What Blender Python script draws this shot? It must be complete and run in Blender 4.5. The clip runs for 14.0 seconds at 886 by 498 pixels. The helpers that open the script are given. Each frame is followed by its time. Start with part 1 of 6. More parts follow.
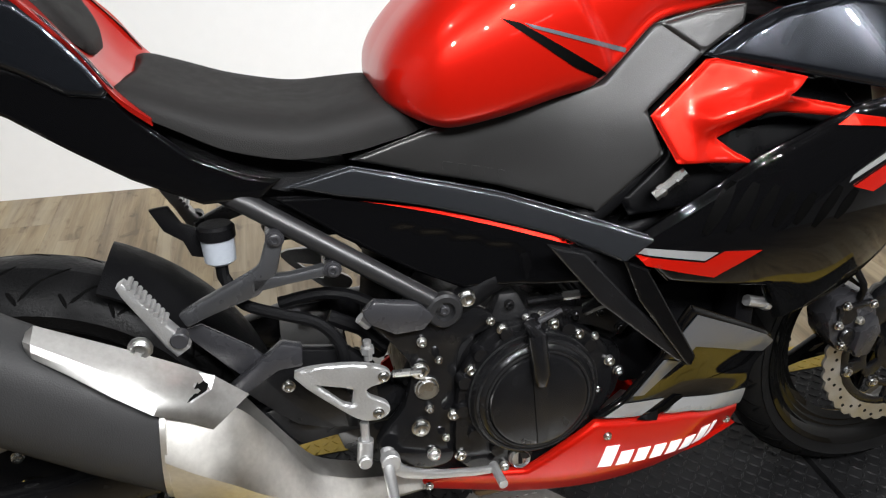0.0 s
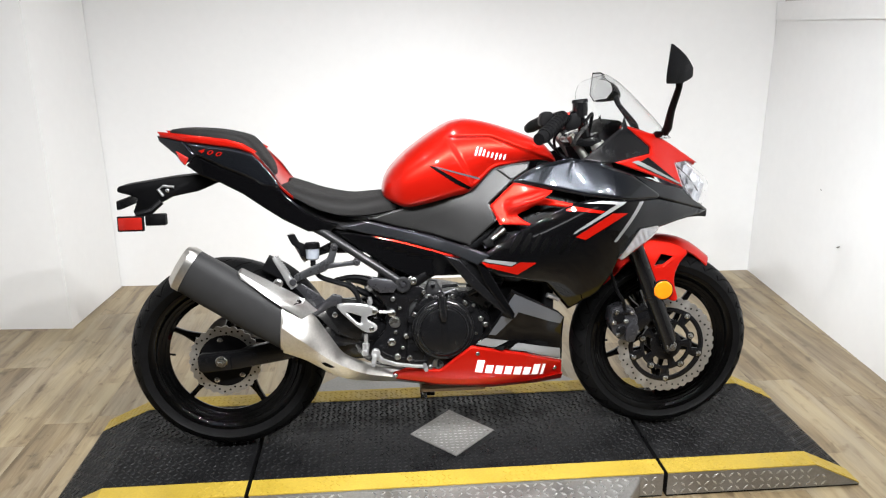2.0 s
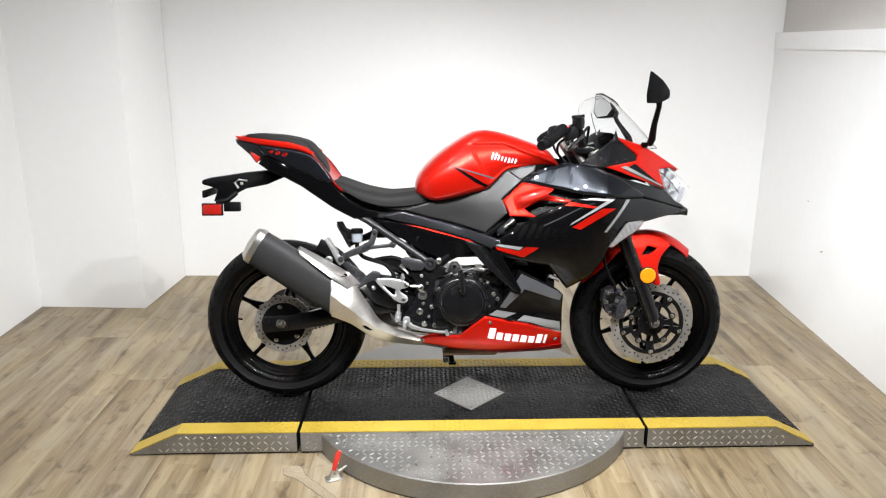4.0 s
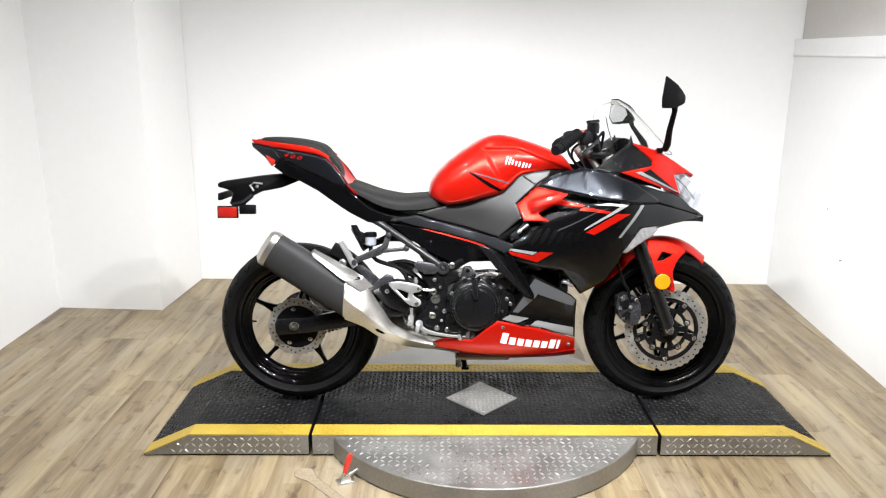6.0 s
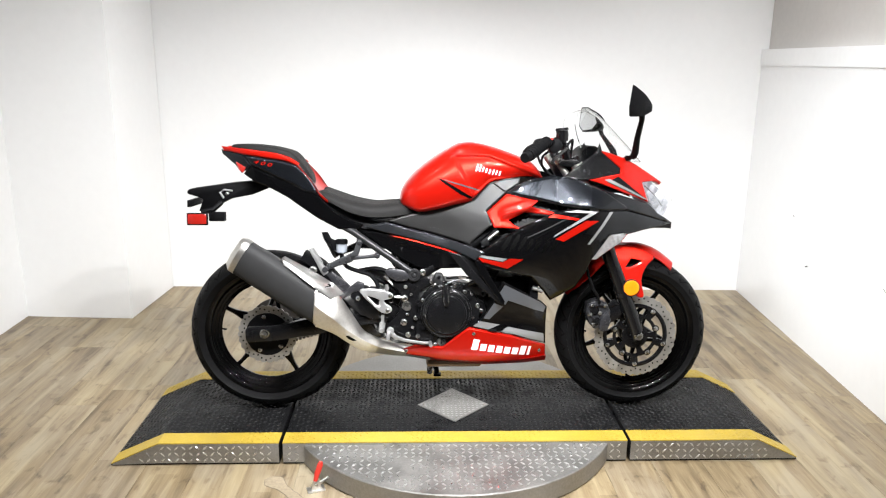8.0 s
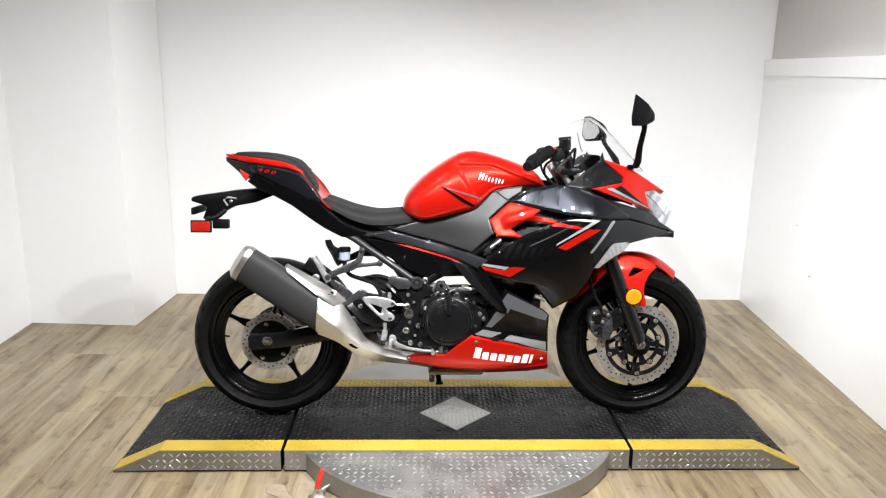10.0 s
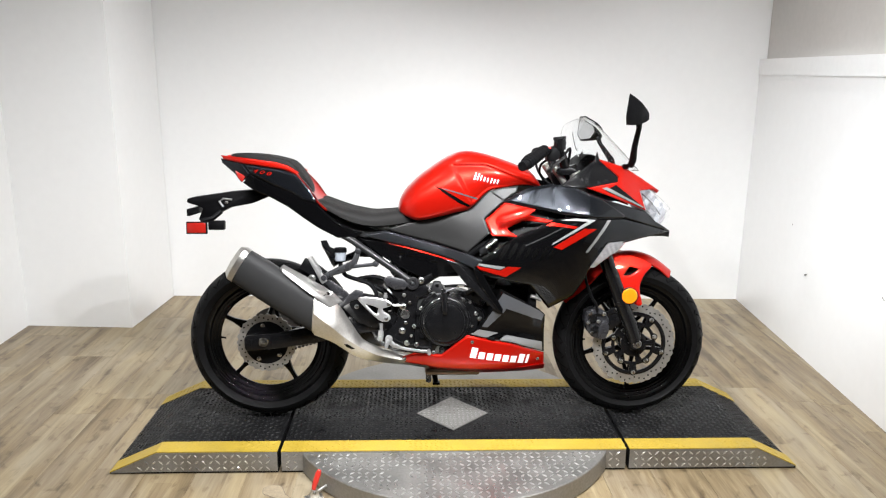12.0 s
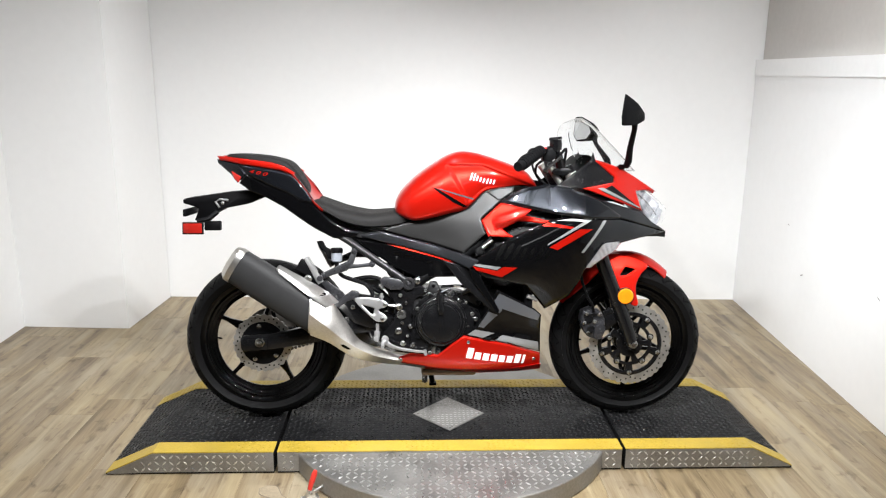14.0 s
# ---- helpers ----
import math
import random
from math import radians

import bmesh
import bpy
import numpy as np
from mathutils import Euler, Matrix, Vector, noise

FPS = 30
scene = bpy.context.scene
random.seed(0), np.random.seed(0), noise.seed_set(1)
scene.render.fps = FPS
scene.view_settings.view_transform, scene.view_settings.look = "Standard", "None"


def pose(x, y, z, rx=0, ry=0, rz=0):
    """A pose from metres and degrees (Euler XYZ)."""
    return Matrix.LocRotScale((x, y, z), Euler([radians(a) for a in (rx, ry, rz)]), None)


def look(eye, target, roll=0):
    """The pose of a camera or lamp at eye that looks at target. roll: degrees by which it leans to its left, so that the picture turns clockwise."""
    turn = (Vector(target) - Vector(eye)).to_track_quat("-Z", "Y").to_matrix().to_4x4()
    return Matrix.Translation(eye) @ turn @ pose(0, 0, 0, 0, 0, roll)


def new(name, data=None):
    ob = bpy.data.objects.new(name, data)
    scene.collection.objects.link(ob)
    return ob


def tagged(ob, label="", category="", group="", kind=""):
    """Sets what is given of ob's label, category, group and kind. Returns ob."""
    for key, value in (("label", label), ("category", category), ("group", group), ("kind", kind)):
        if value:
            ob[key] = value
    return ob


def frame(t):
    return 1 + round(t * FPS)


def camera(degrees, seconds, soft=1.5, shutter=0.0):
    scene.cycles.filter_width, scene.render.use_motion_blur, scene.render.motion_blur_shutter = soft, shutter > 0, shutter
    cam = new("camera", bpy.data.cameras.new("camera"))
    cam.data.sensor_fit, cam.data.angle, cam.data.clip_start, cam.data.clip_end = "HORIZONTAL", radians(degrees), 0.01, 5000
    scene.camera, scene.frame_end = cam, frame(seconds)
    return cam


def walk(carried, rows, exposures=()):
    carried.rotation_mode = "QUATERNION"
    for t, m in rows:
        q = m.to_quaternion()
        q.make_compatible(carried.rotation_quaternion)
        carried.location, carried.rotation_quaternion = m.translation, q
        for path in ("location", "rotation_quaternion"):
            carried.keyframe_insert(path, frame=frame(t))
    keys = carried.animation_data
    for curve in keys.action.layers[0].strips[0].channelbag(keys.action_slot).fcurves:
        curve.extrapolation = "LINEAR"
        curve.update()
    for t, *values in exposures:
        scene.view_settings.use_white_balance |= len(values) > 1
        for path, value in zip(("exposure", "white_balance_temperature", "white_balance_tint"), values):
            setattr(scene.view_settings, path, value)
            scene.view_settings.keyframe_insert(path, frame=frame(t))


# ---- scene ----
cam = camera(61.6, 14.0, soft=1.2)
PATH = [
    (0, (0.359, -0.873, 1.17), (0.775, 0.808, 0.168), -0.0),
    (0.3, (0.404, -1.044, 1.199), (0.665, 0.713, 0.279), -0.9),
    (0.5, (0.378, -1.197, 1.234), (0.699, 0.574, 0.361), 0.4),
    (0.7, (0.399, -1.325, 1.288), (0.666, 0.489, 0.488), -0.7),
    (1, (0.448, -1.546, 1.318), (0.628, 0.327, 0.639), 0.3),
    (1.5, (0.523, -1.894, 1.343), (0.672, -0.015, 0.672), 0.2),
    (2, (0.498, -2.173, 1.363), (0.652, -0.265, 0.784), -0.4),
    (2.5, (0.521, -2.327, 1.38), (0.582, -0.406, 0.827), 0.3),
    (3, (0.579, -2.463, 1.397), (0.601, -0.531, 0.883), 0.5),
    (3.5, (0.542, -2.589, 1.402), (0.592, -0.644, 0.938), -0.8),
    (4, (0.511, -2.659, 1.389), (0.572, -0.731, 0.859), 0.2),
    (6.5, (0.531, -2.665, 1.379), (0.543, -0.727, 0.884), 0.3),
    (7, (0.541, -2.679, 1.383), (0.584, -0.737, 0.903), 0.1),
    (7.5, (0.555, -2.678, 1.385), (0.636, -0.74, 0.9), 0.2),
    (8, (0.547, -2.671, 1.381), (0.623, -0.734, 0.888), 0.7),
    (10.5, (0.551, -2.678, 1.379), (0.615, -0.735, 0.912), 0.8),
    (11, (0.552, -2.676, 1.375), (0.615, -0.733, 0.904), 0.6),
    (11.5, (0.557, -2.675, 1.38), (0.631, -0.733, 0.91), 0.5),
    (12, (0.559, -2.681, 1.376), (0.63, -0.737, 0.91), 0.6),
    (12.5, (0.558, -2.684, 1.376), (0.629, -0.739, 0.916), 0.4),
    (13, (0.56, -2.682, 1.377), (0.629, -0.738, 0.915), 0.4),
    (13.5, (0.565, -2.681, 1.374), (0.64, -0.737, 0.91), 0.3),
    (14, (0.566, -2.684, 1.374), (0.642, -0.74, 0.911), 0.6),
]
walk(cam, [(t, look(eye, target, roll)) for t, eye, target, roll in PATH],
     [(0, -0.42), (1, -0.15), (2, -0.10), (4, -0.06), (6.5, 0.17), (8, 0.17), (10.5, 0.02), (14, -0.05)])

# ---- world and light ----
world = bpy.data.worlds.new("world")
scene.world = world
world.use_nodes = True
world.node_tree.nodes["Background"].inputs[0].default_value = (0.55, 0.58, 0.62, 1)
world.node_tree.nodes["Background"].inputs[1].default_value = 0.02


def area(name, eye, target, sx, sy, watts, colour, spread=140):
    data = bpy.data.lights.new(name, "AREA")
    data.shape, data.size, data.size_y, data.energy, data.color, data.spread = "RECTANGLE", sx, sy, watts, colour, radians(spread)
    ob = new(name, data)
    ob.matrix_world = look(eye, target)
    return ob


def bulb(name, eye, target, watts, cone, colour):
    data = bpy.data.lights.new(name, "SPOT")
    data.energy, data.spot_size, data.spot_blend, data.shadow_soft_size, data.color = watts, radians(cone), 1.0, 0.026, colour
    ob = new(name, data)
    ob.matrix_world = look(eye, target)
    return ob


WARM, COOL = (0.975, 0.985, 1.0), (0.90, 0.96, 1.0)
# Added fill lamp behind the camera; no fixture stands there.
area("showroom_panel_light", (0.7, -5.0, 2.94), (0.7, -5.0, 0), 1.2, 0.3, 16, WARM, 150)
# Stand-in spots, added only to make the bright patch on the partition.
bulb("wall_spot", (0.6, -2.2, 2.75), (2.42, 0.20, 0.76), 250, 16, COOL)
bulb("wall_spot", (-0.2, -2.3, 2.75), (2.43, 0.45, 0.80), 330, 27, COOL)
for k in range(8):
    bulb("track_bulb", (-0.7 + 0.40 * k, -1.75 - 0.35 * (k % 2), 2.7), (2.75 - 0.56 * k, 0.70, 0.10), 146 + 12.5 * k, 72, WARM)
for k in range(4):
    bulb("ceiling_bulb", (-0.75 + 1.0 * k, -0.55 + 0.95 * (k % 2), 2.92), (-0.75 + 1.0 * k, -0.40 + 0.95 * (k % 2), 0.0), 88, 118, WARM)

import mathutils

# ---- materials ----
def material(name, colour, rough=0.5, metal=0.0, bump=0.0, scale=60.0, vary=0.0, coat=0.0, detail=4.0, spots=0.0, spec=0.5):
    """A surface with variation at two scales: broad stains and fine grain, and a fine relief."""
    m = bpy.data.materials.new(name)
    m.use_nodes = True
    nt = m.node_tree
    b = nt.nodes["Principled BSDF"]
    b.inputs["Roughness"].default_value, b.inputs["Metallic"].default_value = rough, metal
    b.inputs["Coat Weight"].default_value, b.inputs["Coat Roughness"].default_value = coat, 0.025
    b.inputs["Specular IOR Level"].default_value = spec
    b.inputs["Base Color"].default_value = (*colour, 1)
    co = nt.nodes.new("ShaderNodeTexCoord")
    fine = nt.nodes.new("ShaderNodeTexNoise")
    fine.inputs["Scale"].default_value, fine.inputs["Detail"].default_value = scale, detail
    nt.links.new(co.outputs["Object"], fine.inputs["Vector"])
    broad = nt.nodes.new("ShaderNodeTexNoise")
    broad.inputs["Scale"].default_value, broad.inputs["Detail"].default_value = scale * 0.07, 3.0
    nt.links.new(co.outputs["Object"], broad.inputs["Vector"])
    if vary:
        both = nt.nodes.new("ShaderNodeMath")
        both.operation = "ADD"
        nt.links.new(fine.outputs["Fac"], both.inputs[0])
        nt.links.new(broad.outputs["Fac"], both.inputs[1])
        span = nt.nodes.new("ShaderNodeMapRange")
        span.inputs["From Min"].default_value, span.inputs["From Max"].default_value = 0.6, 1.4
        span.inputs["To Min"].default_value, span.inputs["To Max"].default_value = 1 - vary, 1 + vary
        nt.links.new(both.outputs[0], span.inputs["Value"])
        mul = nt.nodes.new("ShaderNodeVectorMath")
        mul.operation = "SCALE"
        mul.inputs[0].default_value = colour
        nt.links.new(span.outputs[0], mul.inputs["Scale"])
        nt.links.new(mul.outputs[0], b.inputs["Base Color"])
        rr = nt.nodes.new("ShaderNodeMapRange")
        rr.inputs["From Min"].default_value, rr.inputs["From Max"].default_value = 0.3, 0.7
        rr.inputs["To Min"].default_value, rr.inputs["To Max"].default_value = max(0.02, rough - 0.8 * vary), min(1, rough + 0.8 * vary)
        nt.links.new(broad.outputs["Fac"], rr.inputs["Value"])
        nt.links.new(rr.outputs[0], b.inputs["Roughness"])
    if bump:
        bu = nt.nodes.new("ShaderNodeBump")
        bu.inputs["Strength"].default_value, bu.inputs["Distance"].default_value = min(1.0, bump * 4), 0.002
        nt.links.new(fine.outputs["Fac"], bu.inputs["Height"])
        nt.links.new(bu.outputs[0], b.inputs["Normal"])
    return m


M_WALL = material("painted_wall", (0.78, 0.78, 0.775), 0.5, bump=0.05, scale=24, vary=0.018)
# The upper wall's dimness is put into this taupe colour.
M_UPPER_SHADE = material("shaded_upper_wall", (0.50, 0.48, 0.455), 0.7, bump=0.04, scale=35, vary=0.05)
M_PANEL = material("white_wall_panel", (0.80, 0.80, 0.80), 0.35, bump=0.02, scale=20, vary=0.02)
M_TRIM = material("white_trim", (0.80, 0.80, 0.80), 0.4, vary=0.03, scale=30)
M_SCUFF = material("grey_scuff", (0.22, 0.21, 0.20), 0.6, vary=0.2)
M_DARKROOM = material("unseen_dark_wall", (0.07, 0.068, 0.066), 0.7, vary=0.1, scale=12)
M_CEIL = material("darkened_ceiling", (0.30, 0.295, 0.29), 0.8, vary=0.05, scale=20)
M_RED = material("candy_red_paint", (0.385, 0.0072, 0.0031), 0.28, 0.5, coat=0.5, spec=0.06)
M_BLACK = material("gloss_black_paint", (0.0016, 0.0016, 0.0018), 0.05, 0.0, coat=0.04, spec=0.2)
M_GREYMET = material("metallic_graphite_paint", (0.0084, 0.0094, 0.0116), 0.22, 0.6, coat=0.5, spec=0.08)
M_GREY = material("grey_stripe_paint", (0.165, 0.167, 0.168), 0.35, 0.2, coat=0.3, scale=400, vary=0.05)
M_MATT = material("matt_black_plastic", (0.0026, 0.0026, 0.003), 0.5, bump=0.08, scale=500, vary=0.12, spec=0.08)
M_KNEE = material("textured_grey_plastic", (0.0098, 0.0096, 0.0095), 0.35, bump=0.03, scale=900, vary=0.03, spec=0.36)
M_SEAT = material("seat_vinyl", (0.0098, 0.0095, 0.0093), 0.58, bump=0.09, scale=800, vary=0.05, spec=0.12)
M_TYRE = material("tyre_rubber", (0.0044, 0.0044, 0.0046), 0.48, bump=0.1, scale=260, vary=0.25, spec=0.07)
# Tread rubber: dust and the crown's sheen, both put into the colour.
M_CROWN = material("dusty_sheen_rubber", (0.0125, 0.0125, 0.0128), 0.55, bump=0.1, scale=180, vary=0.3, spec=0.12)
M_RIM = material("gloss_black_rim", (0.0015, 0.0015, 0.0015), 0.04, coat=0.0, spec=0.16)
M_ENGINE = material("black_engine_casting", (0.0055, 0.0055, 0.006), 0.36, 0.0, bump=0.12, scale=420, vary=0.2, spec=0.3)
M_COVER = material("satin_black_cover", (0.0042, 0.0042, 0.0046), 0.20, 0.0, coat=0.08, scale=500, vary=0.12, spec=0.26)
M_STEEL = material("brushed_stainless", (0.60, 0.585, 0.555), 0.40, 1.0, bump=0.02, scale=140, vary=0.14)
M_ALU = material("cast_aluminium", (0.40, 0.40, 0.40), 0.38, 0.8, bump=0.08, scale=300, vary=0.08)
M_BOLT = material("zinc_bolt", (0.45, 0.45, 0.44), 0.25, 1.0, scale=400, vary=0.1)
M_GUN = material("gunmetal_bracket", (0.027, 0.027, 0.030), 0.28, 0.3, bump=0.04, scale=400, vary=0.1, spec=0.5)
M_BAND = material("graphite_band_paint", (0.078, 0.083, 0.094), 0.30, 0.35, coat=0.4, spec=0.3)
M_SHIELD = material("satin_steel_shield", (0.30, 0.295, 0.285), 0.42, 1.0, bump=0.02, scale=160, vary=0.15)
M_MUF = material("muffler_black_coating", (0.0245, 0.0245, 0.025), 0.5, 0.0, bump=0.05, scale=600, vary=0.1, spec=0.12)
M_DISC = material("brake_disc_steel", (0.40, 0.39, 0.37), 0.42, 0.9, bump=0.04, scale=500, vary=0.15)
M_WHITE = material("white_lettering", (0.85, 0.85, 0.85), 0.35, scale=300, vary=0.02)
M_AMBER = material("amber_reflector", (0.72, 0.20, 0.006), 0.15, coat=0.4, scale=600, vary=0.12)
M_REDLENS = material("red_lens", (0.30, 0.012, 0.008), 0.15, coat=0.5, scale=600, vary=0.15)
M_MILKY = material("milky_reservoir_plastic", (0.24, 0.26, 0.29), 0.35, scale=200, vary=0.08)
M_LENS = material("headlight_reflector", (0.74, 0.77, 0.82), 0.16, 0.5, coat=0.6, scale=90, vary=0.18)
M_YELLOW = material("yellow_edge_paint", (0.375, 0.262, 0.030), 0.5, bump=0.1, scale=160, vary=0.16)
M_DECK = material("black_deck_coating", (0.0066, 0.0066, 0.007), 0.42, bump=0.12, scale=220, vary=0.22, spec=0.15)
# Deck lozenges: the deck coating made lighter, with their highlights in the colour.
M_TREAD_LIT = material("lit_tread_coating", (0.0095, 0.0095, 0.0099), 0.34, bump=0.1, scale=220, vary=0.25, spec=0.32)
M_PLATE = material("aluminium_tread_plate", (0.275, 0.268, 0.255), 0.46, 0.8, bump=0.06, scale=120, vary=0.20)
# Lozenges in a brighter, smoother metal than their plate, for contrast.
M_BRIGHT_LOZENGE = material("bright_tread_lozenges", (0.56, 0.555, 0.54), 0.30, 0.9, bump=0.04, scale=200, vary=0.12)
M_HANDLE = material("red_rubber_grip", (0.55, 0.03, 0.02), 0.4, scale=200, vary=0.06)
M_INK = material("soft_black_ink", (0.0008, 0.0008, 0.0008), 0.5, scale=300, vary=0.1, spec=0.03)
M_DUCT = material("duct_black_plastic", (0.0012, 0.0012, 0.0014), 0.3, vary=0.1, scale=300, spec=0.06)
M_CAST = material("grey_cast_bracket", (0.043, 0.044, 0.047), 0.30, 0.5, bump=0.04, scale=400, vary=0.08)
M_RIMSTAIN = material("spill_rim", (0.155, 0.128, 0.092), 0.6, bump=0.1, scale=90, vary=0.3)
M_STAIN = material("pale_floor_stain", (0.265, 0.215, 0.145), 0.6, bump=0.1, scale=90, vary=0.25)
M_SIDE = material("metallic_dark_silver_paint", (0.018, 0.0192, 0.0215), 0.18, 0.5, coat=0.3, spec=0.1)
M_RAIL = material("satin_rail_paint", (0.016, 0.016, 0.017), 0.35, 0.3, scale=500, vary=0.08, spec=0.4)
# Steel with the floor's brown reflection put into its colour.
M_BROWNED = material("browned_reflection_steel", (0.13, 0.092, 0.062), 0.42, 0.85, bump=0.03, scale=120, vary=0.2)
M_CHAIN = material("oiled_chain", (0.12, 0.11, 0.10), 0.4, 0.8, bump=0.2, scale=500, vary=0.2)


def glass(name, tint):
    m = bpy.data.materials.new(name)
    m.use_nodes = True
    b = m.node_tree.nodes["Principled BSDF"]
    b.inputs["Base Color"].default_value = (*tint, 1)
    b.inputs["Roughness"].default_value = 0.02
    b.inputs["Transmission Weight"].default_value = 1.0
    b.inputs["IOR"].default_value = 1.2
    return m


M_SCREEN = glass("smoked_clear_screen", (0.965, 0.975, 0.98))
M_CLEAR = glass("clear_lens", (0.98, 0.98, 0.99))
# Near mirror's face: a dark reflection put into the colour.
M_DARK_MIRROR = material("darkened_mirror_face", (0.004, 0.005, 0.006), 0.08, spec=0.12)
M_MIRROR = material("mirror_glass", (0.85, 0.86, 0.87), 0.03, 1.0)


def plank_material(name):
    """Light oak vinyl: each plank its own tone, long grain and darker streaks."""
    m = bpy.data.materials.new(name)
    m.use_nodes = True
    nt = m.node_tree
    b = nt.nodes["Principled BSDF"]
    b.inputs["Roughness"].default_value = 0.42
    info = nt.nodes.new("ShaderNodeObjectInfo")
    co = nt.nodes.new("ShaderNodeTexCoord")
    shift = nt.nodes.new("ShaderNodeCombineXYZ")
    k = nt.nodes.new("ShaderNodeMath")
    k.operation = "MULTIPLY"
    k.inputs[1].default_value = 37.0
    nt.links.new(info.outputs["Random"], k.inputs[0])
    nt.links.new(k.outputs[0], shift.inputs[0])
    nt.links.new(k.outputs[0], shift.inputs[2])
    add = nt.nodes.new("ShaderNodeVectorMath")
    nt.links.new(co.outputs["Object"], add.inputs[0])
    nt.links.new(shift.outputs[0], add.inputs[1])
    noises = []
    for sx, sy, sc, det in ((13, 1.1, 1.5, 6), (150, 9, 1.0, 5), (6, 1.6, 1.0, 3), (24, 13, 1.0, 3)):
        mp = nt.nodes.new("ShaderNodeMapping")
        mp.inputs["Scale"].default_value = (sx, sy, 1)
        nt.links.new(add.outputs[0], mp.inputs["Vector"])
        n = nt.nodes.new("ShaderNodeTexNoise")
        n.inputs["Scale"].default_value, n.inputs["Detail"].default_value, n.inputs["Distortion"].default_value = sc, det, 0.6
        nt.links.new(mp.outputs[0], n.inputs["Vector"])
        noises.append(n)
    ramp = nt.nodes.new("ShaderNodeValToRGB")
    e = ramp.color_ramp.elements
    e[0].position, e[0].color = 0.20, (0.098, 0.068, 0.036, 1)
    e[1].position, e[1].color = 0.80, (0.335, 0.272, 0.165, 1)
    mid = ramp.color_ramp.elements.new(0.5)
    mid.color = (0.226, 0.169, 0.094, 1)
    mix = nt.nodes.new("ShaderNodeMath")
    mix.operation = "MULTIPLY_ADD"
    mix.inputs[1].default_value, mix.inputs[2].default_value = 1.20, -0.63
    nt.links.new(noises[0].outputs["Fac"], mix.inputs[0])
    m2 = nt.nodes.new("ShaderNodeMath")
    m2.operation = "MULTIPLY_ADD"
    m2.inputs[1].default_value = 0.22
    nt.links.new(info.outputs["Random"], m2.inputs[0])
    nt.links.new(mix.outputs[0], m2.inputs[2])
    m3 = nt.nodes.new("ShaderNodeMath")
    m3.operation = "MULTIPLY_ADD"
    m3.inputs[1].default_value = 0.34
    nt.links.new(noises[1].outputs["Fac"], m3.inputs[0])
    nt.links.new(m2.outputs[0], m3.inputs[2])
    m4 = nt.nodes.new("ShaderNodeMath")
    m4.operation = "MULTIPLY_ADD"
    m4.inputs[1].default_value = 0.42
    nt.links.new(noises[2].outputs["Fac"], m4.inputs[0])
    nt.links.new(m3.outputs[0], m4.inputs[2])
    # three printed strips across each plank, broken into short staves of their own tone
    def calc(op, first, second=0.0):
        node = nt.nodes.new("ShaderNodeMath")
        node.operation = op
        for i, v in enumerate((first, second)):
            if isinstance(v, float):
                node.inputs[i].default_value = v
            else:
                nt.links.new(v, node.inputs[i])
        return node.outputs[0]

    split = nt.nodes.new("ShaderNodeSeparateXYZ")
    nt.links.new(co.outputs["Object"], split.inputs[0])
    wander = calc("MULTIPLY", noises[2].outputs["Fac"], 0.075)
    strip_no = calc("FLOOR", calc("MULTIPLY", calc("ADD", split.outputs["X"], wander), 17.2))
    stave_no = calc("FLOOR", calc("ADD", calc("MULTIPLY", split.outputs["Y"], 2.1), calc("MULTIPLY", calc("ADD", strip_no, k.outputs[0]), 0.37)))
    key = nt.nodes.new("ShaderNodeCombineXYZ")
    for i, v in enumerate((strip_no, stave_no, k.outputs[0])):
        nt.links.new(v, key.inputs[i])
    stave = nt.nodes.new("ShaderNodeTexWhiteNoise")
    nt.links.new(key.outputs[0], stave.inputs["Vector"])
    m6 = nt.nodes.new("ShaderNodeMath")
    m6.operation = "MULTIPLY_ADD"
    m6.inputs[1].default_value = 0.21
    nt.links.new(stave.outputs["Value"], m6.inputs[0])
    knot = nt.nodes.new("ShaderNodeMapRange")
    for i, v in enumerate((0.58, 0.74, 0.0, -0.26)):
        knot.inputs[1 + i].default_value = v
    nt.links.new(noises[3].outputs["Fac"], knot.inputs[0])
    m5 = nt.nodes.new("ShaderNodeMath")
    nt.links.new(m4.outputs[0], m6.inputs[2])
    nt.links.new(m6.outputs[0], m5.inputs[0])
    nt.links.new(knot.outputs[0], m5.inputs[1])
    nt.links.new(m5.outputs[0], ramp.inputs["Fac"])
    tone = nt.nodes.new("ShaderNodeMix")
    tone.data_type, tone.blend_type = "RGBA", "MULTIPLY"
    tone.inputs[7].default_value = (0.86, 0.88, 0.98, 1)
    grey = nt.nodes.new("ShaderNodeMapRange")
    for i, v in enumerate((0.42, 0.60, 0.0, 1.0)):
        grey.inputs[1 + i].default_value = v
    nt.links.new(noises[2].outputs["Fac"], grey.inputs[0])
    nt.links.new(grey.outputs[0], tone.inputs[0])
    nt.links.new(ramp.outputs["Color"], tone.inputs[6])
    nt.links.new(tone.outputs[2], b.inputs["Base Color"])
    bu = nt.nodes.new("ShaderNodeBump")
    bu.inputs["Strength"].default_value, bu.inputs["Distance"].default_value = 0.25, 0.0012
    nt.links.new(noises[1].outputs["Fac"], bu.inputs["Height"])
    nt.links.new(bu.outputs[0], b.inputs["Normal"])
    return m


M_PLANK = plank_material("oak_vinyl_plank")
M_SUB = material("floor_joint", (0.17, 0.135, 0.085), 0.8, vary=0.1)


# ---- mesh helpers ----
delaunay_2d_cdt, BVHTree = mathutils.geometry.delaunay_2d_cdt, mathutils.bvhtree.BVHTree


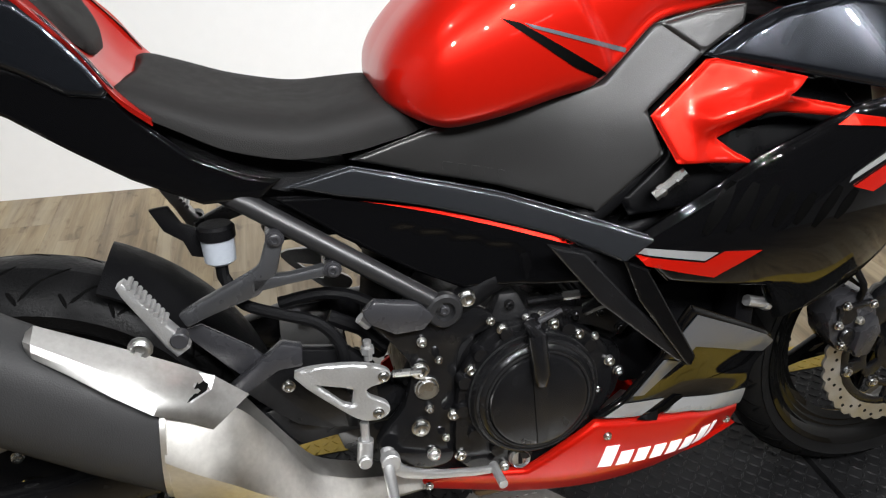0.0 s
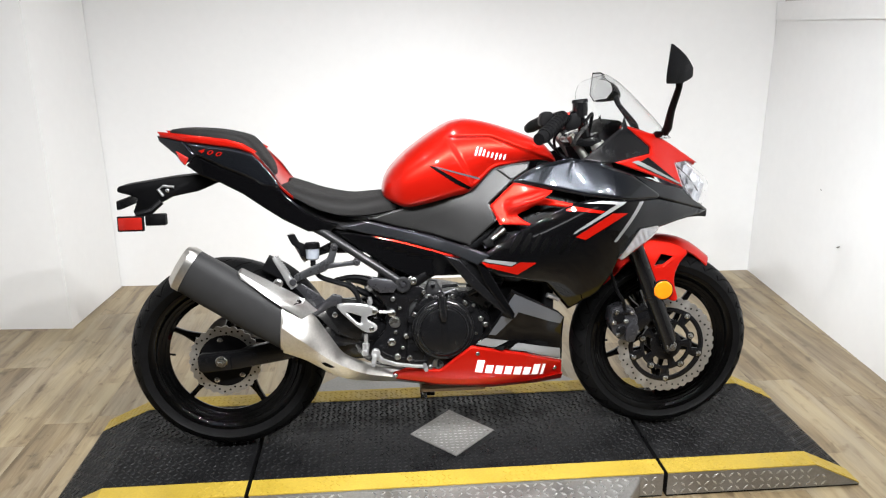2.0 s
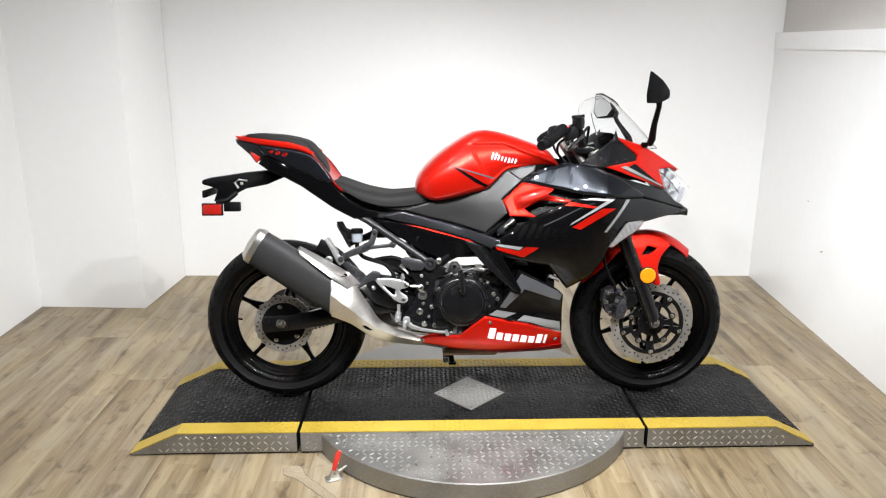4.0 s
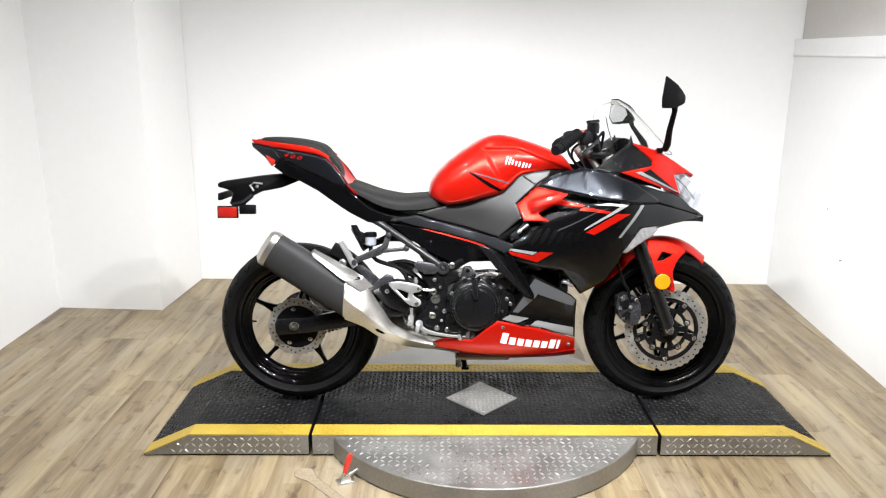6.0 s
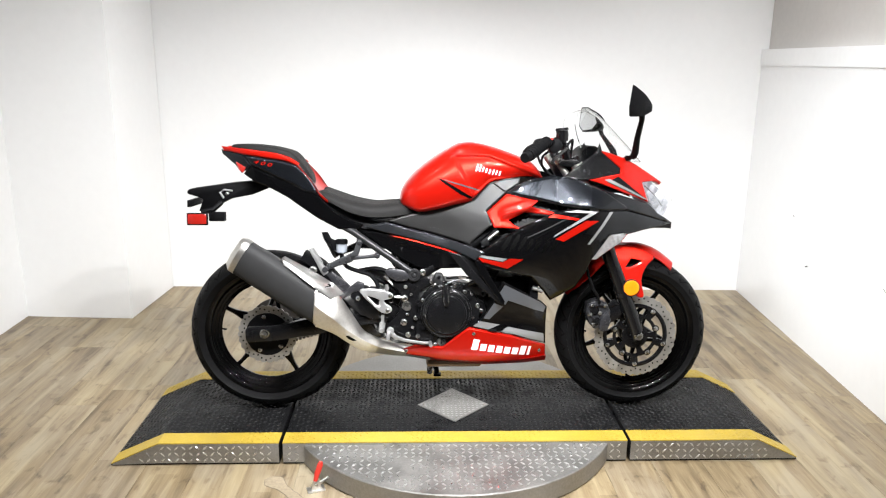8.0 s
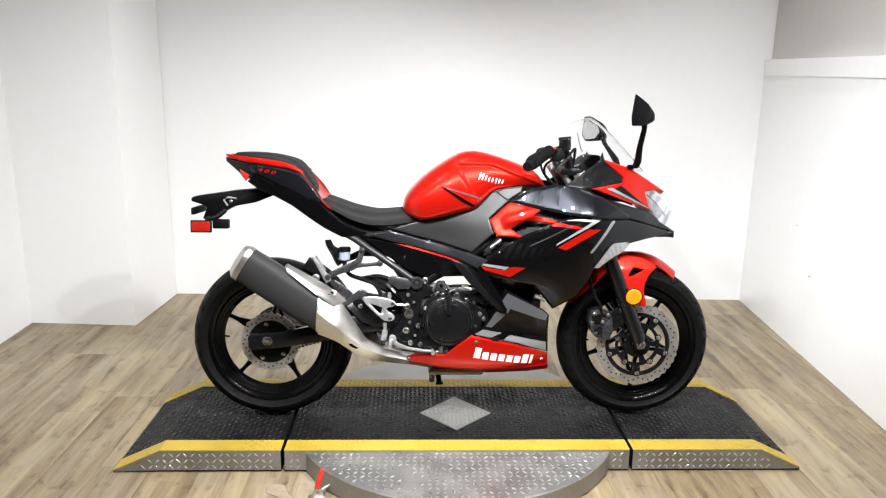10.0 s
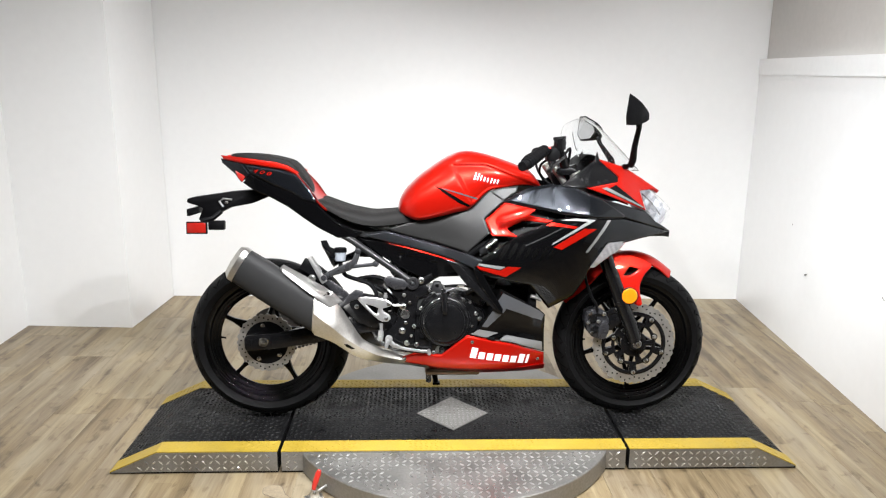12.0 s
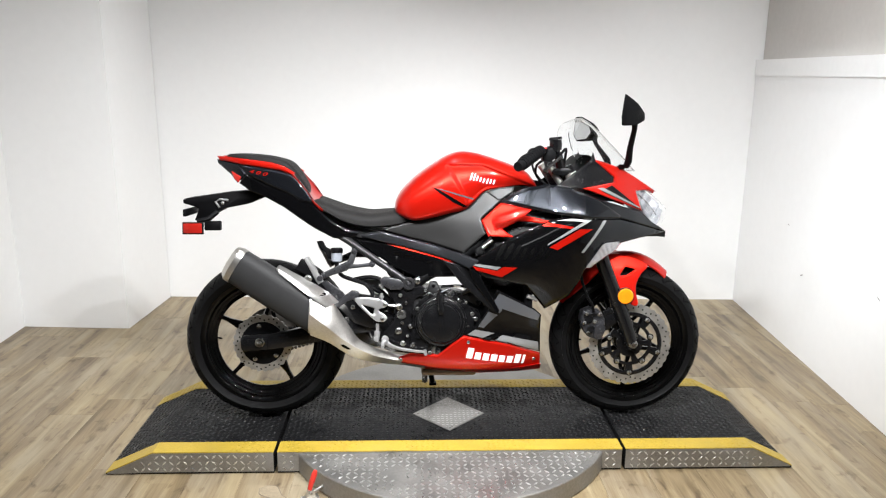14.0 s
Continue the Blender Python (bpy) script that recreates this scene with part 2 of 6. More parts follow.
def mesh_of(name, bm, mat, smooth=35):
    """Turns a bmesh, or a pair of verts and faces, into a mesh with one material."""
    me = bpy.data.meshes.new(name)
    if isinstance(bm, tuple) and len(bm) == 3:
        me.from_pydata([tuple(v) for v in bm[0]], [], bm[1])
        nv, k = bm[2], len(bm[2])
        me.materials.append(mat)
        me.update()
        me.shade_smooth()
        mean = sum((p.normal.dot(nv[p.vertices[0]]) for p in me.polygons if max(p.vertices) < k), 0.0)
        if mean < 0:
            me.flip_normals()
        custom = []
        for p in me.polygons:
            outer = max(p.vertices) < k
            custom += [nv[i] if outer else p.normal for i in p.vertices]
        me.normals_split_custom_set(custom)
        return me
    if isinstance(bm, tuple):
        me.from_pydata([tuple(v) for v in bm[0]], [], bm[1])
        b2 = bmesh.new()
        b2.from_mesh(me)
        bmesh.ops.recalc_face_normals(b2, faces=b2.faces)
        b2.to_mesh(me)
        b2.free()
    else:
        bmesh.ops.recalc_face_normals(bm, faces=bm.faces)
        bm.to_mesh(me)
        bm.free()
    me.materials.append(mat)
    if smooth:
        me.shade_smooth()
        me.set_sharp_from_angle(angle=radians(smooth))
    return me


def part(name, bm, mat, parent, label="", smooth=35):
    ob = new(name, mesh_of(name, bm, mat, smooth))
    ob.parent = parent
    return tagged(ob, label)


def thing(name, at, label, category, kind="", group=""):
    """An Empty at a thing's base, to which its parts belong."""
    ob = new(name)
    ob.empty_display_size = 0.05
    ob.matrix_world = at
    return tagged(ob, label, category, group, kind)


def merge(*pieces):
    vs, fs = [], []
    for v, f in pieces:
        n = len(vs)
        vs += [tuple(p) for p in v]
        fs += [tuple(i + n for i in q) for q in f]
    return vs, fs


def box(x0, y0, z0, x1, y1, z1, bevel=0.0):
    bm = bmesh.new()
    bmesh.ops.create_cube(bm, size=1, matrix=Matrix.Translation(((x0 + x1) / 2, (y0 + y1) / 2, (z0 + z1) / 2)) @ Matrix.Diagonal((abs(x1 - x0), abs(y1 - y0), abs(z1 - z0), 1)))
    if bevel:
        bmesh.ops.bevel(bm, geom=list(bm.edges), offset=bevel, segments=2, affect="EDGES", profile=0.5)
    return bm


def loft(rings, closed=True, caps=True):
    """A skin over rings of as many points each."""
    n = len(rings[0])
    vs = [p for r in rings for p in r]
    fs = []
    for i in range(len(rings) - 1):
        for j in range(n if closed else n - 1):
            a, b = i * n + j, i * n + (j + 1) % n
            fs.append((a, b, b + n, a + n))
    if caps and closed:
        fs += [tuple(range(n - 1, -1, -1)), tuple(range(len(vs) - n, len(vs)))]
    return vs, fs


def frame_at(d):
    d = Vector(d).normalized()
    u = d.cross(Vector((0, 0, 1)) if abs(d.z) < 0.9 else Vector((1, 0, 0))).normalized()
    return u, u.cross(d)


def tube(points, radius, sides=12, smooth_steps=0):
    """A round bar along points; radius may be one for each point."""
    pts = [Vector(p) for p in points]
    rad = list(radius) if isinstance(radius, (list, tuple)) else [radius] * len(pts)
    if smooth_steps:
        out, ro = [], []
        for i in range(len(pts) - 1):
            p0, p1, p2, p3 = pts[max(i - 1, 0)], pts[i], pts[i + 1], pts[min(i + 2, len(pts) - 1)]
            for k in range(smooth_steps):
                t = k / smooth_steps
                out.append(0.5 * ((2 * p1) + (p2 - p0) * t + (2 * p0 - 5 * p1 + 4 * p2 - p3) * t * t + (3 * p1 - p0 - 3 * p2 + p3) * t ** 3))
                ro.append(rad[i] * (1 - t) + rad[i + 1] * t)
        pts, rad = out + [pts[-1]], ro + [rad[-1]]
    rings = []
    for i, p in enumerate(pts):
        d = pts[min(i + 1, len(pts) - 1)] - pts[max(i - 1, 0)]
        u, v = frame_at(d)
        rings.append([p + rad[i] * (math.cos(a) * u + math.sin(a) * v) for a in (2 * math.pi * k / sides for k in range(sides))])
    return loft(rings)


def lathe(profile, centre, axis=(0, 1, 0), steps=48):
    """Turns a profile of (radius, place along the axis) round the axis."""
    c, d = Vector(centre), Vector(axis).normalized()
    u, v = frame_at(d)
    rings = []
    for k in range(steps):
        a = 2 * math.pi * k / steps
        w = math.cos(a) * u + math.sin(a) * v
        rings.append([c + r * w + h * d for r, h in profile])
    n, m = len(profile), len(rings)
    vs = [p for r in rings for p in r]
    fs = []
    for i in range(m):
        for j in range(n - 1):
            a, b = i * n + j, ((i + 1) % m) * n + j
            fs.append((a, b, b + 1, a + 1))
    return vs, fs


def disc(centre, axis, radius, depth, steps=20, edge=0.0015):
    """A short round thing: a bolt head, a cap, a cover."""
    e = min(edge, depth / 2, radius / 2)
    return lathe([(0, 0), (radius, 0), (radius, depth - e), (radius - e, depth), (0, depth)], centre, axis, steps)


def bolt(centre, side, radius=0.007, depth=0.008):
    """A bolt head with a socket, facing out to its side."""
    return lathe([(radius * 1.25, 0), (radius * 1.25, depth * 0.25), (radius, depth * 0.3), (radius, depth * 0.85), (radius * 0.8, depth), (radius * 0.5, depth), (radius * 0.45, depth * 0.6), (0, depth * 0.6)], centre, (0, side, 0), 12)


def prism(outline, y0, y1, bevel=0.002):
    """An outline in x and z, drawn out from y0 to y1, with its edges rounded."""
    bm = bmesh.new()
    vs = [bm.verts.new((x, y0, z)) for x, z in outline]
    face = bm.faces.new(vs)
    out = bmesh.ops.extrude_face_region(bm, geom=[face])
    bmesh.ops.translate(bm, verts=[g for g in out["geom"] if isinstance(g, bmesh.types.BMVert)], vec=(0, y1 - y0, 0))
    if bevel:
        bmesh.ops.bevel(bm, geom=list(bm.edges), offset=bevel, segments=2, affect="EDGES", profile=0.5, clamp_overlap=True)
    return bm


def rounded(outline, steps=4):
    """A closed outline with its corners softened."""
    sm = []
    for i in range(len(outline)):
        a, b = np.array(outline[i], float), np.array(outline[(i + 1) % len(outline)], float)
        sm += [a + (b - a) * k / steps for k in range(steps)]
    for _ in range(2):
        sm = [0.25 * sm[i - 1] + 0.5 * sm[i] + 0.25 * sm[(i + 1) % len(sm)] for i in range(len(sm))]
    return [tuple(float(c) for c in p) for p in sm]


def inside(p, poly):
    x, y = p
    hit = False
    for i in range(len(poly)):
        (x0, y0), (x1, y1) = poly[i - 1], poly[i]
        if (y0 > y) != (y1 > y) and x < (x1 - x0) * (y - y0) / (y1 - y0) + x0:
            hit = not hit
    return hit


def edge_distance(p, polys):
    best = 9.0
    for poly in polys:
        for i in range(len(poly)):
            ax, ay = poly[i - 1]
            bx, by = poly[i]
            dx, dy = bx - ax, by - ay
            t = max(0.0, min(1.0, ((p[0] - ax) * dx + (p[1] - ay) * dy) / (dx * dx + dy * dy + 1e-12)))
            best = min(best, math.hypot(ax + t * dx - p[0], ay + t * dy - p[1]))
    return best


def fill(outline, step, holes=(), rim=0.0):
    """A net of triangles over an outline in the plane, with holes."""
    loops, polys = [], [outline, *holes]
    for poly in polys:
        loop = []
        for i in range(len(poly)):
            a, b = poly[i], poly[(i + 1) % len(poly)]
            k = max(1, int(math.hypot(b[0] - a[0], b[1] - a[1]) / min(step, 0.0075)))
            loop += [(a[0] + (b[0] - a[0]) * j / k, a[1] + (b[1] - a[1]) * j / k) for j in range(k)]
        loops.append(loop)
    pts, edges = [], []
    for loop in loops:
        n = len(pts)
        pts += [Vector(p) for p in loop]
        edges += [(n + i, n + (i + 1) % len(loop)) for i in range(len(loop))]
    if rim:
        ring = []
        for loop in loops:
            for i in range(len(loop)):
                a, b = Vector(loop[i - 1]), Vector(loop[(i + 1) % len(loop)])
                nrm = Vector((-(b - a).y, (b - a).x))
                if nrm.length < 1e-9:
                    continue
                nrm.normalize()
                for f in (0.22, 0.55, 1.0):
                    for q in (Vector(loop[i]) + nrm * rim * f, Vector(loop[i]) - nrm * rim * f):
                        if inside(q, outline) and not any(inside(q, h) for h in holes) and edge_distance(q, polys) > rim * f * 0.9:
                            ring.append(q)
        pts += ring
    xs, ys = [p[0] for p in outline], [p[1] for p in outline]
    row, y = 0, min(ys) + step * 0.5
    while y < max(ys):
        x = min(xs) + step * (0.5 if row % 2 else 0.0)
        while x < max(xs):
            if inside((x, y), outline) and not any(inside((x, y), h) for h in holes) and edge_distance((x, y), polys) > max(step * 0.45, rim * 1.35):
                pts.append(Vector((x, y)))
            x += step
        y += step * 0.87
        row += 1
    out = delaunay_2d_cdt(pts, edges, [], 0, 1e-6)
    vs, tris = out[0], out[2]
    good = []
    for t in tris:
        c = sum((vs[i] for i in t), Vector((0, 0))) / len(t)
        if inside(c, outline) and not any(inside(c, h) for h in holes):
            good.append(tuple(t))
    return [tuple(v) for v in vs], good, [tuple(l) for l in loops]


def sheet(outline, height, thick=0.004, step=0.012, holes=(), round_edge=0.006, side=-1):
    """A moulded panel: an outline in x and z laid on the surface height(x, z), out to the side, with thickness and rounded rims.
    Gives verts, faces and the smooth normals of its outer face."""
    vs, tris, loops = fill(outline, step, holes, round_edge)
    n, polys = len(vs), [outline, *holes]

    def surface(x, z):
        d = min(edge_distance((x, z), polys) / round_edge, 1.0) if round_edge else 1.0
        return height(x, z) - round_edge * (1 - math.sqrt(max(0.0, 1 - (1 - d) ** 2)))

    front, back, normals, e = [], [], [], 0.0012
    for x, z in vs:
        w = surface(x, z)
        front.append((x, side * w, z))
        back.append((x, side * (height(x, z) - thick - min(round_edge, thick)), z))
        gx = max(-2.0, min(2.0, (surface(x + e, z) - surface(x - e, z)) / (2 * e)))
        gz = max(-2.0, min(2.0, (surface(x, z + e) - surface(x, z - e)) / (2 * e)))
        normals.append(Vector((-gx, side * 1.0, -gz)).normalized())
    count = {}
    for t in tris:
        for i in range(len(t)):
            k = (t[i], t[(i + 1) % len(t)])
            count[tuple(sorted(k))] = None if tuple(sorted(k)) in count else k
    fs = list(tris) + [tuple(i + n for i in reversed(t)) for t in tris]
    for k in count.values():
        if k:
            fs.append((k[1], k[0], k[0] + n, k[1] + n))
    return front + back, fs, normals


def lay_on(target, outline, lift=0.0012, step=0.008, side=-1, thick=0.001):
    """A thin sticker in x and z, laid on the outer side of an object's mesh."""
    tree = BVHTree.FromPolygons([v.co.copy() for v in target.data.vertices], [tuple(p.vertices) for p in target.data.polygons])
    vs, tris, loops = fill(outline, step)
    n, out = len(vs), []
    last = None
    for x, z in vs:
        hit = tree.ray_cast(Vector((x, side * 1.0, z)), Vector((0, -side, 0)))
        y = hit[0].y if hit[0] is not None else last
        if y is None:
            near = tree.find_nearest(Vector((x, side * 0.2, z)))
            y = near[0].y
        last = y
        out.append((x, y + side * lift, z))
    back = [(x, y - side * thick, z) for x, y, z in out]
    count = {}
    for t in tris:
        for i in range(len(t)):
            e = (t[i], t[(i + 1) % len(t)])
            count[tuple(sorted(e))] = None if tuple(sorted(e)) in count else e
    fs = list(tris) + [tuple(i + n for i in reversed(t)) for t in tris]
    fs += [(e[1], e[0], e[0] + n, e[1] + n) for e in count.values() if e]
    return out + back, fs


# ---- the room ----
def setting(name, bm, mat, label="", smooth=0):
    return tagged(new(name, mesh_of(name, bm, mat, smooth)), label, kind="structure")


def wall_run(name, a, b, z0, z1, thick, mat, label):
    """An upright wall from a to b in the plan, its thickness to the left of that way."""
    a, b = Vector((*a, 0)), Vector((*b, 0))
    n = Vector((-(b - a).y, (b - a).x, 0)).normalized() * thick
    bm = bmesh.new()
    vs = [bm.verts.new(p) for p in (a, b, b + n, a + n)]
    f = bm.faces.new(vs)
    bmesh.ops.translate(bm, verts=vs, vec=(0, 0, z0))
    out = bmesh.ops.extrude_face_region(bm, geom=[f])
    bmesh.ops.translate(bm, verts=[g for g in out["geom"] if isinstance(g, bmesh.types.BMVert)], vec=(0, 0, z1 - z0))
    return setting(name, bm, mat, label)


CEIL = 3.0
BACK_L, BACK_R = (-1.62, 1.815), (3.45, 1.704)
wall_run("wall_back", (BACK_R[0], BACK_R[1]), (BACK_L[0], BACK_L[1]), 0, CEIL, -0.12, M_WALL, "white painted back wall with faint scuffs")
wall_run("wall_pillar", (-0.985, 1.209), (-1.70, 1.255), 0, CEIL, -0.585, M_WALL, "white boxed-out pillar beside the back wall")
wall_run("wall_left", (-1.56, 1.26), (-1.50, -2.6), 0, CEIL, -0.12, M_WALL, "white painted side wall")
partition = wall_run("wall_right", (2.245, -2.2), (2.565, 1.722), 0, 1.40, -0.13, M_PANEL, "white smooth low partition with a cap trim")
wall_run("trim", (2.235, -2.2), (2.555, 1.716), 1.372, 1.462, -0.16, M_TRIM, "white square cap trim along the partition")
for sx, sy, sz, ln, dp in ((2.487, 0.80, 0.415, 0.020, -0.008), (2.505, 1.02, 0.62, 0.012, 0.004), (2.43, 0.10, 0.50, 0.016, 0.010), (2.415, -0.08, 0.95, 0.010, 0.003)):
    part("scuff_mark", loft([[(sx - 0.0012, sy + u * ln + v * 0.0016, sz + u * dp + w * 0.0016) for v, w in ((-1, -1), (1, -1), (1, 1), (-1, 1))] for u in (0, 0.35, 1)]), M_SCUFF, partition, "thin grey scuff", 0)
wall_run("wall_upper_right", (2.275, -2.2), (2.595, 1.714), 1.464, CEIL, -0.12, M_UPPER_SHADE, "wall beyond the low partition, toned taupe for its shade")
# Unseen walls added behind the camera, near black so gloss paint reflects dark.
wall_run("wall_far_left", (-4.6, -2.6), (-4.6, -7.2), 0, CEIL, -0.12, M_DARKROOM, "unseen side wall, near black for the reflections")
wall_run("wall_return_left", (-1.62, -2.6), (-4.6, -2.6), 0, CEIL, -0.12, M_DARKROOM, "unseen return wall, near black for the reflections")
wall_run("wall_far_right", (5.6, -7.2), (5.6, -2.2), 0, CEIL, -0.12, M_DARKROOM, "unseen side wall, near black for the reflections")
wall_run("wall_return_right", (5.6, -2.2), (2.2, -2.2), 0, CEIL, -0.12, M_DARKROOM, "unseen return wall, near black for the reflections")
wall_run("wall_front", (-4.6, -7.2), (5.6, -7.2), 0, CEIL, -0.12, M_DARKROOM, "unseen far wall, near black for the reflections")
# Unseen ceiling; its colour is lowered so upward panels reflect less.
setting("ceiling", box(-4.75, -7.35, CEIL, 5.75, 2.0, CEIL + 0.1), M_CEIL, "unseen ceiling, darkened to weaken reflections")
floor = setting("floor", box(-4.75, -7.35, -0.12, 5.75, 2.0, -0.004), M_SUB, "pale oak vinyl plank floor")

# ---- the drive-on turntable platform ----
H = 0.083
platform = thing("display_platform", pose(0, 0, 0), "black tread-plate drive-on platform with yellow edges on the plank floor", "platform")
Y0, Y1 = -0.312, 0.298
JL, JR = 0.082, 1.308


part("deck", prism([(JL + 0.006, 0.002), (JR - 0.006, 0.002), (JR - 0.006, H), (JL + 0.006, H)], Y0, Y1, 0.003), M_DECK, platform, "black-coated centre deck")
part("ramp", prism([(-0.506, 0.002), (JL - 0.006, 0.002), (JL - 0.006, H), (-0.34, H), (-0.506, 0.008)], Y0, Y1, 0.002), M_DECK, platform, "black-coated sloping end ramp")
part("ramp", prism([(1.922, 0.002), (JR + 0.006, 0.002), (JR + 0.006, H), (1.774, H), (1.922, 0.008)], Y0, Y1, 0.002), M_DECK, platform, "black-coated sloping end ramp")


def deck_z(x):
    if x < -0.34:
        return H - (H - 0.008) * (-0.34 - x) / 0.166
    if x > 1.774:
        return H - (H - 0.008) * (x - 1.774) / 0.157
    return H


def strip(x0, x1, ya, yb, lift=0.0015):
    """A painted band on the deck that follows the ramps."""
    xs = [x0] + [k for k in (-0.34, 1.774) if x0 < k < x1] + [x1]
    rings = [[(x, ya, deck_z(x) - 0.002), (x, yb, deck_z(x) - 0.002), (x, yb, deck_z(x) + lift), (x, ya, deck_z(x) + lift)] for x in xs]
    return loft(rings)


for x0, x1 in ((-0.505, JL - 0.006), (JL + 0.006, JR - 0.006), (JR + 0.006, 1.921)):
    part("edge_stripe", strip(x0, x1, Y0 - 0.0015, Y0 + 0.072), M_YELLOW, platform, "yellow painted safety edge", 0)
    part("edge_stripe", strip(x0, x1, Y1 - 0.078, Y1 + 0.0015), M_YELLOW, platform, "yellow painted safety edge", 0)


def skirt(x0, x1, y, side):
    xs = [x0] + [k for k in (-0.34, 1.774) if x0 < k < x1] + [x1]
    rings = [[(x, y, min(0.009, deck_z(x) - 0.006)), (x, y + side * 0.003, min(0.009, deck_z(x) - 0.006)), (x, y + side * 0.003, max(0.006, deck_z(x) - 0.003)), (x, y, max(0.006, deck_z(x) - 0.003))] for x in xs]
    return loft(rings)


for x0, x1 in ((-0.50, JL - 0.007), (JL + 0.007, JR - 0.007), (JR + 0.007, 1.915)):
    part("side_plate", skirt(x0, x1, Y0, -1), M_PLATE, platform, "bare aluminium tread-plate side", 0)
    part("side_plate", skirt(x0, x1, Y1, 1), M_PLATE, platform, "bare aluminium tread-plate side", 0)
CX, CY, CR = 0.697, -0.026, 0.607
part("turntable", lathe([(0, 0.003), (CR - 0.02, 0.003), (CR, 0.006), (CR, H - 0.012), (CR - 0.003, H - 0.008), (0, H - 0.008)], (CX, CY, 0), (0, 0, 1), 96), M_PLATE, platform, "round bare aluminium tread-plate turntable", 30)
DIA = [(0.56, -0.028), (0.697, -0.168), (0.836, -0.028), (0.700, 0.118)]
inset = part("inset_plate", loft([[(x, y, z) for x, y in DIA] for z in (H - 0.002, H + 0.003)]), M_PLATE, platform, "diamond-shaped bare aluminium inset plate", 0)


def treads(spots, z_of, length=0.021, width=0.0062, high=0.0024, up=None):
    """Raised lozenges of tread plate, turned two ways by turns."""
    vs, fs = [], []
    for x, y, a in spots:
        ca, sa = math.cos(a) * length / 2, math.sin(a) * length / 2
        na, nb = -math.sin(a) * width / 2, math.cos(a) * width / 2
        pts = [(x - ca, y - sa), (x + na, y + nb), (x + ca, y + sa), (x - na, y - nb)]
        n = len(vs)
        vs += [(px, py, z_of(px) - 0.0005) for px, py in pts]
        vs += [(x - ca * 0.6, y - sa * 0.6, z_of(x - ca * 0.6) + high), (x + na * 0.4, y + nb * 0.4, z_of(x) + high), (x + ca * 0.6, y + sa * 0.6, z_of(x + ca * 0.6) + high), (x - na * 0.4, y - nb * 0.4, z_of(x) + high)]
        fs += [(n + i, n + (i + 1) % 4, n + 4 + (i + 1) % 4, n + 4 + i) for i in range(4)] + [(n + 4, n + 5, n + 6, n + 7)]
    return vs, fs


def tread_spots(x0, x1, y0, y1, test, pitch=0.0182, angle=radians(45)):
    out, row = [], 0
    y = y0 + pitch / 2
    while y < y1 - 0.004:
        x = x0 + pitch * 0.5
        col = 0
        while x < x1 - 0.006:
            if test(x, y):
                out.append((x, y, angle if (row + col) % 2 else -angle))
            x += pitch
            col += 1
        y += pitch
        row += 1
    return out


def in_dia(x, y, grow=0.0):
    return inside((x, y), [(CX + (px - CX) * (1 + grow), CY + (py - CY) * (1 + grow)) for px, py in DIA])


worn = lambda x, y: noise.noise(Vector((x * 3.1, y * 4.0, 0.3))) < 0.62
for name, x0, x1 in (("ramp_treads", -0.50, JL - 0.012), ("deck_treads", JL + 0.012, JR - 0.012), ("ramp_treads", JR + 0.012, 1.915)):
    ob = part(name, treads(tread_spots(x0, x1, Y0 + 0.076, Y1 - 0.082, lambda x, y: not in_dia(x, y, 0.12) and worn(x, y)), deck_z), M_TREAD_LIT, platform, "raised black tread lozenges, toned lighter as highlights", 0)
    tagged(ob, kind="stuff")
    ob = part("edge_treads", treads(tread_spots(x0, x1, Y1 - 0.080, Y1, lambda x, y: True) + tread_spots(x0, x1, Y0, Y0 + 0.074, lambda x, y: noise.noise(Vector((x * 5, y * 5, 2))) < 0.05), deck_z, high=0.003), M_YELLOW, platform, "raised yellow tread lozenges", 0)
    tagged(ob, kind="stuff")
ob = part("inset_treads", treads(tread_spots(0.55, 0.85, -0.18, 0.13, lambda x, y: in_dia(x, y, -0.1), 0.0165, radians(5)), lambda x: H + 0.003, 0.0150, 0.0042, 0.0005), M_BRIGHT_LOZENGE, platform, "raised bare lozenges", 0)
tagged(ob, kind="stuff")
ob = part("turntable_treads", treads(tread_spots(CX - CR, CX + CR, CY - CR, Y0 - 0.004, lambda x, y: math.hypot(x - CX, y - CY) < CR - 0.016 and noise.noise(Vector((x * 9, y * 11, 5))) + 0.5 * noise.noise(Vector((x * 40, y * 40, 1))) < 0.28 + 1.3 * abs(x - 0.60), 0.0245, radians(42)), lambda x: H - 0.008, 0.0225, 0.0078, 0.0031), M_BRIGHT_LOZENGE, platform, "raised bare lozenges", 0)
tagged(ob, kind="stuff")


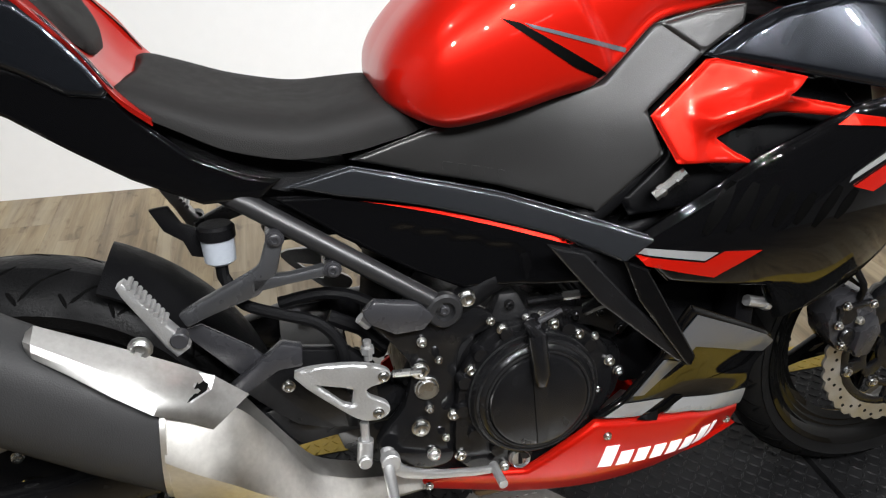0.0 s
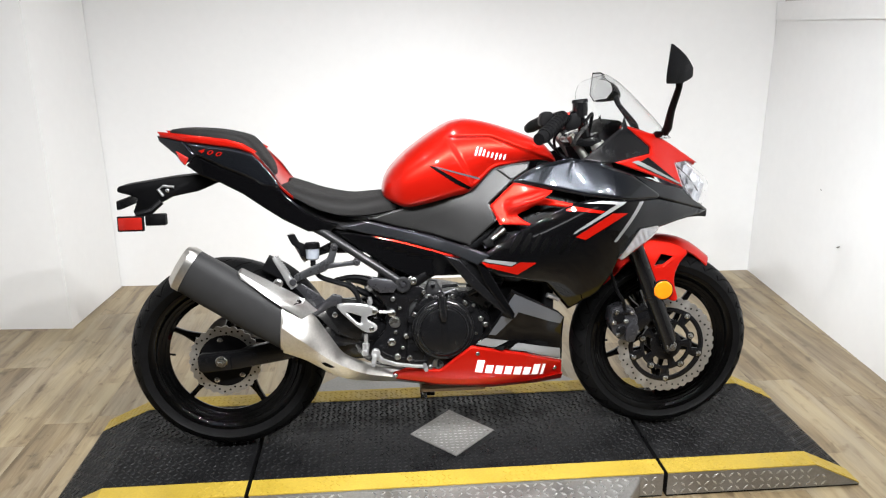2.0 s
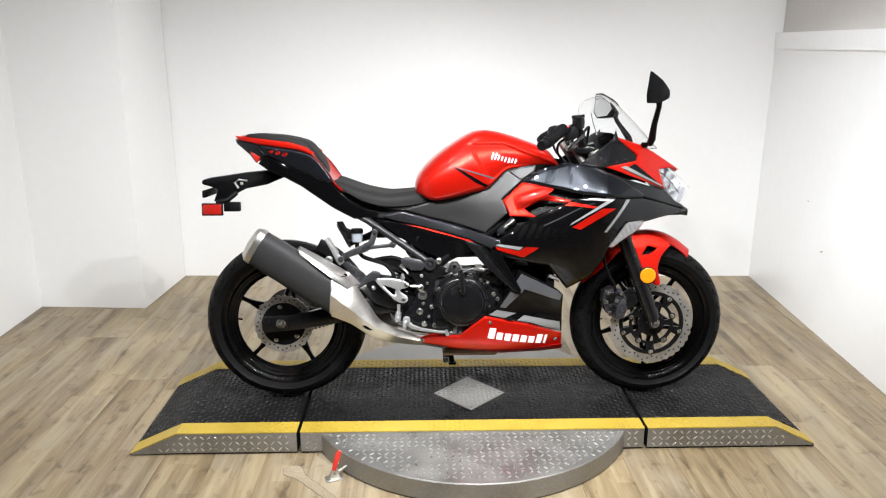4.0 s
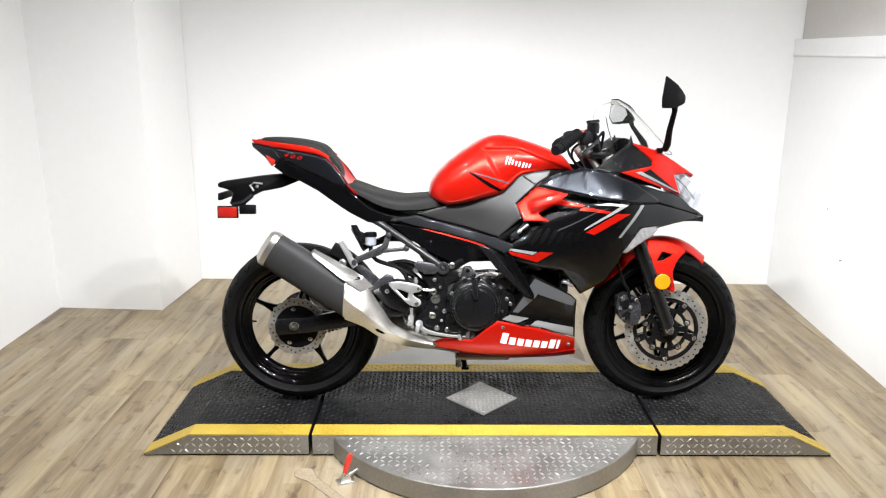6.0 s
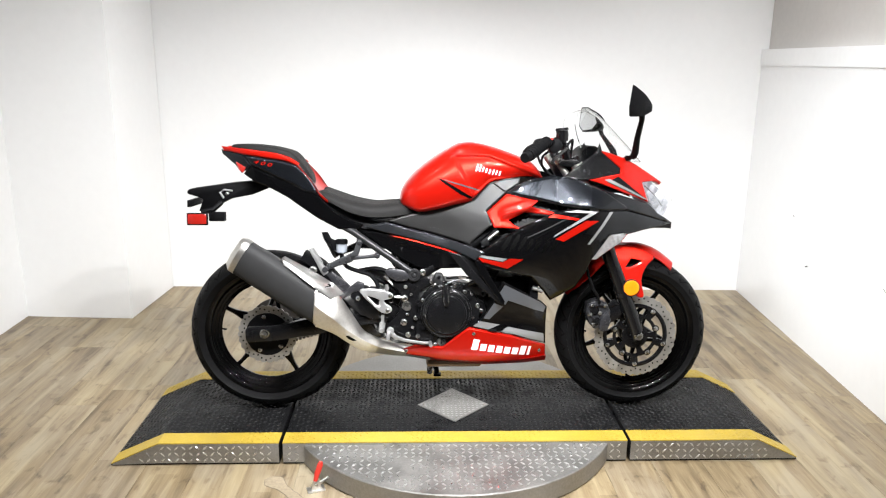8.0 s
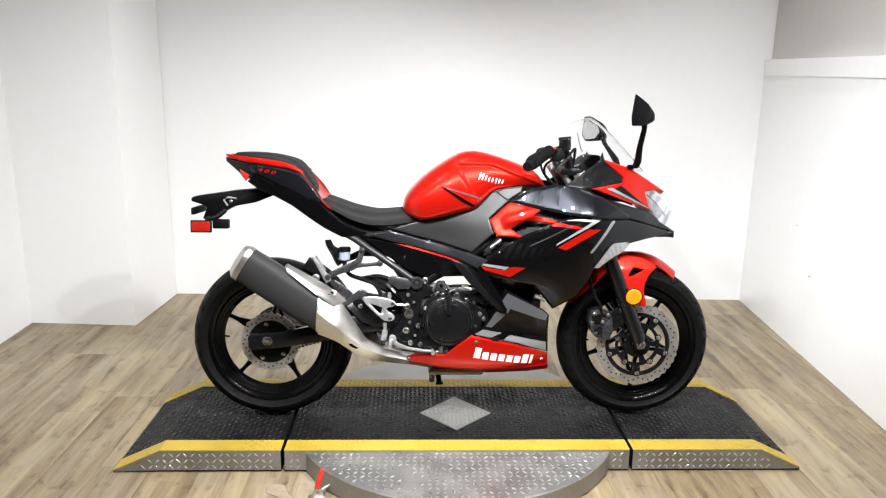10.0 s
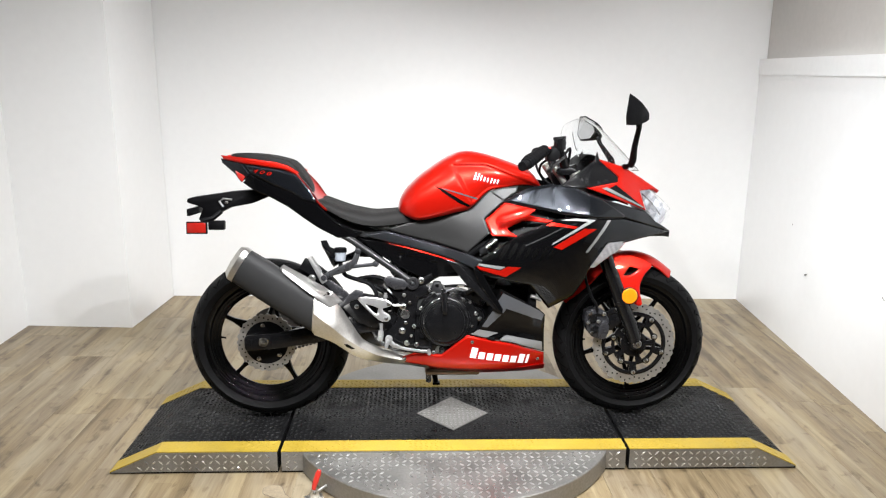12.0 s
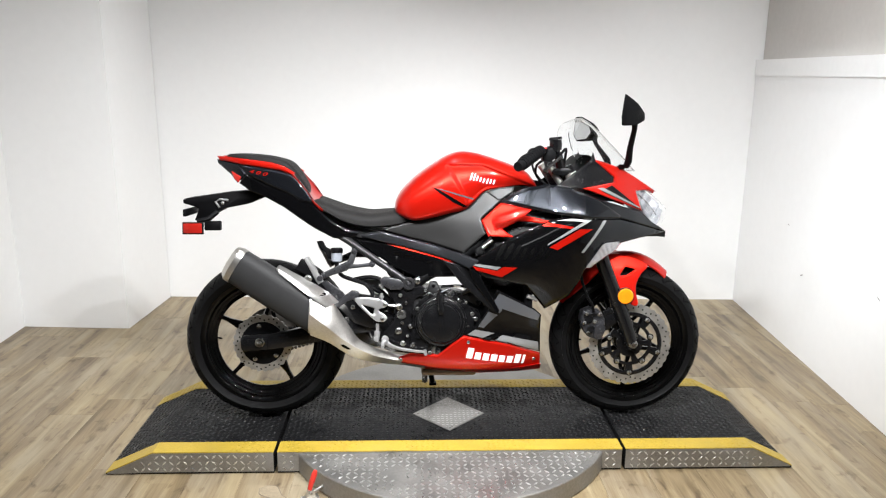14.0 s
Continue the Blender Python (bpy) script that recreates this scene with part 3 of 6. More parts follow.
def upright_treads(x0, x1, y):
    """Lozenges on the front plates."""
    vs, fs = [], []
    k, x = 0, x0 + 0.02
    while x < x1 - 0.015:
        for r, z in enumerate((0.02, 0.043, 0.066)):
            if z + 0.012 > deck_z(x - 0.012) or z + 0.012 > deck_z(x + 0.012):
                continue
            a = radians(45 if (k + r) % 2 else -45)
            ca, sa = math.cos(a) * 0.0112, math.sin(a) * 0.0112
            na, nb = -math.sin(a) * 0.0034, math.cos(a) * 0.0034
            n = len(vs)
            vs += [(x - ca, y, z - sa), (x + na, y, z + nb), (x + ca, y, z + sa), (x - na, y, z - nb)]
            vs += [(x - ca * 0.6, y - 0.0011, z - sa * 0.6), (x + na * 0.4, y - 0.0011, z + nb * 0.4), (x + ca * 0.6, y - 0.0011, z + sa * 0.6), (x - na * 0.4, y - 0.0011, z - nb * 0.4)]
            fs += [(n + i, n + (i + 1) % 4, n + 4 + (i + 1) % 4, n + 4 + i) for i in range(4)] + [(n + 4, n + 5, n + 6, n + 7)]
        x += 0.0245
        k += 1
    return vs, fs


for x0, x1 in ((-0.42, JL - 0.01), (JL + 0.01, CX - 0.53), (CX + 0.53, JR - 0.01), (JR + 0.01, 1.84)):
    ob = part("side_treads", upright_treads(x0, x1, Y0 - 0.0032), M_BRIGHT_LOZENGE, platform, "raised bare lozenges", 0)
    tagged(ob, kind="stuff")
for x, y in ((0.58, -0.028), (0.815, -0.028), (0.697, -0.148)):
    part("rivet", disc((x, y, H + 0.003), (0, 0, 1), 0.004, 0.0015, 12), M_BOLT, platform)

# ---- the toggle clamp at the turntable's edge ----
clamp = thing("toggle_clamp", pose(0.222, -0.475, 0, 0, 0, 20), "steel toggle clamp with a red grip beside the turntable", "clamp")
part("base_plate", box(-0.028, -0.018, 0, 0.03, 0.018, 0.005, 0.001), M_STEEL, clamp, "bright steel foot plate")
part("bracket", prism([(-0.016, 0.004), (0.02, 0.004), (0.014, 0.03), (-0.006, 0.036)], -0.008, 0.008, 0.001), M_STEEL, clamp)
part("arm", tube([(0.012, 0, 0.022), (0.045, 0.012, 0.03), (0.06, 0.02, 0.022)], 0.005, 8), M_STEEL, clamp)
part("pivot_pin", disc((0.0, -0.012, 0.026), (0, -1, 0), 0.005, 0.004, 12), M_BOLT, clamp)
grip = part("grip", tube([(0.0, 0, 0.034), (0.008, 0, 0.062), (0.017, 0, 0.088), (0.021, 0, 0.099)], [0.007, 0.0095, 0.0095, 0.006], 14), M_HANDLE, clamp, "red rubber grip")

# ---- the motorcycle, built upright and leant on its side stand ----
bike = thing("motorcycle", pose(0.005, -0.011, 0.0845, -5.5), "red and black sport motorcycle leaning on its side stand", "motorcycle")
RZ, FZ = 0.302, 0.293
RA, FA = Vector((0.001, 0, RZ)), Vector((1.372, 0, FZ))

# Half-width of the bodywork by place along and height: (x, z, half-width).
BODY = np.array([(-0.16, 0.99, 0.035), (-0.06, 0.96, 0.085), (0.06, 0.90, 0.10), (0.2, 0.81, 0.12), (0.36, 0.68, 0.11), (0.47, 0.66, 0.105), (0.54, 0.76, 0.092), (0.65, 0.70, 0.125), (0.747, 0.804, 0.128), (0.747, 0.60, 0.2),
                 (0.795, 0.769, 0.16), (0.86, 0.829, 0.16), (0.914, 0.60, 0.228), (1.0, 0.80, 0.205), (1.17, 0.77, 0.236), (1.168, 0.71, 0.228), (1.29, 0.68, 0.15), (1.171, 0.60, 0.184), (1.05, 0.50, 0.18), (1.35, 0.78, 0.13),
                 (1.515, 0.715, 0.012), (1.36, 0.87, 0.085), (1.22, 0.90, 0.15), (1.30, 0.96, 0.105), (0.745, 0.318, 0.172), (0.92, 0.30, 0.138), (1.024, 0.244, 0.068), (0.86, 0.414, 0.15), (0.95, 0.46, 0.15), (0.49, 0.253, 0.11)])


def bent(d):
    return np.where(d > 1e-9, d * d * np.log(d + 1e-12), 0.0)


def solve_body():
    n = len(BODY)
    a = np.zeros((n + 3, n + 3))
    a[:n, :n] = bent(np.hypot(BODY[:, None, 0] - BODY[None, :, 0], BODY[:, None, 1] - BODY[None, :, 1])) + np.eye(n) * 2e-3
    a[:n, n], a[:n, n + 1:], a[n, :n], a[n + 1:, :n] = 1, BODY[:, :2], 1, BODY[:, :2].T
    return np.linalg.solve(a, np.r_[BODY[:, 2], 0, 0, 0])


WEIGHTS = solve_body()


def body(x, z):
    n = len(BODY)
    return max(0.004, float(WEIGHTS[:n] @ bent(np.hypot(x - BODY[:, 0], z - BODY[:, 1])) + WEIGHTS[n] + WEIGHTS[n + 1] * x + WEIGHTS[n + 2] * z))


def soft_ramp(d, width):
    """Zero below nought, d above it, with a rounded bend."""
    return 0.5 * (d + math.sqrt(d * d + width * width))


def panel(name, outline, mat, off=0.0, label="", holes=(), thick=0.004, round_edge=0.006, step=0.010, soft=True, shape=None):
    """A body panel on both sides; gives back the one on the right-hand side."""
    line = rounded(outline) if soft else outline
    hole = [rounded(h) for h in holes]
    made = []
    for side in (-1, 1):
        height = (lambda x, z: body(x, z) + off + (shape(x, z) if shape else 0.0))
        made.append(part(name, sheet(line, height, thick, step, hole, round_edge, side), mat, bike, label))
    return made[0]


def sticker(name, target, outline, mat, label="", lift=0.0012):
    return part(name, lay_on(target, outline, lift), mat, target, label, 0)


def oct_ring(c, d, hh, hw, n=20, power=0.62):
    """A rounded box ring round c, square to d; hh up and hw sideways."""
    d = Vector(d).normalized()
    side = Vector((0, 1, 0))
    up = side.cross(d).normalized()
    up = up if up.z > 0 else -up
    ring = []
    for k in range(n):
        a = 2 * math.pi * (k + 0.5) / n
        ca, sa = math.cos(a), math.sin(a)
        ring.append(Vector(c) + side * hw * math.copysign(abs(ca) ** power, ca) + up * hh * math.copysign(abs(sa) ** power, sa))
    return ring



def stroke(x0, z0, x1, z1, w, bend=0.0, n=6):
    """A brush stroke in x and z: a slim leaf from one tip to the other."""
    d = Vector((x1 - x0, z1 - z0))
    nrm = Vector((-d.y, d.x)).normalized()
    mid = [Vector((x0, z0)) + d * (k / n) + nrm * bend * math.sin(math.pi * k / n) for k in range(n + 1)]
    half = [w * (0.25 + 0.75 * math.sin(math.pi * (0.08 + 0.8 * k / n))) for k in range(n + 1)]
    return [tuple(p - nrm * h) for p, h in zip(mid, half)] + [tuple(p + nrm * h) for p, h in reversed(list(zip(mid, half)))]


# tail
panel("under_tail_panel", [(-0.038, 0.925), (0.048, 0.883), (0.127, 0.853), (0.201, 0.829), (0.216, 0.806), (0.266, 0.758), (0.321, 0.728), (0.361, 0.718), (0.336, 0.698), (0.272, 0.699), (0.202, 0.736), (0.14, 0.778), (0.093, 0.811), (0.03, 0.844), (-0.025, 0.865), (-0.068, 0.895)], M_BLACK, -0.006, "gloss black lower tail panel", soft=False)
tail_grey = panel("tail_panel", [(-0.067, 0.962), (0.066, 0.945), (0.125, 0.929), (0.15, 0.907), (0.184, 0.865), (0.202, 0.836), (0.19, 0.826), (0.158, 0.83), (0.111, 0.857), (0.048, 0.883), (-0.038, 0.925)], M_GREYMET, 0.002, "metallic graphite tail panel", soft=False, step=0.008, round_edge=0.011)
panel("tail_stripe_panel", [(-0.154, 0.993), (-0.113, 0.989), (0.052, 0.968), (0.099, 0.954), (0.137, 0.931), (0.125, 0.925), (0.083, 0.941), (-0.068, 0.963), (-0.142, 0.979)], M_RED, 0.004, "red upper tail panel", soft=False)
panel("tail_lamp_surround", [(-0.155, 0.982), (-0.069, 0.963), (-0.038, 0.925), (-0.055, 0.909), (-0.073, 0.896), (-0.097, 0.926), (-0.149, 0.966)], M_GREYMET, 0.0, "graphite tail lamp surround", soft=False)
panel("tail_lamp", [(-0.097, 0.94), (-0.055, 0.917), (-0.068, 0.897), (-0.084, 0.909)], M_REDLENS, 0.004, "red tail lamp lens", soft=False)
part("tail_core", loft([[(x, y * w, z) for y, z in ((-1, zb + 0.3 * (zt - zb)), (-0.9, zt), (0.9, zt), (1, zb + 0.3 * (zt - zb)), (0.8, zb), (-0.8, zb))] for x, zb, zt, w in ((-0.145, 0.965, 0.985, 0.025), (-0.06, 0.9, 0.965, 0.07), (0.05, 0.845, 0.945, 0.085), (0.10, 0.81, 0.92, 0.085), (0.15, 0.78, 0.865, 0.085), (0.19, 0.755, 0.815, 0.085), (0.25, 0.72, 0.785, 0.09), (0.35, 0.69, 0.74, 0.09), (0.44, 0.65, 0.72, 0.08))]), M_MATT, bike, "black under-seat moulding")
def letters(name, text, target, x, z, size, turn, mat, label):
    """Slanted characters laid on the outer side of a panel, each a mesh of its own."""
    tree = BVHTree.FromPolygons([v.co.copy() for v in target.data.vertices], [tuple(p.vertices) for p in target.data.polygons])
    for i, sign in enumerate(text):
        curve = bpy.data.curves.new(name, "FONT")
        curve.body, curve.size, curve.shear, curve.extrude, curve.offset = sign, size, 0.35, 0.0004, size * 0.012
        proxy = bpy.data.objects.new(name, curve)
        shape = bpy.data.meshes.new_from_object(proxy)
        bpy.data.objects.remove(proxy)
        for v in shape.vertices:
            u, w = v.co.x * 1.75 + i * size * 1.32, v.co.y
            px, pz = x + u * math.cos(turn) - w * math.sin(turn), z + u * math.sin(turn) + w * math.cos(turn)
            hit = tree.ray_cast(Vector((px, -1.0, pz)), Vector((0, 1, 0)))[0]
            v.co = (px, (hit.y if hit else tree.find_nearest(Vector((px, -0.1, pz)))[0].y) - 0.0008 - v.co.z, pz)
        shape.materials.clear()
        shape.materials.append(mat)
        ob = new(name, shape)
        ob.parent = target
        tagged(ob, label)


letters("digit", "400", tail_grey, -0.030, 0.932, 0.0185, radians(-11), M_RED, "red slanted digit")
# seats
def ease(t):
    t = max(0.0, min(1.0, t))
    return t * t * (3 - 2 * t)


def seat_rings(stations, sides=22, flat=0.42):
    rings = []
    for x, zb, zt, w in stations:
        ring = []
        for k in range(sides):
            a = math.pi * k / (sides - 1)
            c, s = math.cos(a), math.sin(a)
            ring.append((x, -w * math.copysign(abs(c) ** 0.55, c), zb + (zt - zb) * abs(s) ** flat))
        ring += [(x, w * 0.8, zb - 0.006), (x, -w * 0.8, zb - 0.006)]
        rings.append(ring)
    return rings


def smooth_stations(stations, steps=5):
    out = []
    st = [np.array(s, float) for s in stations]
    for i in range(len(st) - 1):
        p0, p1, p2, p3 = st[max(i - 1, 0)], st[i], st[i + 1], st[min(i + 2, len(st) - 1)]
        for k in range(steps):
            t = k / steps
            out.append(0.5 * ((2 * p1) + (p2 - p0) * t + (2 * p0 - 5 * p1 + 4 * p2 - p3) * t * t + (3 * p1 - p0 - 3 * p2 + p3) * t ** 3))
    return [tuple(float(c) for c in p) for p in out + [st[-1]]]


deck_rings = []
for x, z, d in smooth_stations([(-0.145, 0.986, -0.002), (-0.10, 0.985, -0.002), (0.0, 0.972, -0.002), (0.085, 0.957, 0.0), (0.125, 0.933, 0.005), (0.15, 0.908, 0.018), (0.172, 0.883, 0.029), (0.186, 0.862, 0.025), (0.200, 0.840, 0.014), (0.214, 0.824, 0.006), (0.235, 0.806, 0.004)], 4):
    wide = body(x, z) + 0.001 + 0.004 * ease((x - 0.11) / 0.03)
    across = [k / 12 for k in range(-12, 13)]
    top = [(x, y * wide, z - d * (1 - abs(y) ** 2.6) - 0.003 * abs(y) ** 12) for y in across]
    deck_rings.append(top + [(px, py * 0.97, pz - 0.008) for px, py, pz in reversed(top[::3])])
part("tail_deck", loft(deck_rings), M_RED, bike, "red tail top with a dished front", 40)


def hollow_back(rings, start, depth, reach):
    """Bends the rear edge of a seat forward in its middle."""
    out = []
    for ring in rings:
        wide = max(abs(p[1]) for p in ring)
        fade = max(0.0, 1 - (ring[0][0] - start) / reach) ** 1.5
        out.append([(p[0] - depth * fade * min(1.0, abs(p[1]) / max(wide, 0.06)) ** 2, p[1], p[2]) for p in ring])
    return out


seat_line = smooth_stations([(0.208, 0.829, 0.831, 0.078), (0.2095, 0.822, 0.837, 0.090), (0.215, 0.816, 0.8395, 0.099), (0.226, 0.809, 0.836, 0.110), (0.246, 0.797, 0.827, 0.119), (0.30, 0.766, 0.8075, 0.124), (0.36, 0.748, 0.7945, 0.121), (0.40, 0.744, 0.790, 0.117), (0.45, 0.745, 0.794, 0.107), (0.49, 0.750, 0.797, 0.094), (0.52, 0.755, 0.79, 0.084), (0.538, 0.760, 0.772, 0.07)])
rider_seat = part("rider_seat", loft(hollow_back(seat_rings(seat_line, 30, 0.55), 0.208, 0.017, 0.07)), M_SEAT, bike, "grained black vinyl rider's seat", 40)
pillion = part("pillion_seat", loft(seat_rings(smooth_stations([(-0.122, 0.985, 0.992, 0.02), (-0.112, 0.986, 1.0, 0.04), (-0.06, 0.978, 1.002, 0.06), (0.02, 0.969, 0.995, 0.072), (0.085, 0.956, 0.980, 0.075), (0.11, 0.938, 0.967, 0.073), (0.128, 0.914, 0.948, 0.067), (0.147, 0.890, 0.922, 0.058), (0.159, 0.878, 0.904, 0.047), (0.167, 0.869, 0.889, 0.036), (0.172, 0.866, 0.875, 0.020)]))), M_SEAT, bike, "grained black vinyl pillion pad", 40)
part("seat_seam", tube([(0.100 - 0.012 * (k / 6) ** 2, 0.0735 * k / 6, 0.9735 - 0.020 * abs(k / 6) ** 5) for k in range(-6, 7)], 0.0016, 6), M_MATT, pillion, "stitched seam across the pad")

# tank
def tank_rings(stations):
    """Sections of the tank: a round rear, and in front of a slanting crease a flat sunk flank under a ledge."""
    side = smooth_stations([(0.84, 0.0), (0.95, 0.08), (1.0, 0.24), (1.0, 0.42), (0.955, 0.58), (0.87, 0.72), (0.74, 0.84), (0.55, 0.93), (0.3, 0.985), (0.0, 1.0)], 9)
    rings = []
    for x, zb, zt, w in stations:
        h = zt - zb
        right = []
        for a, b in side:
            z = zb + h * b
            sunk = ease((x - (0.668 + (0.958 - z) * 0.55)) / 0.022) * ease((0.968 - 0.10 * max(0.0, x - 0.80) * 4 - z) / 0.012) * ease(b / 0.12)
            sunk *= 1 - 0.55 * ease((x - 0.80) / 0.12)
            right.append((x, -max(0.0, w * a - 0.013 * sunk), z))
        rings.append(right + [(x, -p[1], p[2]) for p in reversed(right[:-1])])
    return rings


tank = part("fuel_tank", loft(tank_rings(smooth_stations([(0.486, 0.804, 0.816, 0.03), (0.494, 0.79, 0.843, 0.078), (0.512, 0.779, 0.872, 0.104), (0.54, 0.767, 0.902, 0.124), (0.57, 0.764, 0.929, 0.134), (0.63, 0.776, 0.972, 0.145), (0.69, 0.792, 1.006, 0.15), (0.735, 0.803, 1.016, 0.15), (0.77, 0.831, 1.013, 0.149), (0.81, 0.868, 1.004, 0.147), (0.87, 0.880, 0.985, 0.141), (0.93, 0.889, 0.962, 0.132), (0.965, 0.888, 0.944, 0.122), (0.988, 0.882, 0.918, 0.108), (1.002, 0.880, 0.896, 0.085)], 15))), M_RED, bike, "candy red fuel tank with creased flanks", 60)
sticker("tank_stripe", tank, [(0.615, 0.886), (0.636, 0.8805), (0.748, 0.815), (0.735, 0.812), (0.70, 0.828)], M_INK, "dark wedge stripe", 0.001)
sticker("tank_stripe", tank, [(0.640, 0.8805), (0.770, 0.844), (0.769, 0.8385), (0.650, 0.874)], M_BAND, "thin grey stripe", 0.0012)
for x, z, dx, dz, w in ((0.757, 0.908, 0.008, 0.025, 0.0026), (0.768, 0.907, 0.008, 0.024, 0.0026), (0.779, 0.906, 0.006, 0.018, 0.0025), (0.791, 0.903, 0.005, 0.015, 0.0025), (0.803, 0.900, 0.005, 0.015, 0.0025), (0.815, 0.896, 0.006, 0.018, 0.0025), (0.827, 0.896, 0.005, 0.015, 0.0025), (0.839, 0.894, 0.005, 0.015, 0.0025)):
    sticker("logo_shape", tank, stroke(x, z, x + dx, z + dz, w), M_WHITE, "slanted white brush stroke", 0.001)




# knee panels and side covers
knee = panel("knee_panel", [(0.442, 0.73), (0.539, 0.757), (0.567, 0.762), (0.747, 0.805), (0.771, 0.831), (0.806, 0.868), (0.862, 0.882), (0.912, 0.888), (0.906, 0.866), (0.86, 0.832), (0.795, 0.772), (0.811, 0.721), (0.735, 0.651), (0.621, 0.683), (0.524, 0.705)], M_KNEE, -0.004, "fine-grained dark grey plastic knee panel", soft=False, thick=0.006, shape=lambda x, z: -0.22 * soft_ramp(0.745 + 0.12 * (x - 0.6) - z, 0.03))
panel("knee_cap", [(0.812, 0.869), (0.862, 0.8825), (0.912, 0.888), (0.906, 0.866), (0.858, 0.834)], M_KNEE, 0.0, "dark grey cap on the knee panel", soft=False)
for x0, x1 in ((0.555, 0.568), (0.574, 0.584), (0.59, 0.6), (0.606, 0.616), (0.622, 0.632)):
    sticker("emblem_shape", knee, [(x0, 0.7185 - (x0 - 0.555) * 0.2), (x1, 0.716 - (x0 - 0.555) * 0.2), (x1, 0.704 - (x0 - 0.555) * 0.2), (x0, 0.7065 - (x0 - 0.555) * 0.2)], M_KNEE, "", 0.0006)
panel("side_cover_top", [(0.361, 0.71), (0.442, 0.725), (0.524, 0.703), (0.621, 0.681), (0.735, 0.648), (0.791, 0.629), (0.751, 0.6), (0.683, 0.629), (0.523, 0.669), (0.425, 0.69)], M_SIDE, 0.002, "metallic graphite upper side cover", soft=False)
side_low = panel("side_cover", [(0.344, 0.697), (0.425, 0.69), (0.523, 0.669), (0.683, 0.629), (0.73, 0.600), (0.704, 0.569), (0.568, 0.559), (0.504, 0.586), (0.423, 0.637)], M_BLACK, -0.010, "gloss black side cover", soft=False, shape=lambda x, z: -0.005 * ease((0.63 - z - 0.22 * (x - 0.58)) / 0.012) * ease((x - 0.47) / 0.03) * ease((0.66 - x) / 0.03))
sticker("pin_stripe", side_low, [(0.45, 0.680), (0.523, 0.6655), (0.683, 0.6265), (0.712, 0.615), (0.682, 0.6212), (0.522, 0.6618)], M_RED, "red pin stripe")

# fairings
panel("upper_fairing", [(0.86, 0.832), (0.905, 0.862), (0.946, 0.881), (1.025, 0.896), (1.103, 0.882), (1.202, 0.846), (1.298, 0.786), (1.286, 0.776), (1.173, 0.777), (1.062, 0.789), (0.941, 0.815)], M_GREYMET, 0.006, "metallic graphite upper fairing", soft=False, round_edge=0.012, thick=0.008)
def ridge(x, z):
    """The pressed crease that runs along the intake's upper fin."""
    u, v = x - 0.83, z - 0.757
    along, off = u * 0.955 + v * 0.297, -u * 0.297 + v * 0.955
    return 0.013 * math.exp(-(off / 0.013) ** 2) * ease(along / 0.03) - 0.010 * ease((-0.008 - off) / 0.02) * ease((x - 0.83) / 0.03)


panel("intake_panel", [(0.795, 0.766), (0.862, 0.828), (0.873, 0.829), (0.967, 0.807), (0.944, 0.787), (1.03, 0.7675), (1.068, 0.762), (1.03, 0.756), (0.947, 0.7655), (0.92, 0.765), (0.868, 0.739), (0.886, 0.724), (0.912, 0.709), (0.818, 0.713)], M_RED, 0.001, "red two-finned intake panel", soft=False, step=0.007, shape=ridge)
panel("intake_lining", [(0.83, 0.715), (0.87, 0.79), (1.03, 0.80), (1.08, 0.74), (0.93, 0.66), (0.78, 0.64), (0.77, 0.66)], M_DUCT, -0.05, "black inner duct", soft=False)
main = panel("side_fairing", [(0.756, 0.622), (0.911, 0.718), (1.03, 0.771), (1.076, 0.781), (1.173, 0.775), (1.286, 0.775), (1.366, 0.757), (1.513, 0.719), (1.373, 0.701), (1.284, 0.684), (1.202, 0.667), (1.166, 0.606), (1.152, 0.563), (1.114, 0.498), (1.03, 0.447), (0.951, 0.54), (0.807, 0.57)], M_BLACK, 0.0, "gloss black side fairing", soft=False, round_edge=0.008, thick=0.006, shape=lambda x, z: -0.15 * soft_ramp(0.555 - z, 0.03) * ease((x - 0.84) / 0.16))
sticker("flank_paint", main, [(1.230, 0.7705), (1.29, 0.771), (1.366, 0.753), (1.490, 0.7195), (1.373, 0.705), (1.284, 0.688), (1.206, 0.671), (1.168, 0.61), (1.152, 0.657)], M_GREYMET, "graphite front flank", 0.001)
sticker("fairing_stripe", main, [(1.05, 0.771), (1.10, 0.7775), (1.172, 0.7725), (1.018, 0.684), (1.022, 0.692), (1.140, 0.7665), (1.10, 0.7695)], M_GREY, "grey arrow stripe")
sticker("fairing_stripe", main, [(1.02, 0.7635), (1.108, 0.749), (1.096, 0.742), (1.044, 0.749), (1.0, 0.752)], M_RED, "red sliver of the arrow", 0.0022)
sticker("fairing_stripe", main, [(1.175, 0.741), (1.129, 0.742), (1.024, 0.678), (1.053, 0.669)], M_RED, "red arrow stripe", 0.0022)
sticker("fairing_stripe", main, [(1.216, 0.770), (1.231, 0.7705), (1.149, 0.658), (1.139, 0.659)], M_GREY, "grey slanting stripe")
sticker("fairing_stripe", main, [(0.766, 0.619), (0.861, 0.608), (0.846, 0.598), (0.762, 0.612)], M_GREY, "grey stripe")
sticker("fairing_stripe", main, [(0.763, 0.609), (0.846, 0.595), (0.869, 0.609), (0.916, 0.607), (0.863, 0.572), (0.775, 0.596)], M_RED, "red hooked stripe")
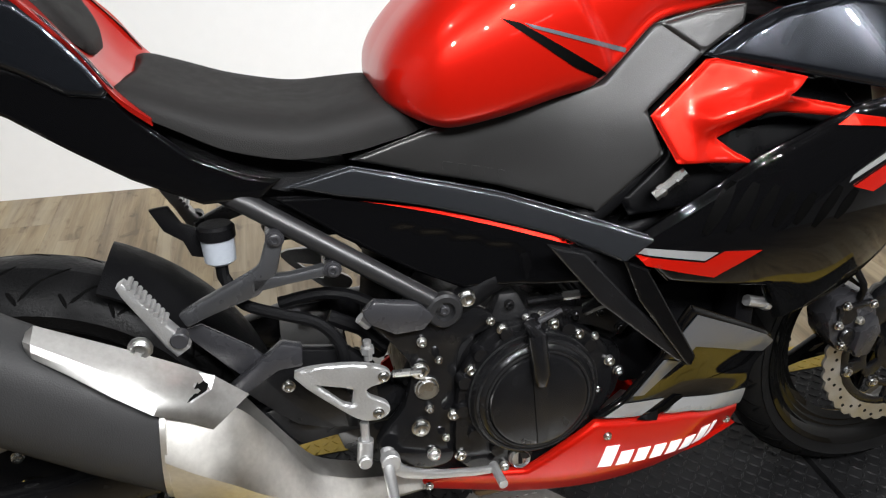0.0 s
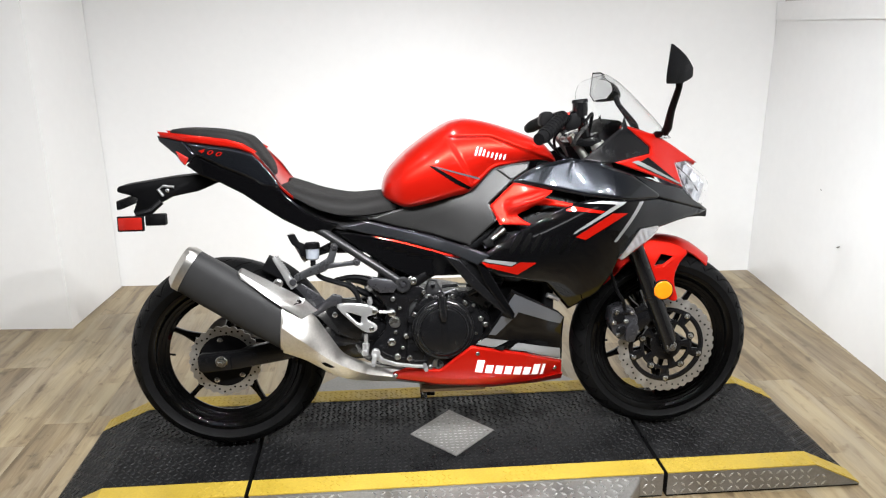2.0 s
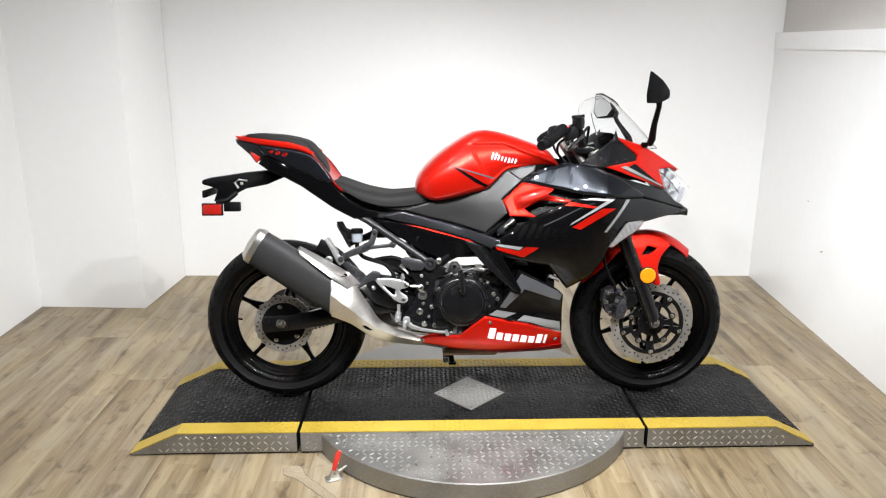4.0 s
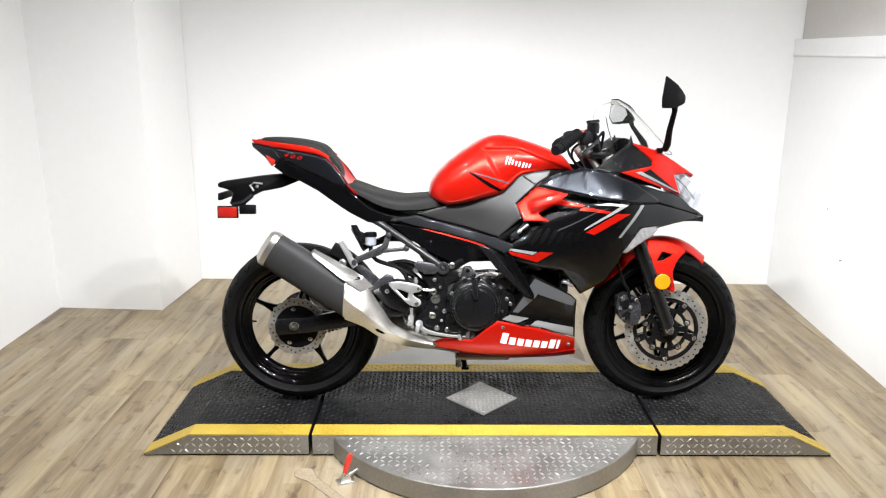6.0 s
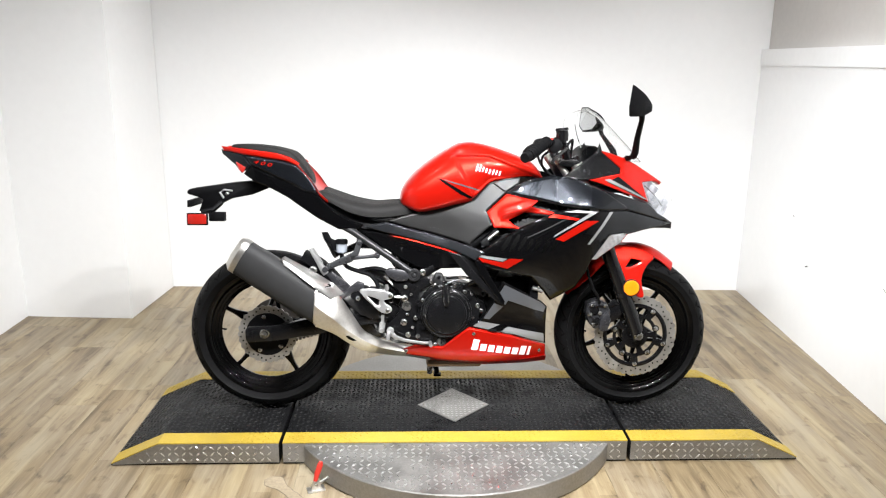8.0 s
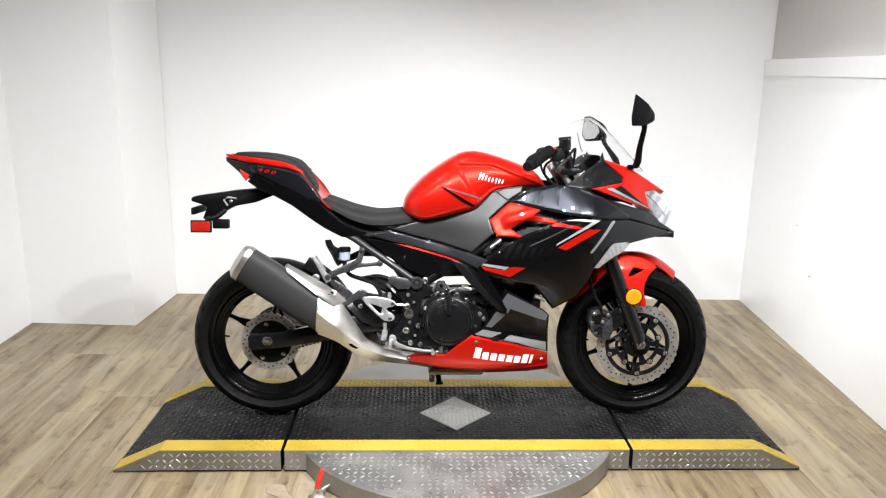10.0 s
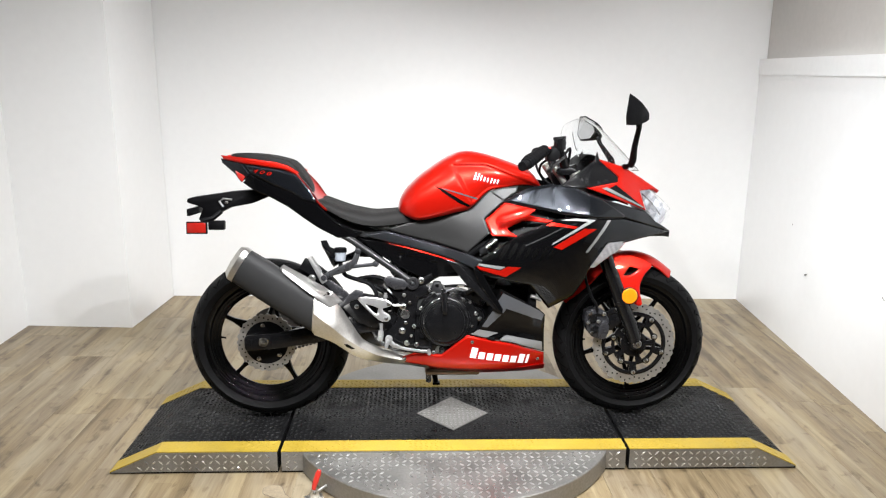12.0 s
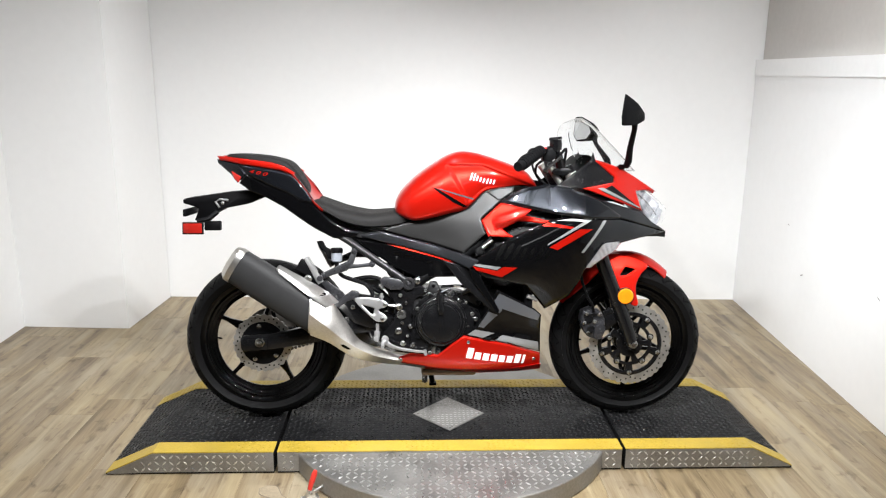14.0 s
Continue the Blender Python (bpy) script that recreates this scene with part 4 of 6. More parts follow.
for x, z, dx, dz, w in ((0.842, 0.632, 0.034, 0.062, 0.008), (0.870, 0.633, 0.032, 0.058, 0.008), (0.898, 0.635, 0.029, 0.052, 0.007), (0.926, 0.637, 0.022, 0.040, 0.007), (0.953, 0.637, 0.021, 0.038, 0.007), (0.980, 0.630, 0.028, 0.050, 0.007), (1.010, 0.638, 0.020, 0.036, 0.007)):
    sticker("logo_shape", main, stroke(x, z, x + dx, z + dz, w), M_INK, "soft black brush stroke", 0.0008)
nose = panel("nose_panel", [(1.202, 0.845), (1.291, 0.821), (1.381, 0.799), (1.432, 0.762), (1.513, 0.719), (1.366, 0.757), (1.29, 0.777)], M_GREYMET, 0.003, "metallic graphite nose panel", soft=False)
cowl = panel("upper_cowl", [(1.2, 0.982), (1.297, 0.958), (1.371, 0.92), (1.456, 0.87), (1.412, 0.876), (1.366, 0.872), (1.386, 0.801), (1.15, 0.881), (1.272, 0.903), (1.274, 0.922)], M_RED, 0.003, "red upper cowl", soft=False)
sticker("cowl_stripe", cowl, [(1.215, 0.873), (1.262, 0.893), (1.378, 0.810), (1.368, 0.81)], M_MATT, "dark wedge stripe")
sticker("cowl_stripe", cowl, [(1.204, 0.881), (1.225, 0.885), (1.378, 0.8125), (1.37, 0.812)], M_GREY, "thin grey stripe", 0.002)
panel("inner_cowl", [(1.199, 1.012), (1.207, 0.981), (1.274, 0.922), (1.272, 0.903), (1.15, 0.881), (1.103, 0.880), (1.056, 0.889), (1.113, 0.929), (1.185, 0.979)], M_COVER, -0.002, "satin black inner cowl", soft=False)
part("nose_top", loft([[(x + 0.010 * (1 - (k / 8.0 - 1) ** 2), (k / 8.0 - 1) * w, z + 0.006 * (1 - (k / 8.0 - 1) ** 2)) for k in range(17)] + [(x - 0.004, (1 - k / 8.0) * w * 0.96, z - 0.008) for k in range(17)] for x, z, w in ((1.20, 0.985, 0.118), (1.25, 0.972, 0.112), (1.297, 0.955, 0.103), (1.34, 0.935, 0.088), (1.38, 0.912, 0.068), (1.42, 0.889, 0.05), (1.45, 0.871, 0.034))]), M_RED, bike, "red top of the nose")
part("chin", loft([[(x, y * w, z) for y, z in ((-1, z0), (0, z0 + 0.004), (1, z0), (0.7, z0 - 0.02), (-0.7, z0 - 0.02))] for x, z0, w in ((1.20, 0.70, 0.16), (1.30, 0.715, 0.13), (1.40, 0.725, 0.085), (1.475, 0.722, 0.035), (1.512, 0.716, 0.008))]), M_MATT, bike, "black chin under the headlights")
# headlights and indicators
for side in (-1, 1):
    lamp = part("headlight", sheet([(1.368, 0.871), (1.405, 0.875), (1.452, 0.843), (1.495, 0.806), (1.492, 0.773), (1.466, 0.746), (1.428, 0.763), (1.389, 0.803)], lambda x, z: body(x, z) - 0.006 - 0.010 * abs(math.sin(70 * (x - 0.8 * z))), 0.004, 0.011, (), 0.004, side), M_LENS, bike, "bright headlight reflector")
    part("lens", sheet([(1.366, 0.873), (1.406, 0.878), (1.455, 0.846), (1.500, 0.807), (1.496, 0.771), (1.468, 0.742), (1.427, 0.760), (1.387, 0.802)], lambda x, z: body(x, z) + 0.008, 0.002, 0.011, (), 0.006, side), M_CLEAR, lamp, "clear headlight lens")
    part("bezel", tube([(1.372, side * (body(1.372, 0.86) + 0.004), 0.862), (1.41, side * (body(1.41, 0.825) + 0.005), 0.83), (1.45, side * (body(1.45, 0.79) + 0.005), 0.785)], 0.0022, 8), M_GREY, lamp)
    part("bulb_housing", lathe([(0, 0.0), (0.018, 0.002), (0.022, 0.008), (0.0, 0.012)], (1.425, side * (body(1.425, 0.82) - 0.004), 0.815), (0.5, side, 0), 16), M_LENS, lamp)
    ind = part("indicator", sheet([(1.165, 0.606), (1.197, 0.652), (1.224, 0.688), (1.287, 0.692), (1.292, 0.686), (1.271, 0.665), (1.22, 0.634), (1.176, 0.602)], lambda x, z: body(x, z) + 0.001 + 0.003 * abs(math.sin(150 * (x + 0.5 * z))), 0.003, 0.01, (), 0.003, side), M_LENS, bike, "indicator with a clear lens")
    part("lens", sheet([(1.162, 0.605), (1.195, 0.653), (1.222, 0.691), (1.288, 0.695), (1.295, 0.687), (1.273, 0.662), (1.221, 0.631), (1.176, 0.599)], lambda x, z: body(x, z) + 0.010, 0.002, 0.01, (), 0.008, side), M_CLEAR, ind, "clear faceted lens")
# windscreen
def screen_point(u, v):
    line = ((1.388, 0.940), (1.322, 1.012), (1.262, 1.072), (1.215, 1.113), (1.178, 1.134))
    t = u * 4
    i = min(int(t), 3)
    f = t - i
    x, z = (line[i][0] * (1 - f) + line[i + 1][0] * f, line[i][1] * (1 - f) + line[i + 1][1] * f)
    w = (0.118 - 0.02 * u) * math.sqrt(max(0.02, 1 - max(0.0, (u - 0.55) / 0.5) ** 2))
    s = v * v
    return (x - (0.235 - 0.13 * u - 0.080 * u * u) * s, v * w, z + (0.014 - 0.02 * u) * s)


rings = [[screen_point(u / 14, k / 8 - 1) for k in range(17)] for u in range(15)]
outer, faces = loft(rings, closed=False, caps=False)
inner = [(x - 0.002, y * 0.985, z - 0.0018) for x, y, z in outer]
n, cols, rows_n = len(outer), 17, 15
rim = [i for i in range(cols)] + [r * cols + cols - 1 for r in range(1, rows_n)] + [(rows_n - 1) * cols + c for c in range(cols - 2, -1, -1)] + [r * cols for r in range(rows_n - 2, 0, -1)]
part("windscreen", (outer + inner, faces + [tuple(i + n for i in reversed(f)) for f in faces] + [(rim[i], rim[(i + 1) % len(rim)], rim[(i + 1) % len(rim)] + n, rim[i] + n) for i in range(len(rim))]), M_SCREEN, bike, "clear plastic windscreen", 40)
# mirrors; the one on the stand side is set lower to fit the camera's view
for side, dx, dz in ((-1, -0.004, 0.003), (1, -0.012, -0.045)):
    edge = [(1.247, 0.352, 1.196), (1.262, 0.305, 1.196), (1.288, 0.245, 1.172), (1.292, 0.235, 1.135), (1.276, 0.26, 1.103), (1.247, 0.325, 1.096), (1.238, 0.35, 1.12)]
    c = Vector((1.334, 0.292, 1.124))
    rings = [[Vector((x, y, z)) for x, y, z in edge]]
    for t, s, tall in ((0.10, 0.97, 0.98), (0.35, 0.78, 0.86), (0.62, 0.50, 0.70), (0.85, 0.24, 0.42), (0.97, 0.07, 0.22)):
        mid = sum(rings[0], Vector()) / len(rings[0])
        rings.append([mid + Vector(((p - mid).x * s, (p - mid).y * s, (p - mid).z * tall)) + (c - mid) * t for p in rings[0]])
    rings = [[(p.x + dx, side * p.y, p.z + dz) for p in q] for q in rings]
    head = part("mirror", loft(rings), M_MATT, bike, "black folding mirror on a long stalk", 50)
    mid = sum((Vector(p) for p in rings[0]), Vector()) / 7
    inner = [tuple(mid + (Vector(p) - mid) * 0.90 + Vector((-0.0015, 0, 0))) for p in rings[0]]
    part("mirror_glass", (inner + [tuple(Vector(p) + Vector((0.003, 0, 0))) for p in inner], [tuple(range(7)), tuple(range(13, 6, -1))] + [(i, (i + 1) % 7, (i + 1) % 7 + 7, i + 7) for i in range(7)]), M_DARK_MIRROR if side < 0 else M_MIRROR, head, "mirror glass, its dark reflection painted near black" if side < 0 else "mirror glass", 0)
    part("stalk", tube([(1.320, side * 0.128, 0.962), (1.320, side * 0.150, 0.978), (1.314 + dx * 0.4, side * 0.192, 1.026 + dz * 0.4), (1.312 + dx, side * 0.250, 1.086 + dz), (1.304 + dx, side * 0.272, 1.124 + dz)], [0.012, 0.0130, 0.0105, 0.0090, 0.0125], 12), M_MATT, head, "black stalk")
    part("base", loft([oct_ring((1.318 - 0.014, side * y, z), (0, side, 0.35), hh, hw, 14, 0.8) for y, z, hh, hw in ((0.098, 0.948, 0.014, 0.03), (0.118, 0.958, 0.013, 0.026), (0.132, 0.966, 0.011, 0.018))]), M_MATT, head)

# lower fairing and belly pan
low = panel("lower_fairing", [(0.849, 0.527), (0.991, 0.452), (1.015, 0.429), (1.024, 0.279), (0.898, 0.325), (0.736, 0.361), (0.776, 0.386), (0.817, 0.448)], M_BLACK, 0.004, "gloss black lower fairing", soft=False, round_edge=0.008, thick=0.006, step=0.008, shape=lambda x, z: 0.012 * math.exp(-((z - 0.45) / 0.05) ** 2) - 0.006 * math.exp(-((z - 0.36) / 0.03) ** 2))
sticker("lower_stripe", low, [(0.858, 0.513), (0.99, 0.447), (1.009, 0.430), (1.004, 0.408), (0.97, 0.418), (0.872, 0.455), (0.862, 0.438), (0.832, 0.470)], M_BAND, "graphite shoulder band", 0.002)
sticker("lower_stripe", low, [(0.748, 0.3625), (0.776, 0.380), (0.846, 0.364), (0.803, 0.348)], M_GREY, "silver-grey band", 0.002)
sticker("lower_stripe", low, [(0.850, 0.337), (0.874, 0.356), (1.012, 0.322), (1.016, 0.286), (0.898, 0.328)], M_GREY, "silver-grey band", 0.002)
# No opening here: the slot's shade is a dark sticker.
sticker("fairing_slot", low, [(0.800, 0.346), (0.830, 0.3395), (0.882, 0.357), (0.866, 0.3625), (0.842, 0.352)], M_INK, "dark patch for the shade of the lower fairing's slot", 0.0032)
# The leading edge's sheen, laid on as a lighter sticker.
sticker("lead_facet", low, [(0.822, 0.447), (0.855, 0.433), (0.806, 0.386), (0.786, 0.391)], M_BAND, "lighter patch for the leading edge's sheen", 0.002)
belly = panel("belly_pan", [(0.735, 0.358), (0.898, 0.321), (1.025, 0.275), (1.030, 0.219), (0.99, 0.216), (0.919, 0.216), (0.70, 0.226), (0.627, 0.228), (0.594, 0.235), (0.487, 0.246), (0.498, 0.265), (0.545, 0.284), (0.644, 0.284), (0.69, 0.324)], M_RED, 0.003, "red belly pan", soft=False, round_edge=0.008, thick=0.006, shape=lambda x, z: -0.38 * soft_ramp(0.258 - 0.05 * (x - 0.75) - z, 0.012))
for k in range(8):
    x = 0.744 + 0.0295 * k
    tall, wid = (0.038 if k == 0 else 0.034 if k in (6, 7) else 0.025), (0.0095 if k == 7 else 0.0215)
    z = 0.277 - (x - 0.744) * 0.17
    line = [(x + u + tall * v * 0.22, z - 0.17 * u + tall * v) for u, v in ((0, 0), (wid, 0), (wid, 1), (0, 1))]
    sticker("logo_shape", belly, line, M_WHITE, "slanted white logo block", 0.001)
part("belly_bottom", loft([[(x, -w, z + 0.012), (x, -w * 0.7, z - 0.01), (x, w * 0.7, z - 0.01), (x, w, z + 0.012)] for x, z, w in ((0.6, 0.228, 0.12), (0.8, 0.214, 0.135), (0.95, 0.214, 0.10), (1.03, 0.218, 0.07))], closed=True), M_RED, bike, "dark red belly bottom")
part("collector_box", box(0.585, -0.085, 0.190, 0.79, 0.08, 0.216, 0.012), M_BROWNED, bike, "steel exhaust collector below the engine, browned for the floor's reflection")
for side in (-1, 1):
    for x, z in ((1.0, 0.255), (0.752, 0.335), (0.512, 0.262)):
        w = body(x, z) + 0.003
        part("fairing_bolt", bolt((x, side * w, z), side, 0.005, 0.005), M_BOLT, bike)
# fairing struts
for side in (-1, 1):
    part("fairing_strut", sheet([(0.748, 0.604), (0.780, 0.590), (0.8575, 0.456), (0.854, 0.443), (0.846, 0.444), (0.771, 0.549)], lambda x, z: 0.203, 0.010, 0.007, (), 0.003, side), M_BLACK, bike, "gloss black slanting fairing strut")
    part("fairing_strut", sheet([(0.655, 0.632), (0.70, 0.618), (0.764, 0.545), (0.852, 0.455), (0.848, 0.443), (0.835, 0.449), (0.722, 0.549)], lambda x, z: 0.196, 0.010, 0.008, (), 0.003, side), M_COVER, bike, "satin black slanting frame cover")
part("strut_web", sheet([(0.69, 0.62), (0.765, 0.595), (0.845, 0.455), (0.83, 0.46), (0.74, 0.55)], lambda x, z: 0.178, 0.004, 0.012, (), 0.002, -1), M_MATT, bike, "matt black web between the struts")

# wheels
def wheel(name, centre, radius, width, rim_r, spokes, turn, disc_r, disc_in, disc_y, label):
    c = centre
    rim_w = width * 0.40
    lip, r, y = [], rim_r - 0.003, -rim_w - 0.003
    for k in range(7):
        lip.append((r, y))
        tilt = radians(60 - 4.5 * k)
        r, y = r - 0.0032 * math.sin(tilt), y + 0.0032 * math.cos(tilt)
    barrel, deep, rim_y = list(lip), (rim_r - 0.049, -rim_w * 0.52), lip[-1]
    for k in range(1, 25):
        f = k / 24
        bead = 0.0016 * math.exp(-((f - 0.22) / 0.05) ** 2) + 0.0018 * math.exp(-((f - 0.55) / 0.06) ** 2)
        barrel.append((rim_y[0] + (deep[0] - rim_y[0]) * f - bead, rim_y[1] + (deep[1] - rim_y[1]) * f))
    barrel += [(rim_r - 0.0485, -rim_w * 0.42), (rim_r - 0.034, 0.0), (rim_r - 0.019, rim_w * 0.5)]
    rest = [(rim_r - 0.009, rim_w * 0.97), (rim_r - 0.004, rim_w + 0.004), (rim_r + 0.006, rim_w + 0.006), (rim_r + 0.009, rim_w), (rim_r - 0.006, rim_w - 0.01), (rim_r - 0.008, 0), (rim_r - 0.006, -rim_w + 0.01), (rim_r + 0.009, -rim_w), (rim_r + 0.006, -rim_w - 0.006)]
    wh = part(name, lathe(barrel + rest + lip[:1], c, (0, 1, 0), 72), M_RIM, bike, label)
    w2 = width / 2
    prof = [(rim_r + 0.002, -rim_w - 0.002), (rim_r + 0.020, -w2 * 0.93), (rim_r + (radius - rim_r) * 0.40, -w2 * 1.0), (radius - 0.038, -w2 * 0.96), (radius - 0.028, -w2 * 0.88), (radius - 0.0165, -w2 * 0.70), (radius - 0.0075, -w2 * 0.48), (radius - 0.002, -w2 * 0.24), (radius, 0), (radius - 0.002, w2 * 0.24), (radius - 0.0075, w2 * 0.48), (radius - 0.0165, w2 * 0.70), (radius - 0.028, w2 * 0.88), (radius - 0.038, w2 * 0.96), (rim_r + (radius - rim_r) * 0.40, w2 * 1.0), (rim_r + 0.020, w2 * 0.93), (rim_r + 0.002, rim_w + 0.002)]
    tyre = part("tyre", lathe(prof, c, (0, 1, 0), 96), M_TYRE, wh, "worn black road tyre", 50)
    crown = [(radius + 0.0007 - 0.0325 * (k / 10) ** 2, w2 * 0.84 * k / 10) for k in range(-10, 11)]
    crown = [(radius - 0.030, -w2 * 0.83)] + crown + [(radius - 0.030, w2 * 0.83)]
    part("tread_band", lathe(crown, c, (0, 1, 0), 96), M_CROWN, tyre, "dusty worn tread band, lightened for its sheen", 60)
    grooves = []
    for k in range(30):
        a = 2 * math.pi * k / 30
        for s in (-1, 1):
            for lead, f0, f1, sweep in ((0.0, 0.12, 0.62, 0.15), (0.10, 0.42, 0.88, 0.11), (0.05, 0.70, 0.90, -0.05)):
                pts = []
                for t in range(6):
                    aa = a + lead + sweep * t / 5 + (0.1 if s > 0 else 0)
                    f = f0 + (f1 - f0) * t / 5
                    y = s * w2 * f
                    r = radius - 0.034 * f * f - 0.004 * f ** 8
                    pts.append(c + Vector((math.cos(aa) * (r - 0.0026), y, math.sin(aa) * (r - 0.0026))))
                grooves.append(tube(pts, [0.0012, 0.0031, 0.0034, 0.0034, 0.0031, 0.0014], 6))
    # Bars barely proud of the tyre, coloured as the shade inside grooves.
    tagged(part("tread_pattern", merge(*grooves), M_HOLLOW_SHADE, tyre, "near-black bars standing for shaded tread grooves", 0), kind="stuff")
    for k in range(spokes):
        a = turn + 2 * math.pi * k / spokes
        d = Vector((math.cos(a), 0, math.sin(a)))
        arms = [(c + d * (rim_r - 0.024), c + d * (rim_r * 0.66), (0.016, 0.0085, 0.0075, 0.0085), (0.018, 0.013, 0.012, 0.013))]
        for fork in (-1, 1):
            foot = c + Vector((math.cos(a + fork * 0.62), 0, math.sin(a + fork * 0.62))) * 0.046
            arms.append((c + d * (rim_r * 0.68), foot, (0.0075, 0.007, 0.007, 0.010), (0.012, 0.012, 0.013, 0.018)))
        forms = []
        for p0, p1, wide, deep in arms:
            way = (p1 - p0).normalized()
            n = Vector((-way.z, 0, way.x))
            rings = []
            for f, hw, hy in zip((0.0, 0.25, 0.6, 1.0), wide, deep):
                p = p0 + (p1 - p0) * f
                rings.append([p + n * hw * u + Vector((0, hy * v, 0)) for u, v in ((-1, -0.5), (-0.5, -1), (0.5, -1), (1, -0.5), (1, 0.5), (0.5, 1), (-0.5, 1), (-1, 0.5))])
            forms.append(loft(rings))
        part("spoke", merge(*forms), M_RIM, wh, "black spoke forking towards the hub")
    part("hub", lathe([(0, -0.05), (0.022, -0.05), (0.03, -0.045), (0.045, -0.03), (0.048, 0), (0.045, 0.03), (0.03, 0.045), (0.022, 0.05), (0, 0.05)], c, (0, 1, 0), 32), M_ENGINE, wh)
    part("valve", tube([c + Vector((-(rim_r - 0.032), -0.004, 0.0)), c + Vector((-(rim_r - 0.06), -0.012, -0.002))], 0.0035, 8), M_MATT, wh)
    # wave-edged brake disc
    steps, waves = 360, 12 if disc_r > 0.13 else 9
    out, thick = [], 0.0025
    for k in range(steps):
        a = 2 * math.pi * k / steps
        ro = disc_r + 0.001 - 0.0048 * abs(math.cos(a * waves * 1.5)) ** 3
        ri = disc_in + 0.003 * (1 + math.cos(a * waves)) / 2
        out.append([(c.x + math.cos(a) * r, y, c.z + math.sin(a) * r) for r, y in ((ri, disc_y - thick), (ro, disc_y - thick), (ro, disc_y + thick), (ri, disc_y + thick))])
    vs = [p for r in out for p in r]
    fs = [(i * 4 + j, ((i + 1) % steps) * 4 + j, ((i + 1) % steps) * 4 + (j + 1) % 4, i * 4 + (j + 1) % 4) for i in range(steps) for j in range(4)]
    rotor = part("brake_disc", (vs, fs), M_DISC, wh, "wave-edged drilled steel brake disc", 40)
    holes = []
    span = disc_r - disc_in
    for k in range(waves * 4):
        a = 2 * math.pi * (k + 0.5) / (waves * 4)
        r = disc_in + span * (0.3, 0.5, 0.7, 0.5)[k % 4]
        # Thin dark discs on the steel, coloured as the holes' shade.
        holes.append(disc((c.x + math.cos(a) * r, disc_y - thick, c.z + math.sin(a) * r), (0, -1, 0), 0.0032, 0.0006, 10))
    tagged(part("drill_holes", merge(*holes), M_MATT, rotor, "dark discs standing for shaded drill holes", 0), kind="stuff")
    if disc_r > 0.13:
        circle = [(c.x + math.cos(2 * math.pi * k / 48) * (disc_in + 0.002), c.z + math.sin(2 * math.pi * k / 48) * (disc_in + 0.002)) for k in range(48)]
        windows = []
        for k in range(5):
            for lo, hi, q0, q1 in ((0.084, 0.107, 0.14, 1.10), (0.050, 0.072, 0.50, 1.40)):
                qs = [turn + 2 * math.pi * k / 5 + q0 + (q1 - q0) * j / 6 for j in range(7)]
                windows.append([(c.x + math.cos(q) * hi, c.z + math.sin(q) * hi) for q in qs] + [(c.x + math.cos(q) * lo, c.z + math.sin(q) * lo) for q in reversed(qs)])
        part("disc_carrier", sheet(circle, lambda x, z: -disc_y + 0.004, 0.006, 0.012, windows, 0.0015, -1), M_COVER, wh, "black windowed disc carrier", 30)
        for k in range(10):
            a = turn + 2 * math.pi * k / 10
            r = disc_in - 0.009 if k % 2 == 0 else 0.081
            part("rivet_eye", disc((c.x + math.cos(a) * r, disc_y - 0.003, c.z + math.sin(a) * r), (0, -1, 0), 0.013, 0.003, 18), M_COVER, wh)
            part("rivet", bolt((c.x + math.cos(a) * r, disc_y - 0.006, c.z + math.sin(a) * r), -1, 0.007, 0.005), M_BOLT, wh)
    else:
        part("disc_carrier", lathe([(0.03, disc_y - 0.004), (disc_in + 0.002, disc_y - 0.003), (disc_in + 0.002, disc_y + 0.002), (0.03, disc_y + 0.002)], c, (0, 1, 0), 40), M_MATT, wh, "black disc carrier")
        for k in range(5):
            a = turn + 0.3 + 2 * math.pi * k / 5
            part("rivet", bolt((c.x + math.cos(a) * (disc_in - 0.012), disc_y - 0.004, c.z + math.sin(a) * (disc_in - 0.012)), -1, 0.007, 0.006), M_BOLT, wh)
    return wh


# Near black painted for shade in tread grooves, exhaust slots and the outlet.
M_HOLLOW_SHADE = material("hollow_shade_black", (0.0015, 0.0015, 0.0015), 0.9, vary=0.1, spec=0.05)
rear_wheel = wheel("rear_wheel", RA, 0.300, 0.146, 0.2295, 5, radians(83), 0.108, 0.078, -0.088, "gloss black five-spoke rear wheel")
front_wheel = wheel("front_wheel", FA, 0.2915, 0.112, 0.2285, 5, radians(55), 0.155, 0.120, -0.080, "gloss black five-spoke front wheel")

# front fork, brake and mudguard
for side in (-1, 1):
    y = side * 0.110
    leg = part("fork_leg", tube([(1.372, y, 0.285), (1.366, y, 0.32), (1.350, y, 0.365), (1.303, y, 0.482), (1.256, y, 0.598), (1.21, y, 0.715)], [0.020, 0.026, 0.0265, 0.0265, 0.0265, 0.0265], 20), M_COVER, bike, "black fork slider")
    part("collar", tube([(1.316, y, 0.450), (1.309, y, 0.467)], 0.0285, 20), M_COVER, leg)
    part("stanchion", tube([(1.21, y, 0.715), (1.122, y, 0.935)], 0.0205, 16), M_STEEL, leg, "bright fork stanchion")
    part("axle_clamp", tube([(1.372, side * 0.085, FZ + 0.010), (1.372, side * 0.126, FZ + 0.010)], 0.023, 20), M_COVER, leg)
    part("axle_end", merge(disc((1.372, side * 0.126, FZ + 0.010), (0, side, 0), 0.016, 0.006, 20), disc((1.372, side * 0.132, FZ + 0.010), (0, side, 0), 0.010, 0.008, 6)), M_BOLT, leg, "zinc axle end")
